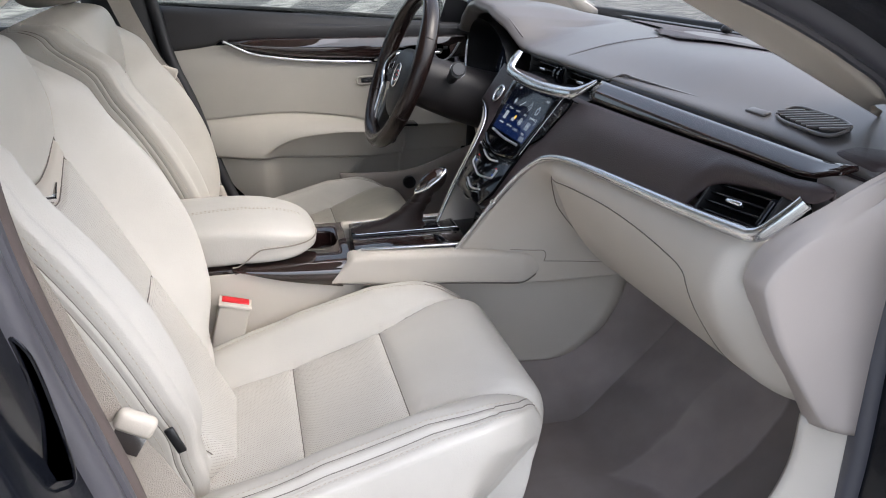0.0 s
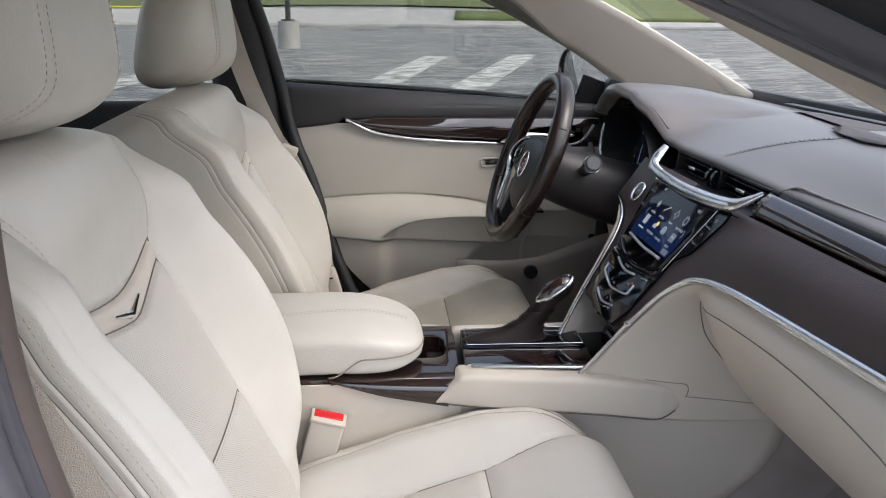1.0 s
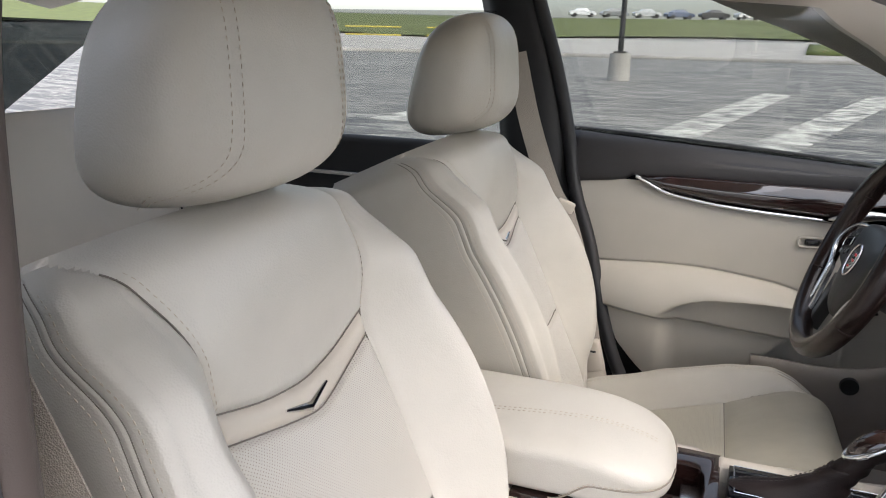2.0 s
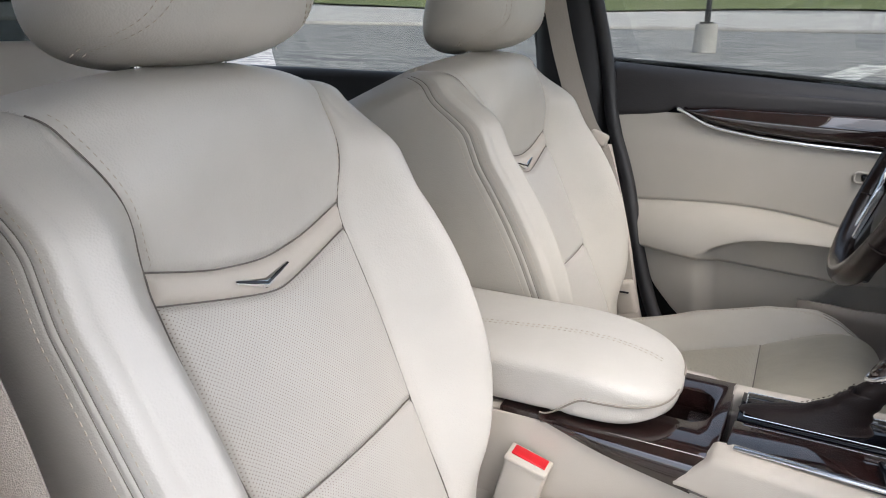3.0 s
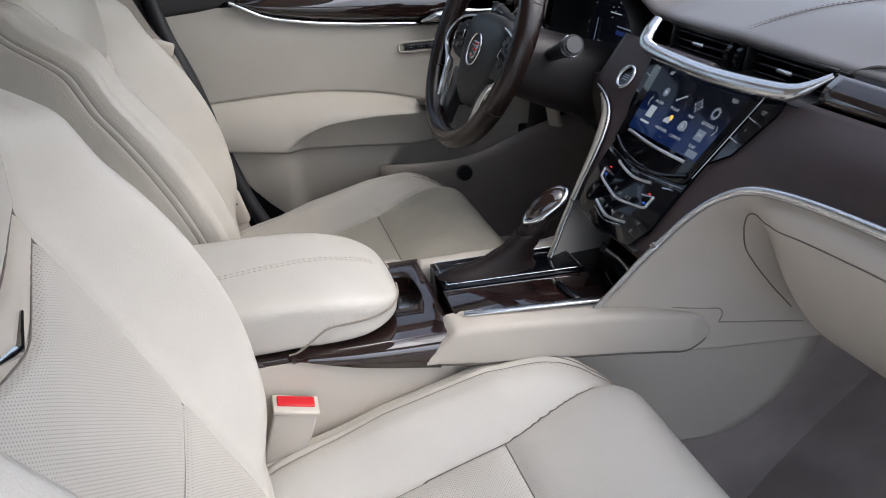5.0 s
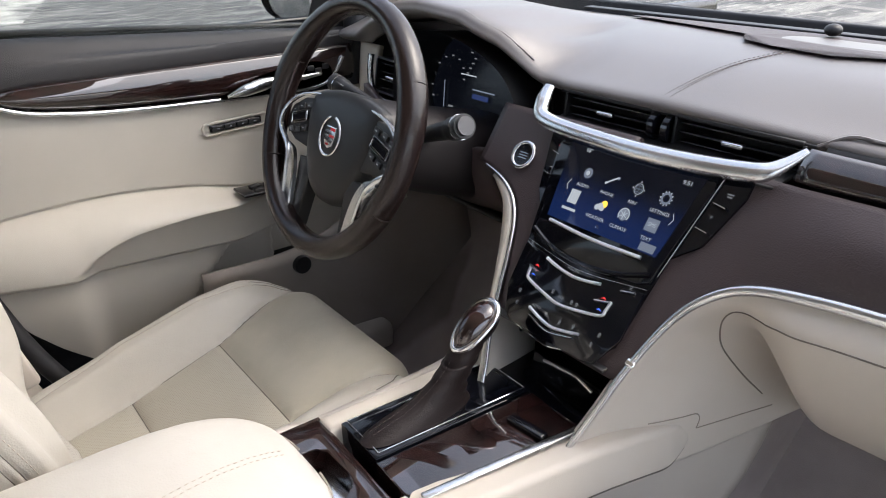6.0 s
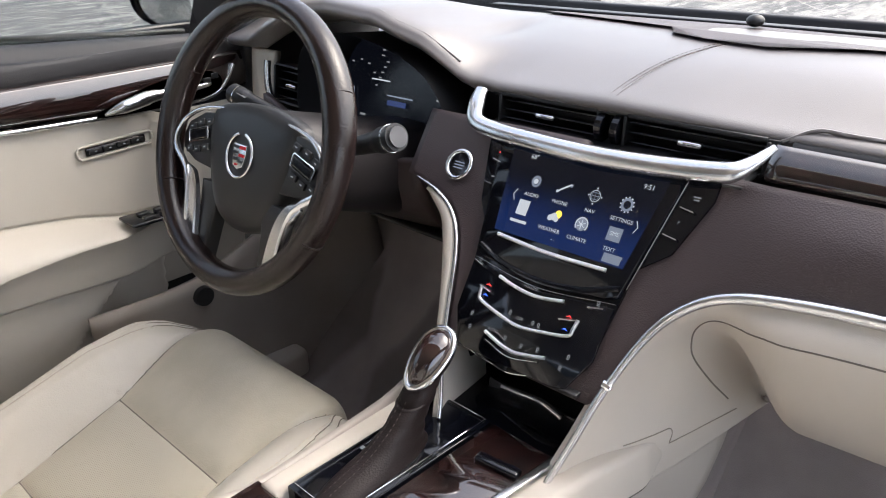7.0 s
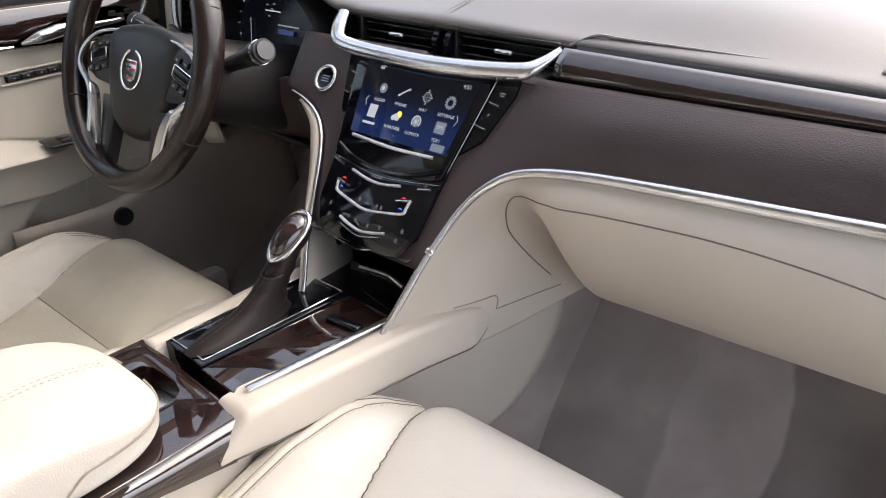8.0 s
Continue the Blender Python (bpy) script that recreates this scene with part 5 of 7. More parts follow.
# seam along the front of the dash top and the centre seam
lip = [(0.752 + 0.004 * k, -0.20 - 0.045 * k, 1.0185 - 0.0012 * k) for k in range(11)]
lip = spline([(0.738, -0.19, 1.006), (0.752, -0.215, 1.018)] + lip[1:] + [(0.83, -0.665, 1.0)], 120)
tube("front_seam", lip + np.array([0.006, 0, 0.004]), 0.0022, dash_skin, dash, raw=True, sides=6)
tube("channel", [(0.752, -0.20, 1.0), (0.762, -0.45, 0.998), (0.775, -0.68, 0.99)], 0.013, charcoal, dash, n=20, sides=10)


cx = np.linspace(0.745, 0.93, 50)
for off in (-0.0045, 0.0045):
    pts = np.array([(x, -0.002 - 0.045 * ((x - 0.74) / 0.19) ** 2 + off, top_z(x, -0.02) + 0.0006) for x in cx])
    stitches("stitching", pts, dash, dark_thread, 0.004, 0.003, 0.0006, (0, 0, 1))
tube("centre_seam", np.array([(x, -0.002 - 0.045 * ((x - 0.74) / 0.19) ** 2, top_z(x, -0.02) - 0.0004) for x in cx]), 0.0013, brown_skin, dash, raw=True, sides=6)
# grille plate and light sensor at the foot of the windscreen
plate = [(0.975, 0.045), (0.945, 0.030), (0.930, -0.02), (0.920, -0.10), (0.945, -0.20), (0.96, -0.40), (1.06, -0.42), (1.09, -0.02), (1.09, 0.30), (1.02, 0.28), (0.985, 0.10)]
bm = bmesh.new()
bm.faces.new([bm.verts.new((x, y, top_z(x, y) + 0.004)) for x, y in plate])
bmesh.ops.solidify(bm, geom=bm.faces[:], thickness=0.003)
part("defrost_plate", bm, brown_skin, dash, "flat dark plate below the windscreen")
put_box("defrost_slot", (0.022, 0.9, 0.004), (1.105, 0.0, 1.062), black_plastic, dash, 0.001)
bm = bmesh.new()
bmesh.ops.create_uvsphere(bm, u_segments=20, v_segments=10, radius=0.012, matrix=pose(1.070, -0.027, 1.072) @ Matrix.Diagonal((1, 1, 0.7, 1)))
part("light_sensor", bm, black_plastic, dash, "small black domed sensor", True)

# ---- glovebox outline ----
def lower_x(y, z):
    """Face of the cream lower half at that height."""
    hit = lower_tree.ray_cast(Vector((0.3, y, z)), Vector((1, 0, 0)))[0]
    return hit.x if hit else None


def snapped(points, n):
    """A smooth line through points, laid onto the cream lower half."""
    return np.array([tuple(lower_tree.find_nearest(Vector(q))[0]) for q in spline(points, n)])


right_end = [(lower_x(y, z), y, z) for y, z in ((-0.612, 0.860), (-0.626, 0.845), (-0.630, 0.790), (-0.622, 0.730), (-0.612, 0.690))]
path = snapped([(0.754, -0.1793, 0.7012), (0.7155, -0.1712, 0.7412), (0.6843, -0.1605, 0.7818), (0.675, -0.1577, 0.8063), (0.655, -0.180, 0.840), (0.6333, -0.228, 0.8571), (0.6333, -0.2592, 0.8625), (0.6358, -0.3161, 0.868), (0.6389, -0.4189, 0.8736), (0.6405, -0.5078, 0.8718), (0.6409, -0.5735, 0.8663)] + right_end, 120)
tube("glovebox_gap", path, 0.0010, mat("shadow_gap", (0.19, 0.165, 0.14), 0.9), dash, raw=True, sides=6, label="narrow gap round the glovebox lid")
# joints where the console's rail and side panel meet the lower half
tube("rail_joint", snapped([(0.6079, -0.1272, 0.6978), (0.6455, -0.1451, 0.6997), (0.6631, -0.1518, 0.7000), (0.668, -0.1535, 0.692), (0.6652, -0.1526, 0.6795)], 40), 0.0008, seam_soft, dash, raw=True, sides=6)
tube("panel_joint", snapped([(0.6652, -0.1526, 0.6795), (0.7227, -0.1694, 0.6799), (0.7745, -0.1832, 0.6784)], 30), 0.0008, seam_soft, dash, raw=True, sides=6)

# ---- infotainment and climate unit ----
unit = thing("infotainment_unit", "gloss black touchscreen and climate control unit", "infotainment unit")


def face_matrix(y, z, out=0.0):
    p = on_face(y, z, out)
    return Matrix(((0, 0.556, -0.831, p[0]), (-1, 0, 0, p[1]), (0, 0.831, 0.556, p[2]), (0, 0, 0, 1)))


def face_poly(name, pts, out, thick, material, parent, label="", r=0.0):
    bm = bmesh.new()
    face = bm.faces.new([bm.verts.new(tuple(on_face(y, z, out))) for y, z in pts])
    ex = bmesh.ops.extrude_face_region(bm, geom=[face])
    bmesh.ops.translate(bm, vec=Vector((-0.831, 0, 0.556)) * thick, verts=[q for q in ex["geom"] if isinstance(q, bmesh.types.BMVert)])
    bmesh.ops.recalc_face_normals(bm, faces=bm.faces[:])
    if r:
        bmesh.ops.bevel(bm, geom=bm.edges[:], offset=r, segments=2, profile=0.5, affect="EDGES")
    me = bpy.data.meshes.new(name)
    bm.to_mesh(me)
    bm.free()
    return link(name, autosmooth(me, 40), material, parent, label)


def face_bar(name, pts, w, out, material, parent, high=0.004, n=24, raw=False):
    """A ridged bright bar along a line on the face."""
    q = np.array(pts) if raw else spline(pts, n)
    path = np.array([on_face(y, z, out) for y, z in q])
    v, f = sweep(path, [(-w / 2, 0), (-w / 2, high * 0.5), (-w * 0.2, high), (w * 0.2, high), (w / 2, high * 0.5), (w / 2, 0)], up=(-0.831, 0, 0.556))
    return link(name, autosmooth(mesh_of(v, f), 40), material, parent)


def words(text, y, z, size, out, material, parent, name="lettering", align="CENTER"):
    c = bpy.data.curves.new(name, "FONT")
    c.body, c.size, c.align_x, c.align_y, c.extrude = text, size, align, "CENTER", 0.00008
    c.resolution_u = 2
    tmp = bpy.data.objects.new("tmp", c)
    me = bpy.data.meshes.new_from_object(tmp)
    bpy.data.objects.remove(tmp)
    bpy.data.curves.remove(c)
    me.transform(face_matrix(y, z, out))
    return link(name, me, material, parent)


def screen_material():
    m = glow("display", (0.004, 0.010, 0.035), 1.0)
    n, l, p = nodes_of(m)
    p.inputs["Base Color"].default_value = (0.004, 0.004, 0.006, 1)
    p.inputs["Roughness"].default_value = 0.06
    p.inputs["Specular IOR Level"].default_value = 0.3
    tc = n.new("ShaderNodeTexCoord")
    sep = n.new("ShaderNodeSeparateXYZ")
    l.new(tc.outputs["Object"], sep.inputs[0])
    mr = n.new("ShaderNodeMapRange")
    mr.interpolation_type = "SMOOTHSTEP"
    mr.inputs["From Min"].default_value, mr.inputs["From Max"].default_value = 0.945, 0.895
    l.new(sep.outputs[2], mr.inputs["Value"])
    ramp = n.new("ShaderNodeValToRGB")
    ramp.color_ramp.elements[0].color = (0.0003, 0.0005, 0.0012, 1)
    ramp.color_ramp.elements[1].color = (0.0011, 0.0034, 0.0150, 1)
    l.new(mr.outputs[0], ramp.inputs["Fac"])
    l.new(ramp.outputs["Color"], p.inputs["Emission Color"])
    return m


display = screen_material()
# housing and two glass plates; the whole unit sits a little to the passenger's side
SHIFT = -0.0062
face_poly("housing", [(0.132, 0.972), (-0.150, 0.972), (-0.150, 0.955), (-0.128, 0.905), (-0.100, 0.885), (-0.087, 0.792), (-0.076, 0.783), (-0.050, 0.774), (-0.011, 0.763), (0.014, 0.763), (0.058, 0.769), (0.082, 0.790), (0.096, 0.885), (0.112, 0.905), (0.128, 0.955)], 0.0005, 0.004, piano, unit, "gloss black housing")
tube("chin_line", [on_face(y, z, 0.005) for y, z in ((0.080, 0.789), (0.058, 0.769), (0.014, 0.763), (-0.011, 0.763), (-0.050, 0.774), (-0.076, 0.783))], 0.0009, chrome, unit, n=30, sides=6, label="thin chrome line along the lower edge")
glass = [(0.100, 0.968), (-0.113, 0.968), (-0.116, 0.955), (-0.094, 0.858), (-0.080, 0.853), (0.0, 0.846), (0.078, 0.853), (0.090, 0.858), (0.108, 0.955)]
face_poly("screen_glass", glass, 0.005, 0.004, piano, unit, "gloss black glass of the touchscreen", 0.0012)
face_poly("display", [(0.090, 0.963), (-0.104, 0.963), (-0.088, 0.881), (0.076, 0.881)], 0.0091, 0.0004, display, unit, "dark blue menu display, lit")
lower = [(0.0885, 0.8475), (0.0, 0.8395), (-0.0935, 0.8475), (-0.0925, 0.800), (-0.074, 0.770), (-0.056, 0.767), (0.0, 0.7665), (0.060, 0.767), (0.072, 0.772), (0.0875, 0.800)]
face_poly("control_glass", lower, 0.005, 0.003, piano, unit, "gloss black control panel", 0.001)
# bright chevrons
tube("screen_ledge", [on_face(y, z, 0.0095) for y, z in [(0.0685, 0.8775), (0.0, 0.8745), (-0.072, 0.8760)]], 0.0024, chrome_bar, unit, n=30, sides=8)
face_bar("lower_lip", [(0.086, 0.864), (0.05, 0.853), (0.0, 0.8485), (-0.05, 0.853), (-0.092, 0.865)], 0.006, 0.008, piano, unit)
face_bar("divider", [(0.089, 0.851), (0.0, 0.8425), (-0.0945, 0.8515)], 0.0012, 0.006, satin, unit, 0.001)
tube("volume_bar", [on_face(y, z, 0.0095) for y, z in [(0.046, 0.8405), (0.024, 0.8365), (0.0, 0.8345), (-0.02, 0.8360), (-0.0395, 0.8390)]], 0.0021, chrome_bar, unit, n=30, sides=8)
tube("fan_bar", [on_face(y, z, 0.0095) for y, z in [(0.0635, 0.8255), (0.0625, 0.818), (0.058, 0.8135), (0.03, 0.8075), (0.002, 0.8040), (-0.03, 0.8075), (-0.057, 0.8125), (-0.0605, 0.819), (-0.0625, 0.8285)]], 0.0020, chrome_bar, unit, n=60, sides=8)
face_bar("temperature_bar", [(0.0655, 0.8265), (0.049, 0.8235)], 0.0032, 0.008, satin, unit, n=6)
face_bar("temperature_bar", [(-0.0415, 0.8235), (-0.0625, 0.8275)], 0.0032, 0.008, satin, unit, n=6)
tube("mode_bar", [on_face(y, z, 0.0095) for y, z in [(0.0385, 0.7885), (0.018, 0.7835), (-0.002, 0.7810), (-0.022, 0.7835), (-0.042, 0.7875)]], 0.0021, chrome_bar, unit, n=30, sides=8)
face_bar("lower_chevron", [(0.034, 0.7815), (0.0, 0.7755), (-0.036, 0.7815)], 0.0024, 0.008, satin, unit, 0.003)
face_bar("edge_line", [(0.062, 0.7735), (0.0, 0.7690), (-0.0575, 0.7735)], 0.0012, 0.007, satin, unit, 0.001)
face_bar("button_bar", [(-0.068, 0.8415), (-0.085, 0.8445)], 0.003, 0.008, satin, unit, n=6)
face_bar("button_bar", [(0.084, 0.8480), (0.0715, 0.8445)], 0.003, 0.008, satin, unit, n=6)
for y, z, dy in ((0.1075, 0.945, 0.012), (0.1085, 0.922, 0.012), (-0.1285, 0.943, 0.015), (-0.1215, 0.918, 0.015)):
    face_bar("button_bar", [(y + dy / 2, z + 0.001), (y - dy / 2, z - 0.001)], 0.0026, 0.0052, satin, unit, n=6)
for s, y0, y1 in ((1, 0.1015, 0.086), (-1, -0.1175, -0.0965)):
    face_bar("side_line", [(y0 + 0.002 * s, 0.966), (y1 + 0.002 * s, 0.866)], 0.0011, 0.006, satin, unit, 0.001, n=6)
# menu
L = 0.0097
words("68°", 0.058, 0.9565, 0.0075, L, icon_glow, unit)
words("9:51", -0.0845, 0.9535, 0.0075, L, icon_glow, unit)
menu = (("AUDIO", 0.0450, 0.9335), ("PHONE", 0.0075, 0.9335), ("NAV", -0.0303, 0.9335), ("SETTINGS", -0.0682, 0.9330), ("", 0.0495, 0.9068), ("WEATHER", 0.0085, 0.9075), ("CLIMATE", -0.0270, 0.9065), ("TEXT", -0.0664, 0.9062))
for text, y, z in menu:
    if text:
        words(text, y, z - 0.0125, 0.0060, L, icon_glow, unit)
    else:
        face_poly("caption", [(y + 0.011, z - 0.0112), (y - 0.011, z - 0.0112), (y - 0.011, z - 0.0140), (y + 0.011, z - 0.0140)], L, 0.0001, icon_glow, unit)


def disc(name, y, z, r0, r1, material, out=L, n=28, a0=0, a1=360):
    """A flat ring or disc on the face."""
    aa = np.radians(np.linspace(a0, a1, n))
    P = np.array([[on_face(y - r * math.cos(a), z + r * math.sin(a) * 0.9, out) for a in aa] for r in (r0, r1)])
    v, f = sheet(P)
    return link(name, mesh_of(v, f, False), material, unit)


icon_soft = glow("icon_soft", (0.35, 0.42, 0.55), 0.09)
icon_gold = glow("icon_gold", (1.0, 0.62, 0.08), 0.28)
# speaker, handset, globe, gear, tile, cloud, snowflake dial, message
disc("icon", 0.0450, 0.9345, 0.0035, 0.0062, icon_soft)
disc("icon", 0.0455, 0.9345, 0.0, 0.0030, icon_glow)
face_bar("icon", [(0.0145, 0.9310), (0.0120, 0.9330), (0.006, 0.9365), (0.0015, 0.9390), (0.0, 0.9385)], 0.0020, L - 0.0003, icon_glow, unit, 0.0004)
disc("icon", 0.0155, 0.9310, 0.0, 0.0016, icon_glow)
disc("icon", 0.0005, 0.9385, 0.0, 0.0020, icon_soft)
disc("icon", -0.0303, 0.9350, 0.0055, 0.0062, icon_glow)
for k in (-0.003, 0.0, 0.003):
    face_bar("icon", [(-0.0303 + k, 0.9398), (-0.0303 + k * 1.3, 0.9350), (-0.0303 + k, 0.9302)], 0.0005, L, icon_soft, unit, 0.0002, n=8)
    face_bar("icon", [(-0.0248, 0.9350 + k), (-0.0358, 0.9350 + k)], 0.0005, L, icon_soft, unit, 0.0002, n=4)
for k in range(4):
    a = math.pi / 2 * k
    disc("icon", -0.0303 + 0.0078 * math.cos(a), 0.9350 + 0.0072 * math.sin(a), 0.0, 0.0010, icon_glow, n=8)
disc("icon", -0.0682, 0.9345, 0.0040, 0.0068, icon_soft)
for k in range(12):
    a = math.pi / 6 * k
    disc("icon", -0.0682 + 0.0074 * math.cos(a), 0.9345 + 0.0067 * math.sin(a), 0.0, 0.0009, icon_glow, n=8)
face_poly("icon", [(0.0570, 0.9150), (0.0425, 0.9150), (0.0425, 0.9005), (0.0570, 0.9005)], L, 0.0001, icon_glow, unit, "pale square menu tile")
disc("icon", 0.0035, 0.9105, 0.0, 0.0042, icon_gold)
for dy, dz, r in ((0.012, 0.9060, 0.0034), (0.008, 0.9075, 0.0040), (0.0045, 0.9058, 0.0030)):
    disc("icon", dy, dz, 0.0, r, icon_glow, L + 0.0002)
disc("icon", -0.0270, 0.9075, 0.0, 0.0064, icon_soft)
disc("icon", -0.0270, 0.9075, 0.0064, 0.0078, icon_glow, L, 28, -40, 220)
for k in range(3):
    a = math.pi / 3 * k + math.pi / 6
    face_bar("icon", [(-0.0270 + 0.005 * math.cos(a), 0.9075 + 0.0045 * math.sin(a)), (-0.0270 - 0.005 * math.cos(a), 0.9075 - 0.0045 * math.sin(a))], 0.0010, L + 0.0003, icon_glow, unit, 0.0002, n=4)
face_poly("icon", [(-0.0585, 0.9135), (-0.0745, 0.9135), (-0.0745, 0.9010), (-0.0585, 0.9010)], L, 0.0001, icon_soft, unit)
words("SMS", -0.0665, 0.9075, 0.0062, L + 0.0003, icon_glow, unit)
for y, s in ((0.0662, 1), (-0.0862, -1)):
    face_bar("arrow", [(y - s * 0.0015, 0.9235), (y + s * 0.0018, 0.9180), (y - s * 0.0015, 0.9125)], 0.0010, L, icon_glow, unit, 0.0002, raw=True)
face_poly("key", [(-0.0630, 0.8905), (-0.0840, 0.8905), (-0.0830, 0.8825), (-0.0625, 0.8825)], L, 0.0001, icon_soft, unit)
disc("page_dot", 0.0010, 0.8870, 0.0, 0.0008, icon_glow, n=8)
disc("page_dot", -0.0025, 0.8868, 0.0, 0.0006, dim_glow, n=8)
# control marks
M = 0.0083
words("VOLUME", 0.004, 0.8405, 0.0048, M, dim_glow, unit)
words("OFF", 0.0035, 0.8105, 0.0050, M, dim_glow, unit)
words("AUTO", 0.030, 0.7920, 0.0050, M, dim_glow, unit)
for y, z, m in ((0.0560, 0.8285, red_glow), (-0.0510, 0.8275, red_glow), (0.0560, 0.8185, blue_glow), (-0.0510, 0.8160, blue_glow)):
    face_poly("mark", [(y + 0.004, z), (y, z + 0.0022), (y - 0.004, z), (y, z + 0.0008)], M, 0.0001, m, unit)
for y, z in ((0.0175, 0.8135), (-0.0135, 0.8120), (-0.0210, 0.8120), (0.0120, 0.7905), (-0.0100, 0.7895), (-0.0300, 0.7920), (-0.0662, 0.7967), (-0.0615, 0.7854), (0.0640, 0.7996), (0.0607, 0.7874), (-0.0765, 0.8480), (0.0785, 0.8495)):
    disc("mark", y, z, 0.0010, 0.0018, dim_glow, M, 10)
    face_poly("mark", [(y + 0.0018, z - 0.0020), (y - 0.0018, z - 0.0020), (y - 0.0018, z - 0.0026), (y + 0.0018, z - 0.0026)], M, 0.0001, dim_glow, unit)
words("P", -0.1240, 0.9315, 0.0055, 0.005, dim_glow, unit)
for y, z, w in ((-0.1330, 0.956, 0.008), (-0.1330, 0.9535, 0.006), (0.1075, 0.930, 0.005)):
    face_poly("mark", [(y + w / 2, z), (y - w / 2, z), (y - w / 2, z - 0.0012), (y + w / 2, z - 0.0012)], 0.005, 0.0001, dim_glow, unit)
face_poly("hazard_mark", [(0.1075, 0.9595), (0.1035, 0.9535), (0.1115, 0.9535)], 0.005, 0.0001, red_glow, unit)

# cubby below the unit: dark well with a bright lip
SHIFT = 0.0
cub = thing_part("cubby", unit)
put_box("well", (0.15, 0.180, 0.004), (0.595, 0.0, 0.692), piano, cub, 0.001)
put_box("rear_wall", (0.004, 0.190, 0.095), (0.668, 0.0, 0.730), black_plastic, cub, 0.001)
put_box("roof", (0.11, 0.190, 0.004), (0.615, 0.0, 0.771), black_plastic, cub, 0.001)
tube("lip", [(0.592, 0.022, 0.713), (0.587, -0.009, 0.720), (0.583, -0.040, 0.725), (0.582, -0.066, 0.718)], 0.0042, satin, cub, n=24, label="bright metal lip")
put_box("lid", (0.006, 0.120, 0.024), (0.592, -0.018, 0.706), piano, cub, 0.002, rot=(0, 10, 0))
for s in (1, -1):
    put_box("side_wall", (0.06, 0.004, 0.070), (0.636, s * 0.086, 0.728), piano, cub, 0.001)

# bright side strips of the stack
strip = [on_face(y, z, 0.004) for y, z in spline([(0.052, 0.696), (0.061, 0.716), (0.075, 0.742), (0.088, 0.775), (0.0995, 0.808), (0.112, 0.843), (0.126, 0.869), (0.147, 0.888), (0.178, 0.901), (0.2135, 0.909)], 40)]
tube("bright_line", strip, 0.0034, satin, dash, raw=True, sides=10, label="satin metal trim line", scale=np.interp(np.arange(40), [0, 20, 34, 39], [0.8, 1.0, 1.0, 0.5]))
side_w = np.interp(np.arange(10), [0, 2, 4, 6, 8, 9], [0.008, 0.011, 0.018, 0.030, 0.028, 0.004])
pad = [[tuple(np.array(p) + (0.001, 0.003, -0.001)) for p in strip[::4]], [tuple(np.array(p) + (0.004, 0.6 * side_w[k], -0.002)) for k, p in enumerate(strip[::4])], [tuple(np.array(p) + (0.020, side_w[k], -0.012)) for k, p in enumerate(strip[::4])], [tuple(np.array(p) + (0.09, side_w[k] * 0.7, -0.03)) for k, p in enumerate(strip[::4])]]
solid("stack_flank", np.array([spline(r, 30) for r in pad]), 0.006, leather_trim, dash, flip=False, label="cream flank of the centre stack")
# small bright collar on the trim line
put_box("line_clip", (0.009, 0.011, 0.005), tuple(on_face(-0.1205, 0.787, 0.006)), chrome, dash, 0.002, rot=(20, -35, 0))

# start button
btn = thing_part("start_button", dash)
btn["label"] = "round black start button in a chrome ring"
aa = np.linspace(0, 2 * np.pi, 40, endpoint=False)
ringp = [on_face(0.1575 + 0.0175 * math.cos(a), 0.9325 + 0.0175 * 0.831 * math.sin(a), 0.003) for a in aa]
tube("ring", ringp, 0.0030, chrome, btn, closed=True, raw=True)
face_poly("cap", [(0.1575 + 0.0160 * math.cos(a), 0.9325 + 0.0160 * 0.831 * math.sin(a)) for a in aa], 0.0, 0.003, piano, btn)
for dz in (0.003, 0.0, -0.003):
    face_poly("marking", [(0.1650, 0.9325 + dz), (0.1500, 0.9325 + dz), (0.1500, 0.9313 + dz), (0.1650, 0.9313 + dz)], 0.0031, 0.0001, icon_soft, btn)

# ---- centre vents ----
for yc, wide in ((0.077, 0.135), (-0.103, 0.150)):
    u2, block = vent("centre_vent", "black slatted centre vent with bright tab", (0.742, yc, 0.9925), (0, -1, 0), (0.10, 0, 1.0), wide, 0.032, 3)
for yc in (0.002, -0.018):
    bm = bmesh.new()
    bmesh.ops.create_cone(bm, cap_ends=True, segments=28, radius1=0.017, radius2=0.017, depth=0.008, matrix=pose(0.744, yc, 0.992, 90, 0, 0))
    part("thumb_wheel", bm, piano, dash)
bar = spline([on_face(0.160, 1.012, 0.012), on_face(0.158, 0.995, 0.014), on_face(0.148, 0.978, 0.015), on_face(0.115, 0.972, 0.016), on_face(0.05, 0.969, 0.018), on_face(-0.02, 0.968, 0.019), on_face(-0.09, 0.971, 0.018),
              on_face(-0.145, 0.976, 0.016), on_face(-0.166, 0.980, 0.015), on_face(-0.180, 0.992, 0.010), on_face(-0.192, 1.008, 0.004)], 90)
v, f = sweep(bar, [(-0.010, -0.004), (0.010, -0.004), (0.010, 0.002), (0.006, 0.006), (-0.006, 0.006), (-0.010, 0.002)], up=(-0.831, 0, 0.556), scale=np.interp(np.arange(90), [0, 8, 70, 89], [0.75, 1.0, 1.0, 0.35]))
link("vent_trim", autosmooth(mesh_of(v, f), 50), satin, dash, "broad satin metal bar below the vents")
put_box("vent_shelf", (0.05, 0.33, 0.004), (0.725, -0.01, 0.974), black_plastic, dash, 0.001, rot=(0, -8, 0))
put_box("vent_roof", (0.06, 0.35, 0.004), (0.772, -0.015, 1.009), black_plastic, dash, 0.001)

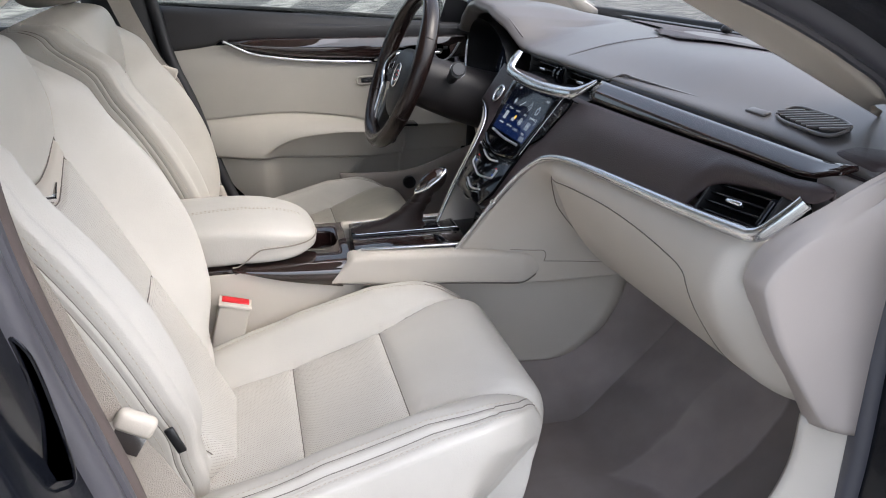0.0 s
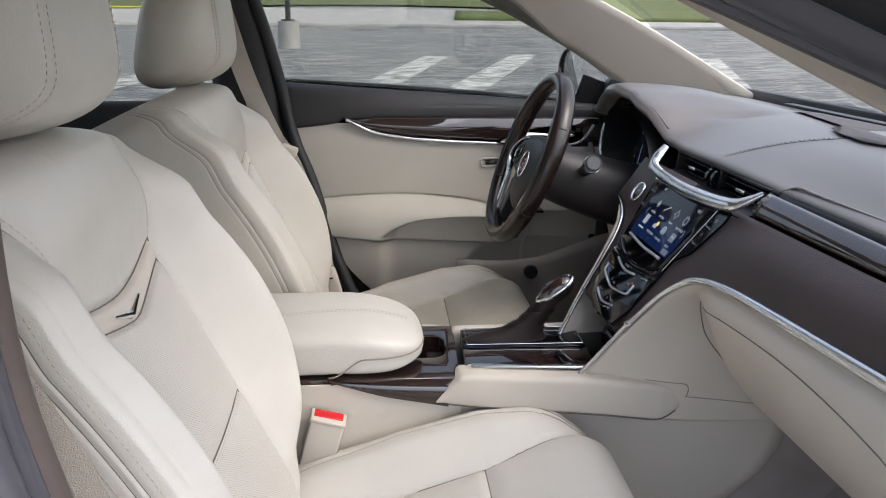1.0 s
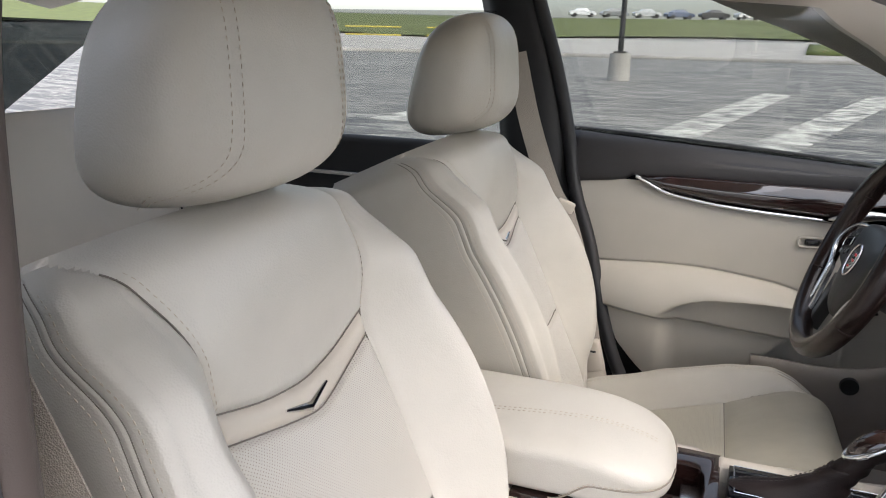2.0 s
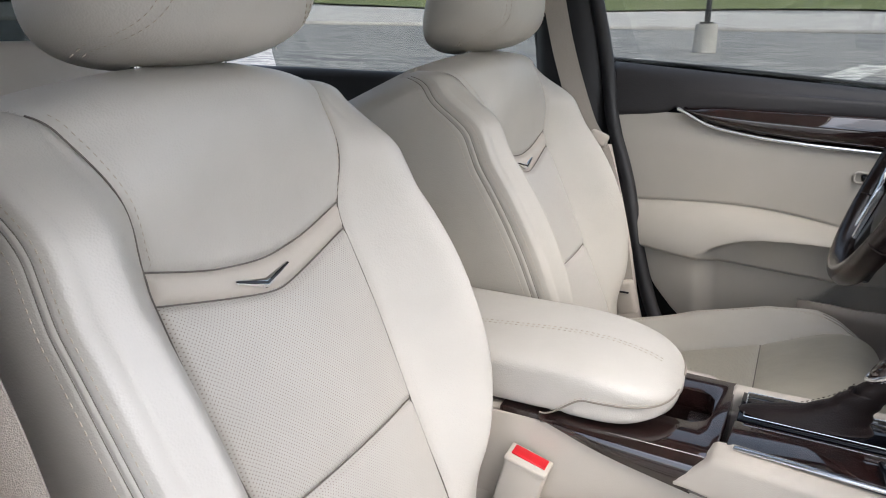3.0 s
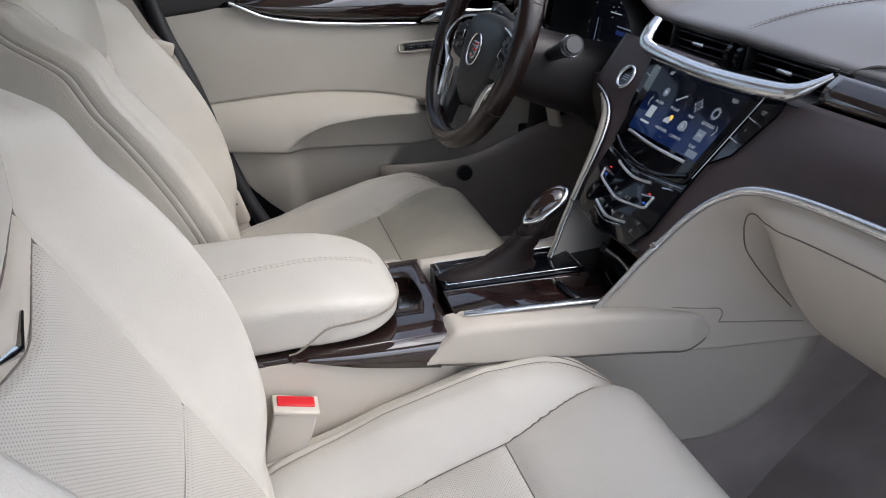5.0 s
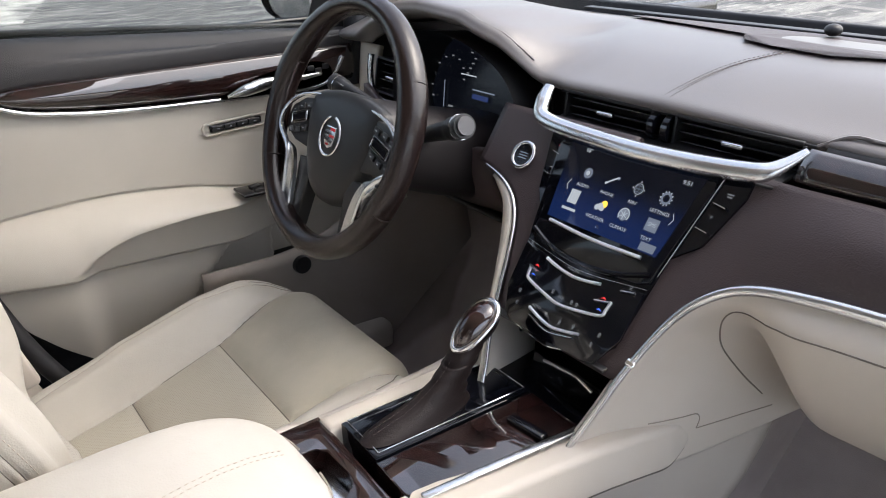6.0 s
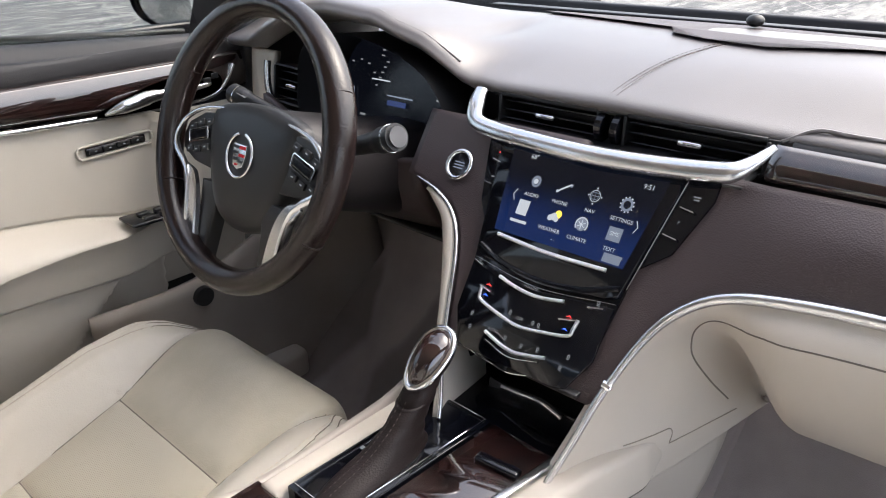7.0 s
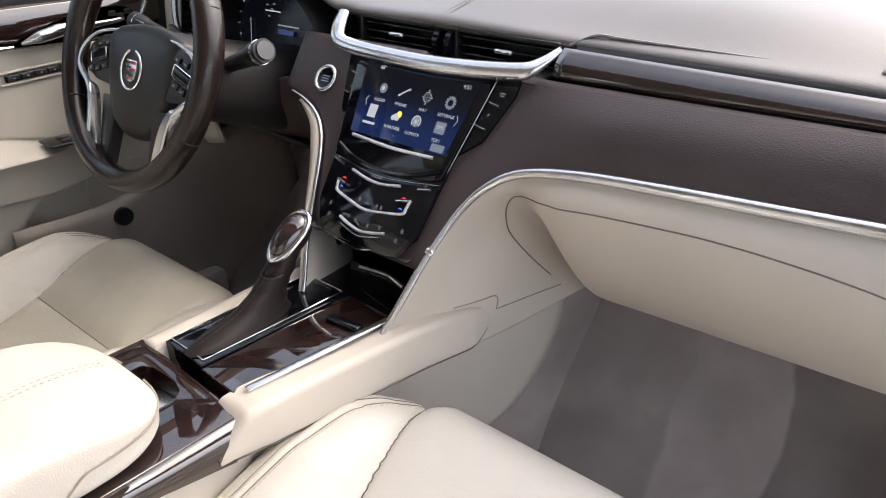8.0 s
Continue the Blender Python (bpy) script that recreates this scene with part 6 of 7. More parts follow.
# ---- steering wheel ----
wheel = thing("steering_wheel", "dark leather steering wheel with satin spokes and round emblem", "steering wheel")
WC = Vector((0.503, 0.356, 0.963))
WU = Vector((0.361, 0, 0.933))
WN = Vector((-0.933, 0, 0.361))
WM = Matrix(((0, WU.x, WN.x, WC.x), (-1, WU.y, WN.y, WC.y), (0, WU.z, WN.z, WC.z), (0, 0, 0, 1)))


def on_wheel(a, b, c=0.0):
    """a to the driver's right, b up the rim plane, c towards the driver."""
    return np.array(WM @ Vector((a, b, c)))


R = 0.171
ang = np.linspace(0, 2 * np.pi, 120, endpoint=False)
rim = np.array([on_wheel(R * math.sin(a), R * math.cos(a) * 0.985, 0.0) for a in ang])
fat = 1.0 + 0.12 * np.exp(-((np.abs(np.abs(np.degrees(ang) - 180) - 115) / 22) ** 2)) - 0.04 * np.cos(ang)
v, f = sweep(rim, [(0.0160 * math.cos(t), 0.0185 * math.sin(t)) for t in np.linspace(0, 2 * math.pi, 18, endpoint=False)], up=tuple(WN), closed=True, scale=fat)
link("rim", mesh_of(v, f), wheel_leather, wheel, "worn dark leather rim")
for deg in (62, 118, 242, 298):
    a = radians(deg)
    c = on_wheel(R * math.sin(a), R * math.cos(a) * 0.985)
    rad = np.array([on_wheel(math.sin(a), math.cos(a)) - np.array(WC)])[0]
    loop = [c + 0.0172 * (math.cos(t) * rad + math.sin(t) * np.array(WN)) for t in np.linspace(0, 2 * math.pi, 24, endpoint=False)]
    tube("rim_seam", loop, 0.0010, boot_leather, wheel, closed=True, raw=True, sides=5, up=tuple(np.cross(rad, np.array(WN))))


WM = WM @ Matrix.Translation((0, 0, -0.022))


def wheel_shape(name, pts, c0, c1, material, parent, label="", r=0.003, dome=0.0):
    bm = bmesh.new()
    face = bm.faces.new([bm.verts.new((a, b, c0)) for a, b in pts])
    ex = bmesh.ops.extrude_face_region(bm, geom=[face])
    top = [q for q in ex["geom"] if isinstance(q, bmesh.types.BMVert)]
    bmesh.ops.translate(bm, vec=(0, 0, c1 - c0), verts=top)
    bmesh.ops.recalc_face_normals(bm, faces=bm.faces[:])
    if r:
        edges = [e for e in bm.edges if all(abs(w.co.z - c1) < 1e-6 for w in e.verts)]
        bmesh.ops.bevel(bm, geom=edges, offset=r, segments=3, profile=0.5, affect="EDGES")
    bmesh.ops.transform(bm, matrix=WM, verts=bm.verts)
    me = bpy.data.meshes.new(name)
    bm.to_mesh(me)
    bm.free()
    return link(name, autosmooth(me, 40), material, parent, label)


shield = spline([(-0.060, 0.052), (-0.030, 0.060), (0.0, 0.062), (0.030, 0.060), (0.060, 0.052), (0.069, 0.040), (0.067, 0.010), (0.056, -0.030), (0.040, -0.062), (0.018, -0.076), (0.0, -0.079), (-0.018, -0.076), (-0.040, -0.062), (-0.056, -0.030), (-0.067, 0.010), (-0.069, 0.040)], 64, True)
# domed airbag cover in rings
rows = []
for k, c in ((1.0, -0.006), (1.0, 0.006), (0.97, 0.015), (0.90, 0.021), (0.75, 0.026), (0.5, 0.029), (0.25, 0.030), (0.02, 0.0303)):
    rows.append([on_wheel(-0.002 + a * k * 1.36, -0.020 + b * k * 1.14, c * 0.8 - 0.002) for a, b in shield])
v, f = sheet(np.array(rows), close_v=True)
f = list(f) + [tuple(7 * 64 + i for i in range(64))]
link("airbag_cover", mesh_of(v, f), pad_skin, wheel, "matt black domed cover")
for s in (-1, 1):
    # upper spoke with its keys in a bright surround
    wheel_shape("spoke", [(s * 0.060, 0.030), (s * 0.112, 0.024), (s * 0.144, 0.008), (s * 0.154, -0.012), (s * 0.148, -0.030), (s * 0.118, -0.042), (s * 0.070, -0.046)], -0.004, 0.013, pad_skin, wheel, "matt black key panel", 0.003)
    edge = spline([on_wheel(s * x, y, c) for x, y, c in ((0.066, 0.036, 0.013), (0.090, 0.033, 0.015), (0.118, 0.026, 0.017), (0.143, 0.010, 0.020), (0.154, -0.012, 0.023), (0.149, -0.031, 0.023), (0.124, -0.048, 0.023), (0.110, -0.064, 0.024), (0.102, -0.095, 0.024), (0.096, -0.150, 0.022))], 70)
    v, f = sweep(edge, [(-0.004, -0.003), (0.004, -0.003), (0.004, 0.001), (0.0015, 0.003), (-0.0015, 0.003), (-0.004, 0.001)], up=tuple(WN), scale=np.interp(np.arange(70), [0, 12, 30, 42, 52, 69], [0.4, 0.6, 0.95, 1.15, 0.8, 0.8]))
    link("spoke_trim", autosmooth(mesh_of(v, f), 50), satin, wheel, "satin metal spoke edge")
    web = spline([on_wheel(s * x, y, c) for x, y, c in ((0.124, -0.050, 0.020), (0.104, -0.066, 0.021), (0.092, -0.095, 0.021), (0.083, -0.152, 0.019))], 26)
    v, f = sweep(web, [(-0.011, -0.005), (0.011, -0.005), (0.011, 0.001), (0.009, 0.003), (-0.009, 0.003), (-0.011, 0.001)], up=tuple(WN), scale=np.interp(np.arange(26), [0, 6, 25], [0.45, 1.0, 0.95]))
    link("lower_trim", autosmooth(mesh_of(v, f), 40), satin, wheel, "satin metal lower spoke")
    wheel_shape("lower_spoke", [(s * 0.045, -0.060), (s * 0.090, -0.060), (s * 0.084, -0.100), (s * 0.076, -0.150), (s * 0.058, -0.158), (s * 0.052, -0.100)], -0.006, 0.014, pad_skin, wheel, r=0.003)
    # rocker in a chrome frame, small keys above and below
    turn = -s * 16
    part("rocker", box(0.040, 0.013, 0.006, 0.002, 2, WM @ pose(s * 0.110, -0.006, 0.0155, 0, 0, turn)), piano, wheel)
    co, si = math.cos(radians(turn)), math.sin(radians(turn))
    corners = [(x * 0.0215, y * 0.0082) for x, y in ((-1, -0.8), (-0.9, -1), (0.9, -1), (1, -0.8), (1, 0.8), (0.9, 1), (-0.9, 1), (-1, 0.8))]
    tube("key_frame", [on_wheel(s * 0.110 + x * co - y * si, -0.006 + x * si + y * co, 0.0175) for x, y in corners], 0.0012, chrome, wheel, closed=True, raw=True, sides=6, up=tuple(WN))
    for x, y in ((0.092, 0.014), (0.112, 0.010), (0.130, 0.002), (0.094, -0.020), (0.112, -0.026), (0.130, -0.028)):
        part("key", box(0.014, 0.009, 0.004, 0.0015, 2, WM @ pose(s * x, y, 0.0145, 0, 0, turn)), black_plastic, wheel)
        part("key_mark", box(0.004, 0.0012, 0.0004, 0, 1, WM @ pose(s * x, y, 0.0168, 0, 0, turn)), dim_glow, wheel)
# emblem: wreath ring and a plain shield in bands of colour
emb = [on_wheel(-0.004 + 0.026 * math.sin(t), -0.015 + 0.027 * math.cos(t), 0.0235) for t in np.radians(np.linspace(14, 346, 50))]
tube("emblem_ring", emb, 0.0022, chrome, wheel, raw=True, label="chrome wreath-shaped ring")
sh = [(a - 0.004, b - 0.018) for a, b in ((-0.013, 0.017), (0.013, 0.017), (0.0135, 0.004), (0.010, -0.010), (0.0, -0.014), (-0.010, -0.010), (-0.0135, 0.004))]
wheel_shape("emblem_shield", sh, 0.018, 0.0245, satin, wheel, "small shield in plain colour bands", 0.0006)
for (a, b, w, h, m) in ((0.0062, 0.0130, 0.0105, 0.0040, red_plastic), (0.0062, 0.0035, 0.0105, 0.0036, red_plastic), (-0.0062, 0.0130, 0.0105, 0.0034, black_plastic), (-0.0062, 0.0065, 0.0105, 0.0028, pad_skin), (-0.0050, -0.0015, 0.0085, 0.0034, black_plastic), (0.0048, -0.0040, 0.0080, 0.0030, black_plastic), (-0.0030, -0.0085, 0.0050, 0.0024, red_plastic)):
    part("emblem_band", box(w, h, 0.001, 0, 1, WM @ pose(a - 0.004, b - 0.018, 0.0250)), m, wheel)

# ---- steering column and stalks ----
column = thing("steering_column", "dark brown steering column shroud with black stalks", "steering column")
path = spline([(0.525, 0.356, 0.955), (0.56, 0.356, 0.945), (0.62, 0.358, 0.925), (0.70, 0.360, 0.90), (0.78, 0.362, 0.88)], 24)
v, f = sweep(path, [(0.075 * math.copysign(abs(math.cos(t)) ** 0.7, math.cos(t)), 0.058 * math.copysign(abs(math.sin(t)) ** 0.7, math.sin(t)) - 0.012) for t in np.linspace(0, 2 * math.pi, 28, endpoint=False)], scale=np.interp(np.arange(24), [0, 3, 12, 23], [0.75, 0.95, 1.08, 1.2]))
link("shroud", autosmooth(mesh_of(v, f), 50), mat("column_plastic", (0.017, 0.0135, 0.0135), 0.5, grain=0.2, grain_size=900), column)


def stalk(p0, p1, r):
    p = spline([p0, tuple((np.array(p0) * 0.4 + np.array(p1) * 0.6)), p1], 16)
    n = np.array(p1, float) - np.array(p0, float)
    s = thing_part("stalk", column)
    v, f = sweep(p, ring(r, 16), scale=np.interp(np.arange(16), [0, 3, 9, 10, 15], [0.75, 0.8, 0.95, 1.1, 1.12]))
    link("arm", autosmooth(mesh_of(v, f), 40), black_plastic, s)
    tip = np.array(p1) + n / np.linalg.norm(n) * 0.001
    v, f = sweep(np.array([tip, tip + n / np.linalg.norm(n) * 0.003]), ring(r * 0.85, 20))
    link("cap", autosmooth(mesh_of(v, f), 40), mat("grey_cap", (0.09, 0.09, 0.095), 0.5), s)
    c = np.array(p1) - n / np.linalg.norm(n) * 0.012
    v, f = sweep(np.array([c, c + n / np.linalg.norm(n) * 0.0012]), ring(r * 1.16, 20))
    link("ring", autosmooth(mesh_of(v, f), 40), chrome, s)
    for k in range(4):
        q = np.array(p1) - n / np.linalg.norm(n) * (0.022 + 0.005 * k) + np.array((-0.010, 0, 0.0095))
        part("marking", box(0.002, 0.004, 0.0016, 0, 1, pose(*q)), dim_glow, s)


stalk((0.605, 0.290, 0.945), (0.592, 0.180, 0.983), 0.0145)
stalk((0.610, 0.425, 0.962), (0.598, 0.520, 0.985), 0.0130)

# ---- instrument cluster ----
cluster = thing("instrument_cluster", "dark instrument display under a stitched cowl, dimly lit", "instrument cluster")
dark_display = glow("dark_display", (0.0004, 0.0005, 0.0009), 1.0)
outline = spline([(0.515, 0.935), (0.512, 0.985), (0.498, 1.022), (0.46, 1.046), (0.40, 1.052), (0.32, 1.040), (0.255, 1.012), (0.225, 0.965), (0.245, 0.925), (0.32, 0.900), (0.42, 0.910), (0.485, 0.912)], 60, True)
cx_ = lambda z: 0.792 + 0.30 * (z - 0.95)  # noqa: E731
bm = bmesh.new()
bm.faces.new([bm.verts.new((cx_(z), y, z)) for y, z in outline])
bmesh.ops.solidify(bm, geom=bm.faces[:], thickness=0.004)
part("display", bm, dark_display, cluster, "dark glossy instrument display")
rows = [[(cx_(z) + 0.002, y, z) for y, z in outline], [(0.745, 0.39 + (y - 0.39) * 1.04, 0.965 + (z - 0.965) * 1.08) for y, z in outline], [(0.712, 0.39 + (y - 0.39) * 1.07, 0.970 + (z - 0.970) * 1.14) for y, z in outline]]
P = np.array(rows)
v, f = sheet(P, close_v=True, flip=True)
link("hood", autosmooth(mesh_of(v, f), 50), black_plastic, cluster)
tube("lens_edge", [(cx_(z) - 0.004, y, z) for y, z in outline[22:44]], 0.0010, satin, cluster, raw=True, sides=6)
tube("lens_edge", [(cx_(z) - 0.004, y, z) for y, z in outline[46:60]], 0.0010, satin, cluster, raw=True, sides=6)


def dial_mark(y, z, w, h, material, rot=0.0):
    bm = box(0.0006, w, h, 0, 1, pose(cx_(z) - 0.004, y, z, rot, 17, 0))
    part("mark", bm, material, cluster)


for k in range(9):
    a = radians(-40 + 26 * k)
    dial_mark(0.475 + 0.042 * math.cos(a), 0.965 + 0.042 * math.sin(a), 0.005, 0.002, dim_glow)
for k in range(7):
    dial_mark(0.428 - 0.004 * k * (k < 4), 0.985 + 0.008 * k, 0.006, 0.002, dim_glow)
dial_mark(0.425, 0.982, 0.040, 0.0020, icon_glow)
dial_mark(0.478, 0.943, 0.0018, 0.050, icon_soft, -14)
dial_mark(0.380, 0.962, 0.055, 0.0022, icon_soft)
dial_mark(0.385, 0.952, 0.040, 0.008, glow("menu_band", (0.02, 0.05, 0.25), 0.08))
for y, z in ((0.300, 0.992), (0.300, 0.980), (0.300, 0.968), (0.455, 0.928), (0.405, 0.925), (0.29, 0.935)):
    dial_mark(y, z, 0.012, 0.003, dim_glow)
dial_mark(0.283, 0.975, 0.004, 0.005, red_glow)
c = bpy.data.curves.new("digit", "FONT")
c.body, c.size, c.align_x, c.align_y, c.extrude = "0", 0.016, "CENTER", "CENTER", 0.0001
tmp = bpy.data.objects.new("tmp", c)
me = bpy.data.meshes.new_from_object(tmp)
bpy.data.objects.remove(tmp)
bpy.data.curves.remove(c)
me.transform(Matrix(((0, 0.287, -0.958, cx_(0.945) - 0.004), (-1, 0, 0, 0.292), (0, 0.958, 0.287, 0.945), (0, 0, 0, 1))))
link("digit", me, icon_soft, cluster)
cowl = np.array([(float(np.interp(y, [0.18, 0.30, 0.43, 0.6], [0.742, 0.705, 0.700, 0.72])) + 0.012, y, float(np.interp(y, [0.20, 0.26, 0.33, 0.43, 0.52, 0.60], [1.024, 1.066, 1.092, 1.100, 1.090, 1.060])) + 0.007) for y in np.linspace(0.215, 0.60, 60)])
tube("cowl_seam", cowl, 0.0018, dash_skin, dash, raw=True, sides=6)

# ---- driver's side of the dashboard ----
rows = [[(0.700, 0.60, 0.955), (0.690, 0.50, 0.925), (0.685, 0.36, 0.905), (0.682, 0.24, 0.920)], [(0.705, 0.61, 0.900), (0.690, 0.50, 0.870), (0.680, 0.36, 0.850), (0.690, 0.235, 0.870)], [(0.740, 0.62, 0.820), (0.735, 0.50, 0.800), (0.735, 0.36, 0.795), (0.745, 0.23, 0.800)], [(0.84, 0.62, 0.79), (0.84, 0.5, 0.78), (0.84, 0.36, 0.78), (0.84, 0.22, 0.78)]]
solid("knee_panel", patch(rows, 26, 26), 0.01, brown_skin, dash, "dark brown knee panel below the column", flip=True)
rows = [[(0.775, 0.66, 1.005), (0.780, 0.72, 1.005), (0.820, 0.800, 1.002)], [(0.765, 0.665, 0.950), (0.770, 0.72, 0.945), (0.810, 0.798, 0.935)], [(0.760, 0.665, 0.880), (0.765, 0.72, 0.870), (0.805, 0.795, 0.855)], [(0.775, 0.66, 0.800), (0.780, 0.71, 0.790), (0.81, 0.770, 0.770)], [(0.80, 0.64, 0.70), (0.80, 0.69, 0.69), (0.82, 0.745, 0.68)]]
solid("driver_end", patch(rows, 20, 26), 0.01, leather_trim, dash, "cream end panel by the driver's door", flip=False)
unit2, block = vent("driver_vent", "black slatted side vent", (0.762, 0.600, 0.955), (0.02, -1, -0.05), (0.20, 0.05, 0.97), 0.092, 0.056, 4)
ventloop = [(0.758, 0.662, 0.992), (0.752, 0.660, 0.965), (0.748, 0.652, 0.935), (0.744, 0.630, 0.920), (0.742, 0.590, 0.916), (0.738, 0.54, 0.912), (0.730, 0.500, 0.912)]
tube("vent_trim", ventloop, 0.006, satin, dash, n=30, label="satin metal vent edge")
# footwell lining
# added dark sheet that blocks windscreen light from the driver's footwell
rows = [[(0.715, 0.085, 0.800), (0.72, 0.30, 0.800), (0.725, 0.55, 0.805), (0.74, 0.74, 0.80)], [(0.86, 0.085, 0.775), (0.86, 0.30, 0.775), (0.86, 0.55, 0.775), (0.86, 0.74, 0.775)], [(1.13, 0.085, 0.74), (1.13, 0.30, 0.74), (1.13, 0.55, 0.74), (1.13, 0.74, 0.74)]]
solid("under_cover", patch(rows, 20, 12), 0.006, charcoal, dash, "dark cover added under the dashboard to keep light out of the footwell", flip=True)
tagged(put_box("cowl_side", (0.34, 0.05, 0.50), (0.97, 0.815, 0.84), charcoal, None, 0.01), "dark cowl side behind the driver's door hinge", "body panel", kind="structure")
rows = [[(0.772, -0.705, 0.690), (0.770, -0.703, 0.613), (0.735, -0.700, 0.530), (0.650, -0.698, 0.440), (0.56, -0.695, 0.385)], [(0.84, -0.735, 0.680), (0.835, -0.735, 0.600), (0.80, -0.735, 0.510), (0.72, -0.735, 0.43), (0.60, -0.735, 0.39)], [(0.90, -0.745, 0.670), (0.89, -0.745, 0.590), (0.86, -0.745, 0.49), (0.78, -0.745, 0.41), (0.66, -0.745, 0.37)]]
tagged(solid("kick_trim", patch(rows, 26, 14), 0.008, leather_trim, None, flip=False), "cream kick trim curving down to the door sill", "kick trim", kind="structure")
rows = [[(0.40, 0.735, 0.62), (0.60, 0.735, 0.62), (0.78, 0.735, 0.68), (0.98, 0.70, 0.74)], [(0.40, 0.735, 0.45), (0.60, 0.735, 0.45), (0.80, 0.725, 0.48), (1.0, 0.68, 0.58)], [(0.40, 0.72, 0.33), (0.60, 0.72, 0.33), (0.80, 0.70, 0.34), (1.0, 0.66, 0.45)]]
# beige darkened so that the colour carries the footwell's shade
tagged(solid("kick_panel", patch(rows, 20, 14), 0.01, mat("shaded_kick_plastic", (0.27, 0.238, 0.212), 0.55, grain=0.15, grain_size=1100), None, flip=False), "beige plastic kick panel in the driver's footwell, darkened for shade", "kick panel", kind="structure")
tagged(put_box("bulkhead", (0.02, 1.50, 0.5), (1.16, 0, 0.82), charcoal, None, 0.004), "dark bulkhead behind the dashboard", "bulkhead", kind="structure")

# ---- driver's door ----
door = thing("driver_door", "closed driver's door with cream panel and dark wood trim", "car door")


def chrome_z(x):
    return smooth_curve(x, [0.05, 0.118, 0.17, 0.25, 0.36, 0.48, 0.60, 0.70, 0.78], [1.000, 0.984, 0.958, 0.941, 0.930, 0.924, 0.919, 0.918, 0.918])


def rear_x(z):
    return float(np.interp(z, [0.45, 0.55, 0.60, 0.69, 0.773, 0.87, 0.964, 1.08], [0.26, 0.150, 0.105, 0.068, 0.046, 0.0, -0.036, -0.044]))


zz = np.unique(np.concatenate([np.linspace(0.42, 0.655, 24), np.linspace(0.655, 0.81, 120), np.linspace(0.81, 0.975, 24)]))
rows = []
for z in zz:
    x0 = rear_x(z)
    xs_ = np.linspace(x0, 0.80, 110)
    arm_top = smooth_curve(xs_, [-0.05, 0.077, 0.195, 0.283, 0.37, 0.457, 0.507, 0.60, 0.80], [0.768, 0.778, 0.785, 0.785, 0.777, 0.763, 0.750, 0.742, 0.740])
    low_line = 0.684 - 0.055 * (xs_ - 0.064)
    fold = np.maximum(low_line, smooth_curve(xs_, [-0.05, 0.18, 0.205, 0.235, 0.277, 0.355, 0.507, 0.60, 0.80], [0.690, 0.684, 0.693, 0.712, 0.729, 0.739, 0.741, 0.742, 0.742]))
    t = np.clip((arm_top - z) / (arm_top - fold), 0, 1)
    pad = 0.080 * (1 - (1 - t) ** 1.9) ** 0.75 * (0.55 + 0.45 * step(xs_, 0.0, 0.20)) * (1 - 0.55 * step(xs_, 0.47, 0.60))
    u = np.clip((fold - z) / np.maximum(fold - low_line, 0.006), 0, 1)
    under = pad - 0.016 * step(fold - z, 0.0, 0.004) * step(xs_, 0.19, 0.24) - 0.012 * u * step(xs_, 0.19, 0.24)
    out = np.where(z > fold, pad, under)
    out = out - 0.014 * step(low_line - z, 0.0, 0.004) - 0.03 * step(0.64 - z, 0, 0.2)
    out = out - 0.004 * np.exp(-(((z - arm_top - 0.002) / 0.003) ** 2)) - 0.005 * np.exp(-(((z - low_line) / 0.0028) ** 2))
    pocket_edge = np.interp(z, [0.42, 0.585, 0.655, 0.660], [0.30, 0.408, 0.473, 0.9])
    out = out - 0.045 * step(xs_, pocket_edge, pocket_edge + 0.012)
    y = 0.795 - out + 0.01 * step(z, 0.90, 0.98)
    rows.append(np.stack([xs_, y, np.full(110, z)], -1))
P = np.array(rows)
zmid = (P[:-1, :-1, 2] + P[1:, 1:, 2]) / 2
xmid = (P[:-1, :-1, 0] + P[1:, 1:, 0]) / 2
keep = zmid < np.minimum(chrome_z(xmid), 0.975)
cut_regions(P, np.where(keep, 1, 0), {1: ("inner_panel", door_skin, "cream padded inner panel")}, door, flip=False)
# dark upper rail
rows = []
for x in np.linspace(-0.042, 0.86, 50):
    zl = 0.962 if x < 0.10 else float(chrome_z(x)) + 0.002
    zs = 1.076 - 0.05 * (x + 0.04) / 0.74
    zl = max(zl, np.interp(x, [-0.04, 0.05, 0.13, 0.2, 0.8], [0.962, 0.972, 0.985, 0.990, 0.990]))
    rows.append(spline([(x, 0.806, zl - 0.004), (x, 0.800, zl + 0.004), (x, 0.802, zl + 0.03), (x, 0.815, zs - 0.022), (x, 0.832, zs - 0.004), (x, 0.850, zs), (x, 0.862, zs - 0.012)], 22))
solid("upper_rail", np.array(rows), 0.008, rail_skin, door, "dark soft-touch upper rail", flip=False)
# wood inlay and its bright line
rows = []
for x in np.linspace(0.125, 0.79, 50):
    zl, zu = float(chrome_z(x)) + 0.004, float(np.interp(x, [0.12, 0.2, 0.8], [0.987, 0.992, 0.992]))
    rows.append(spline([(x, 0.800, zl), (x, 0.786, zl + 0.2 * (zu - zl)), (x, 0.784, zl + 0.6 * (zu - zl)), (x, 0.796, zu)], 12))
solid("wood_inlay", np.array(rows), 0.006, wood, door, "glossy dark wood inlay", flip=False)
xs_ = np.linspace(0.112, 0.70, 60)
line = np.array([(x, 0.790, float(chrome_z(x))) for x in xs_])
tail = spline([line[-1], (0.728, 0.788, 0.926), (0.748, 0.785, 0.945), (0.764, 0.782, 0.972)], 16)
tube("bright_line", np.vstack([line, tail[1:]]), 0.0045, satin, door, raw=True, sides=8, label="thin satin metal line")
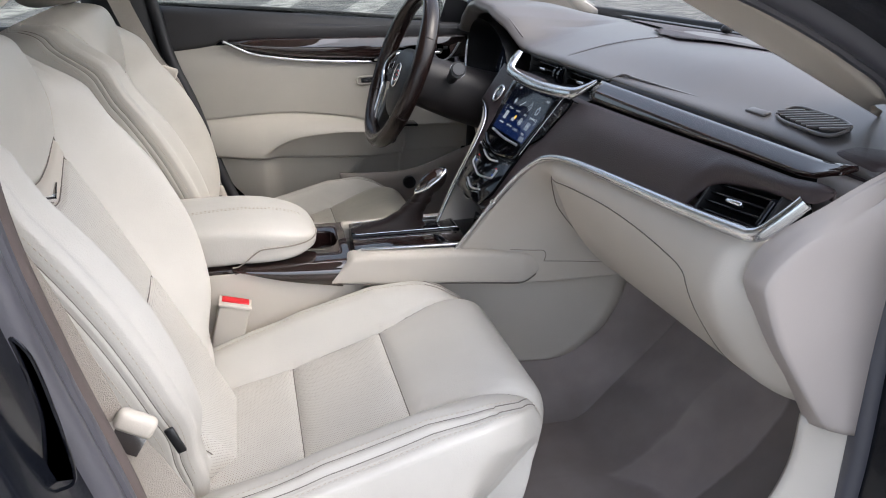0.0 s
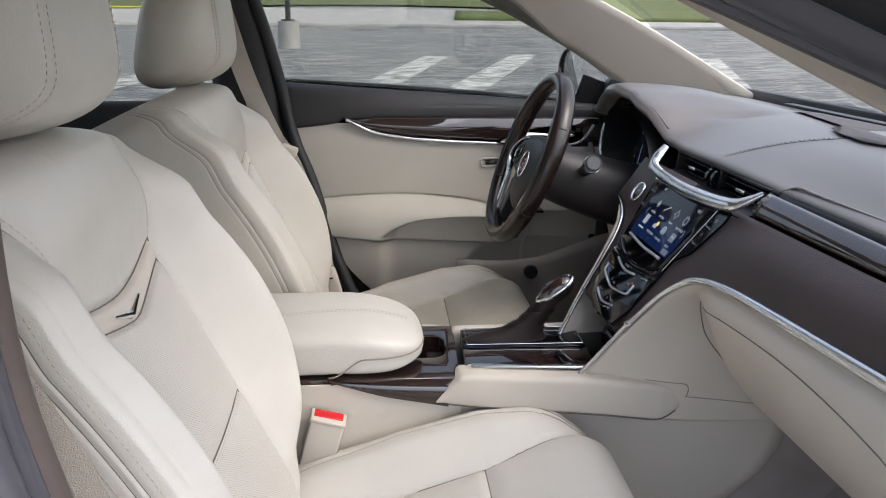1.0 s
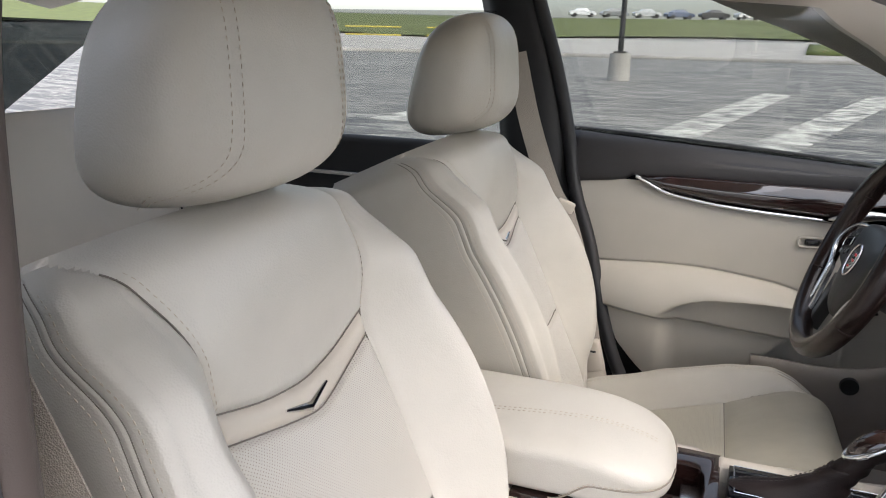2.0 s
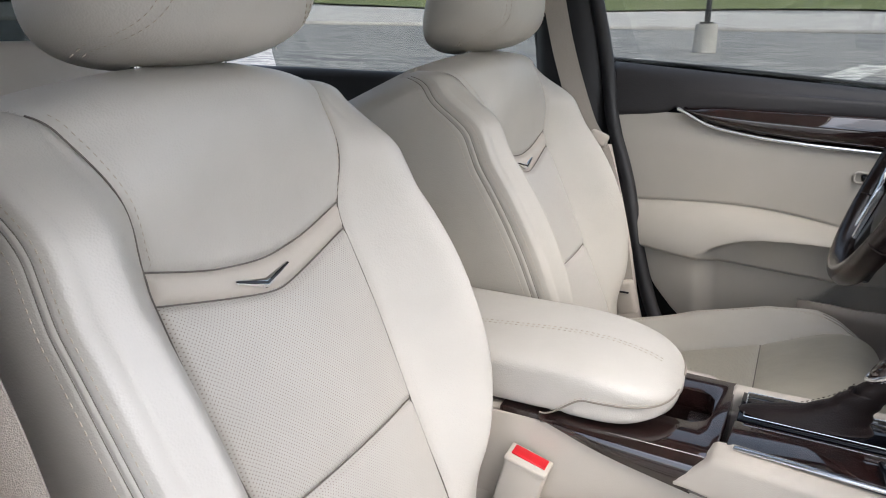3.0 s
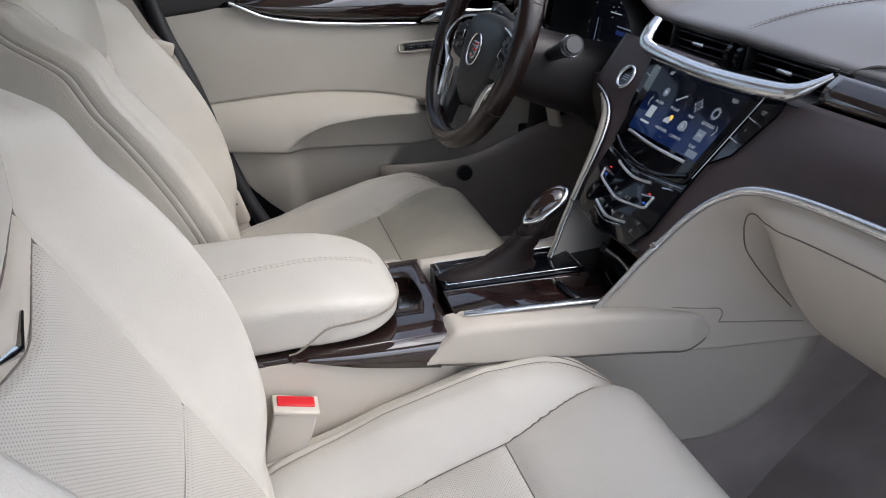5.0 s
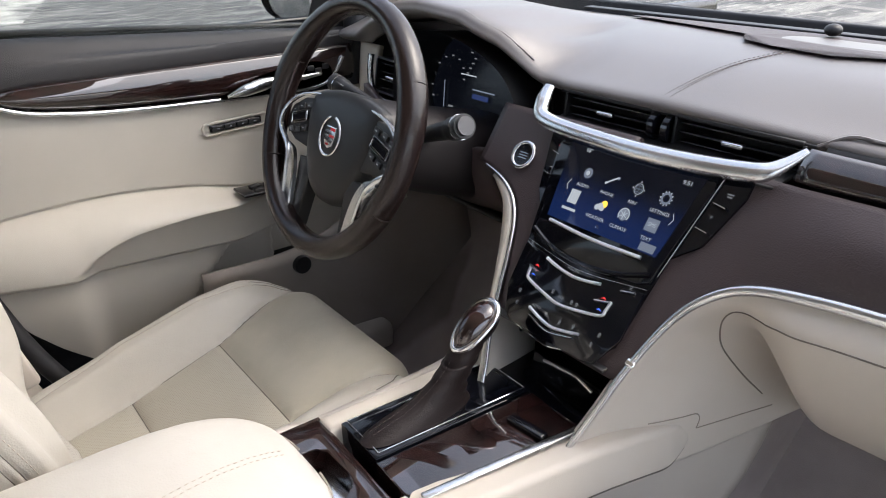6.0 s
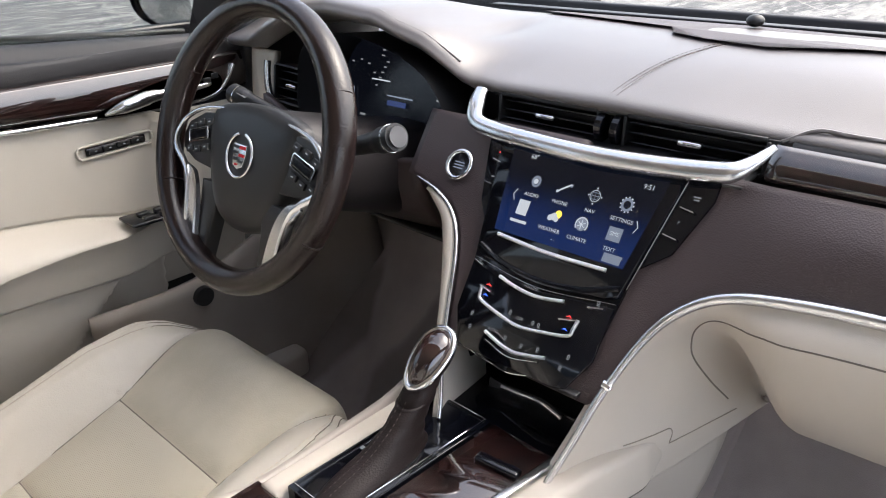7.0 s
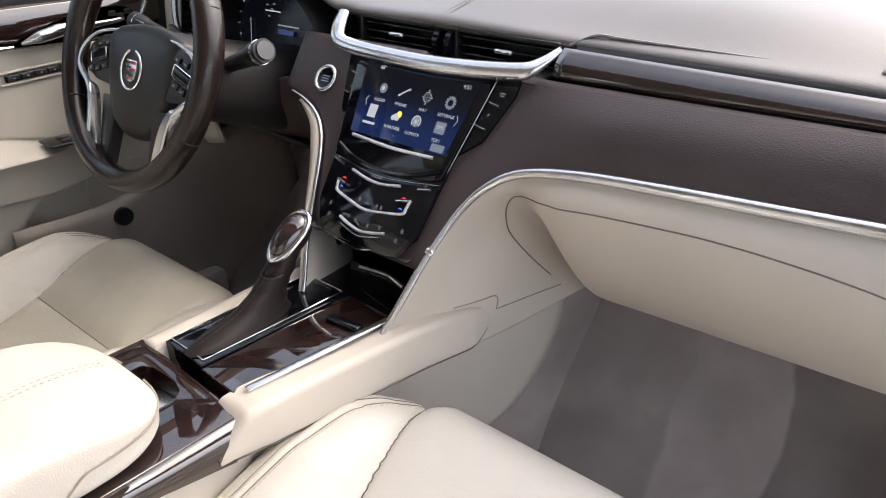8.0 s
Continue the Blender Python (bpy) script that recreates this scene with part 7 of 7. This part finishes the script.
# handle in its dark bowl
bowl = spline([(0.505, 0.926), (0.56, 0.950), (0.63, 0.966), (0.70, 0.970), (0.735, 0.955), (0.72, 0.930), (0.62, 0.922)], 40, True)
bm = bmesh.new()
bm.faces.new([bm.verts.new((x, 0.781, z)) for x, z in bowl])
bmesh.ops.solidify(bm, geom=bm.faces[:], thickness=0.003)
part("handle_bowl", bm, piano, door, "black handle recess")
v, f = sweep(spline([(0.515, 0.774, 0.930), (0.56, 0.768, 0.940), (0.60, 0.770, 0.945), (0.66, 0.772, 0.944), (0.71, 0.774, 0.946)], 30), ring(0.008, 14, 0.0105), scale=np.interp(np.arange(30), [0, 5, 12, 20, 29], [0.25, 1.0, 1.15, 0.6, 0.35]))
link("handle", mesh_of(v, f), satin, door, "satin metal door handle")
for k in range(3):
    put_box("lock_key", (0.014, 0.003, 0.010), (0.690 + 0.016 * k, 0.778, 0.958 - 0.006 * (k % 2)), black_plastic, door, 0.001)
# seat memory keys: middle of the bar and its run along the door
MEM = (0.530, 0.8735, 0.9995, 0.033)
loop = [(MEM[0] + x * 0.064 * MEM[2] - y * 0.0105 * MEM[3], MEM[1] + x * 0.064 * MEM[3] + y * 0.0105 * MEM[2]) for x, y in ((-1, -0.5), (-0.93, -1), (0.93, -1), (1, -0.5), (1, 0.5), (0.93, 1), (-0.93, 1), (-1, 0.5))]
tube("memory_frame", [(x, 0.792, z) for x, z in loop], 0.0026, door_skin, door, closed=True, raw=True, sides=8, up=(0, 1, 0))
put_box("memory_bar", (0.102, 0.006, 0.0125), (MEM[0], 0.7925, MEM[1]), piano, door, 0.002, 2, (0, -math.degrees(math.atan2(MEM[3], MEM[2])), 0), "gloss black bar of seat memory keys")
for k in range(4):
    put_box("memory_key", (0.022, 0.004, 0.009), (MEM[0] + (k - 1.5) * 0.024 * MEM[2], 0.7895, MEM[1] + (k - 1.5) * 0.024 * MEM[3]), black_plastic, door, 0.0012, 2, (0, -math.degrees(math.atan2(MEM[3], MEM[2])), 0))
    put_box("key_mark", (0.004, 0.0004, 0.0016), (MEM[0] + (k - 1.5) * 0.024 * MEM[2], 0.7873, MEM[1] + (k - 1.5) * 0.024 * MEM[3]), dim_glow, door, 0)
# window switches on the armrest
put_box("switch_plate", (0.13, 0.055, 0.006), (0.560, 0.735, 0.757), piano, door, 0.002, rot=(0, 2, 0))
for k in range(4):
    put_box("window_switch", (0.020, 0.012, 0.008), (0.530 + 0.03 * (k // 2), 0.722 + 0.022 * (k % 2), 0.762), black_plastic, door, 0.002)
tube("lock_pin", [(0.084, 0.842, 1.060), (0.084, 0.842, 1.078)], 0.0045, chrome, door, n=4)
bm = bmesh.new()
bmesh.ops.create_cone(bm, cap_ends=True, segments=24, radius1=0.020, radius2=0.018, depth=0.012, matrix=pose(0.600, 0.722, 0.584, 90, 0, 0))
part("kick_knob", bm, black_plastic, door)
# glass and outer frame
P = np.array([[(-0.05 + 0.80 * u, 0.855 - 0.11 * w, 1.06 - 0.05 * u + 0.33 * w) for u in np.linspace(0, 1, 8)] for w in np.linspace(0, 1, 8)])
P[..., 0] += -0.10 * np.linspace(0, 1, 8)[:, None] * (1 - np.linspace(0, 1, 8)[None]) - 0.12 * np.linspace(0, 1, 8)[:, None] * np.linspace(0, 1, 8)[None]
v, f = sheet(P)
gl = with_skirt(link("window_pane", mesh_of(v, f), window_glass, door, "clear side window"), 0.004)
tube("seal", [(-0.05, 0.862, 1.078), (0.30, 0.862, 1.058), (0.72, 0.860, 1.026)], 0.008, black_plastic, door, n=12)
put_box("outer_skin", (0.95, 0.02, 0.72), (0.38, 0.905, 0.68), black_paint, door, 0.008)

# ---- far pillars and rear of the cabin ----
rows = [[(-0.045, 0.815, 0.40), (-0.04, 0.815, 0.70), (-0.045, 0.820, 1.00), (-0.075, 0.800, 1.20), (-0.125, 0.745, 1.40)], [(-0.075, 0.775, 0.40), (-0.085, 0.775, 0.70), (-0.09, 0.785, 1.00), (-0.115, 0.770, 1.20), (-0.16, 0.72, 1.40)], [(-0.17, 0.775, 0.40), (-0.18, 0.775, 0.70), (-0.18, 0.785, 1.00), (-0.195, 0.770, 1.20), (-0.23, 0.72, 1.40)], [(-0.22, 0.83, 0.40), (-0.22, 0.83, 0.70), (-0.22, 0.83, 1.00), (-0.24, 0.81, 1.20), (-0.27, 0.76, 1.40)]]
tagged(solid("pillar_centre_far", patch(rows, 24, 24), 0.01, charcoal, None, flip=False), "charcoal trim on the centre pillar", "pillar trim", kind="structure")
tube_seal = tube("door_seal_far", [(0.20, 0.70, 0.40), (0.110, 0.73, 0.55), (0.055, 0.76, 0.70), (0.02, 0.785, 0.82), (-0.025, 0.80, 0.94), (-0.050, 0.81, 1.06), (-0.085, 0.785, 1.22), (-0.13, 0.74, 1.38)], 0.016, charcoal, None, n=60, sides=10)
tagged(tube_seal, "black rubber seal round the driver's door", "door seal", kind="structure")
rows = [[(0.19, 0.68, 0.33), (0.10, 0.72, 0.5), (0.045, 0.745, 0.70), (-0.02, 0.775, 0.90)], [(0.10, 0.68, 0.33), (0.02, 0.71, 0.5), (-0.04, 0.735, 0.70), (-0.08, 0.765, 0.90)], [(-0.2, 0.70, 0.33), (-0.2, 0.72, 0.5), (-0.2, 0.74, 0.70), (-0.2, 0.77, 0.90)]]
tagged(solid("pillar_foot", patch(rows, 16, 16), 0.01, leather_trim, None, flip=False), "cream trim at the foot of the centre pillar", "pillar trim", kind="structure")
rear_door = thing("rear_door", "dark rear door and window behind the driver's seat", "car door")
put_box("panel", (1.10, 0.05, 0.66), (-0.79, 0.83, 0.70), charcoal, rear_door, 0.02)
put_box("trim_line", (0.60, 0.01, 0.012), (-0.62, 0.800, 0.93), satin, rear_door, 0.003)
P = np.array([[(-1.0 + 0.78 * u, 0.845 - 0.11 * w, 1.03 + 0.31 * w) for u in np.linspace(0, 1, 6)] for w in np.linspace(0, 1, 6)])
v, f = sheet(P)
gl = with_skirt(link("window_pane", mesh_of(v, f), window_glass, rear_door, "rear side window"), 0.004)
rear = thing("rear_seat", "dark shaded rear bench behind the front seats", "car seat")
put_box("backrest", (0.16, 1.30, 0.62), (-1.05, 0.03, 0.80), leather_trim, rear, 0.05, 4, (0, -18, 0))
put_box("cushion", (0.50, 1.30, 0.18), (-0.78, 0.03, 0.50), leather_trim, rear, 0.05, 4, (0, -4, 0))
for s in (-1, 1):
    put_box("sill_trim", (0.66, 0.07, 0.06), (0.45, s * 0.705, 0.375), beige_plastic, None, 0.012)
for ob in [o for o in bpy.data.objects if o.name.startswith("sill_trim")]:
    tagged(ob, "beige plastic scuff plate along the door sill", "sill trim", kind="structure")

# ---- belts and buckles ----
def strap(name, pts, w, normal, material, parent, thick=0.0014):
    p = spline(pts, 50)
    v, f = sweep(p, [(-w / 2, -thick / 2), (w / 2, -thick / 2), (w / 2, thick / 2), (-w / 2, thick / 2)], up=normal)
    return link(name, autosmooth(mesh_of(v, f), 40), material, parent)


belt = thing("seat_belt", "beige woven seat belt hanging beside the passenger seat", "seat belt", group="seat belts")
strap("webbing", [(-0.190, -0.655, 1.25), (-0.118, -0.648, 1.08), (-0.075, -0.645, 0.985), (-0.048, -0.643, 0.920), (-0.022, -0.642, 0.838), (-0.002, -0.642, 0.768)], 0.047, (0.25, -1, 0.1), webbing, belt)
strap("lower_webbing", [(0.006, -0.641, 0.748), (0.030, -0.641, 0.700), (0.060, -0.644, 0.63), (0.110, -0.65, 0.45)], 0.047, (0.1, -1, 0.1), webbing, belt)
put_box("tongue", (0.040, 0.016, 0.024), (0.030, -0.648, 0.770), leather_trim, belt, 0.007, 3, (0, 32, 0))
put_box("tongue_plate", (0.032, 0.004, 0.026), (0.019, -0.648, 0.750), satin, belt, 0.001, 2, (0, 32, 0))
for k in range(9):
    put_box("seam_stitch", (0.003, 0.0012, 0.007), (-0.006 + 0.0052 * k, -0.6455, 0.7285 + 0.0030 * k), thread, belt, 0.0004, 1, (0, 32, 0))
belt2 = thing("seat_belt", "beige woven seat belt hanging beside the driver's seat", "seat belt", group="seat belts")
strap("webbing", [(-0.165, 0.715, 1.25), (-0.12, 0.70, 1.10), (-0.06, 0.675, 0.96), (-0.02, 0.662, 0.90), (0.02, 0.66, 0.78), (0.055, 0.658, 0.62)], 0.047, (0.4, -1, 0), webbing, belt2)
put_box("tongue", (0.040, 0.016, 0.026), (-0.020, 0.655, 0.930), leather_trim, belt2, 0.006, 3, (0, 20, 0))
put_box("anchor_cover", (0.045, 0.025, 0.075), (0.066, 0.655, 0.590), leather_trim, belt2, 0.008, 3, (0, -15, 0))
put_box("anchor_slot", (0.020, 0.004, 0.004), (0.064, 0.641, 0.605), black_plastic, belt2, 0.001)

buckle = thing("belt_buckle", "cream belt buckle with a red release button", "belt buckle")
BM = pose(0.100, -0.096, 0.592, 7, 15, 0)


def buckle_block(name, x, y, z, sx, sy, sz, material, r, label=""):
    bm = box(sx, sy, sz, r, 3, BM @ pose(x, y, z))
    me = bpy.data.meshes.new(name)
    bm.to_mesh(me)
    bm.free()
    return link(name, autosmooth(me, 50), material, buckle, label)


buckle_block("body", 0, 0, -0.012, 0.054, 0.027, 0.11, leather_trim, 0.004)
buckle_block("rim", 0, 0, 0.044, 0.057, 0.031, 0.007, leather_trim, 0.0025)
buckle_block("button", 0.0, 0.003, 0.0472, 0.046, 0.017, 0.005, red_plastic, 0.0015, "bright red release button")
buckle_block("foot", -0.008, 0.0, -0.085, 0.075, 0.022, 0.035, beige_plastic, 0.008)

# door striker on the near pillar
striker = thing("door_striker", "bright steel striker on the black door jamb", "door striker")
put_box("plate", (0.004, 0.030, 0.050), (0.020, -0.845, 0.800), chrome, striker, 0.001)
tube("loop", [(0.020, -0.835, 0.800), (0.050, -0.835, 0.800), (0.050, -0.860, 0.800), (0.020, -0.860, 0.800)], 0.005, chrome, striker, n=24)

# ---- outside mirror and wipers ----
mirror = thing("door_mirror", "black door mirror outside the driver's window", "door mirror", (0.835, 1.00, 1.092))
mirror.rotation_euler = (0, 0, radians(30))
P = []
for t in np.linspace(0, 1, 14):
    k = math.sqrt(max(0.0, 1 - (2 * t - 1) ** 6))
    P.append([(0.06 - 0.12 * t, 0.110 * k0 * math.copysign(abs(math.cos(a)) ** 0.7, math.cos(a)), 0.078 * k0 * math.copysign(abs(math.sin(a)) ** 0.7, math.sin(a))) for a in np.linspace(0, 2 * math.pi, 32, endpoint=False) for k0 in [math.sqrt(max(0.0, 1 - (1 - t) ** 3)) if t < 0.75 else 1.0]])
v, f = sheet(np.array(P), close_v=True)
link("housing", autosmooth(mesh_of(v, f), 50), black_paint, mirror, "gloss black housing")
gp = [(-0.055, 0.092 * math.copysign(abs(math.cos(a)) ** 0.6, math.cos(a)), 0.072 * math.copysign(abs(math.sin(a)) ** 0.6, math.sin(a))) for a in np.linspace(0, 2 * math.pi, 32, endpoint=False)]
bm = bmesh.new()
bm.faces.new([bm.verts.new(q) for q in gp])
bmesh.ops.solidify(bm, geom=bm.faces[:], thickness=0.003)
part("mirror_glass", bm, mirror_glass, mirror, "mirror glass")
link("foot", autosmooth(mesh_of(*sweep(spline([(0.02, -0.09, -0.03), (0.03, -0.14, -0.05), (0.04, -0.19, -0.07)], 8), ring(0.022, 10))), 50), black_paint, mirror)
bm = bmesh.new()
tri_ = [(0.72, 0.845, 1.02), (0.90, 0.845, 1.00), (0.88, 0.83, 1.05), (0.74, 0.83, 1.10)]
bm.faces.new([bm.verts.new(q) for q in tri_])
bmesh.ops.solidify(bm, geom=bm.faces[:], thickness=0.01)
part("sail_panel", bm, charcoal, door)

for k, (x0, y0, x1, y1) in enumerate(((1.20, 0.05, 1.14, -0.45), (1.22, 0.62, 1.17, 0.12))):
    w = thing("windscreen_wiper", "black windscreen wiper lying across the cowl", "wiper", group="windscreen wipers")
    tube("arm", [(x0, y0, 1.045), ((x0 + x1) / 2, (y0 + y1) / 2, 1.062), (x1, y1, 1.058)], 0.006, black_plastic, w, n=16)
    tube("blade", [(x1 + 0.01, y1 - 0.12, 1.052), (x1 + 0.015, y1 + 0.05, 1.056), (x1 + 0.05, y1 + 0.40, 1.050)], 0.004, black_plastic, w, n=16)
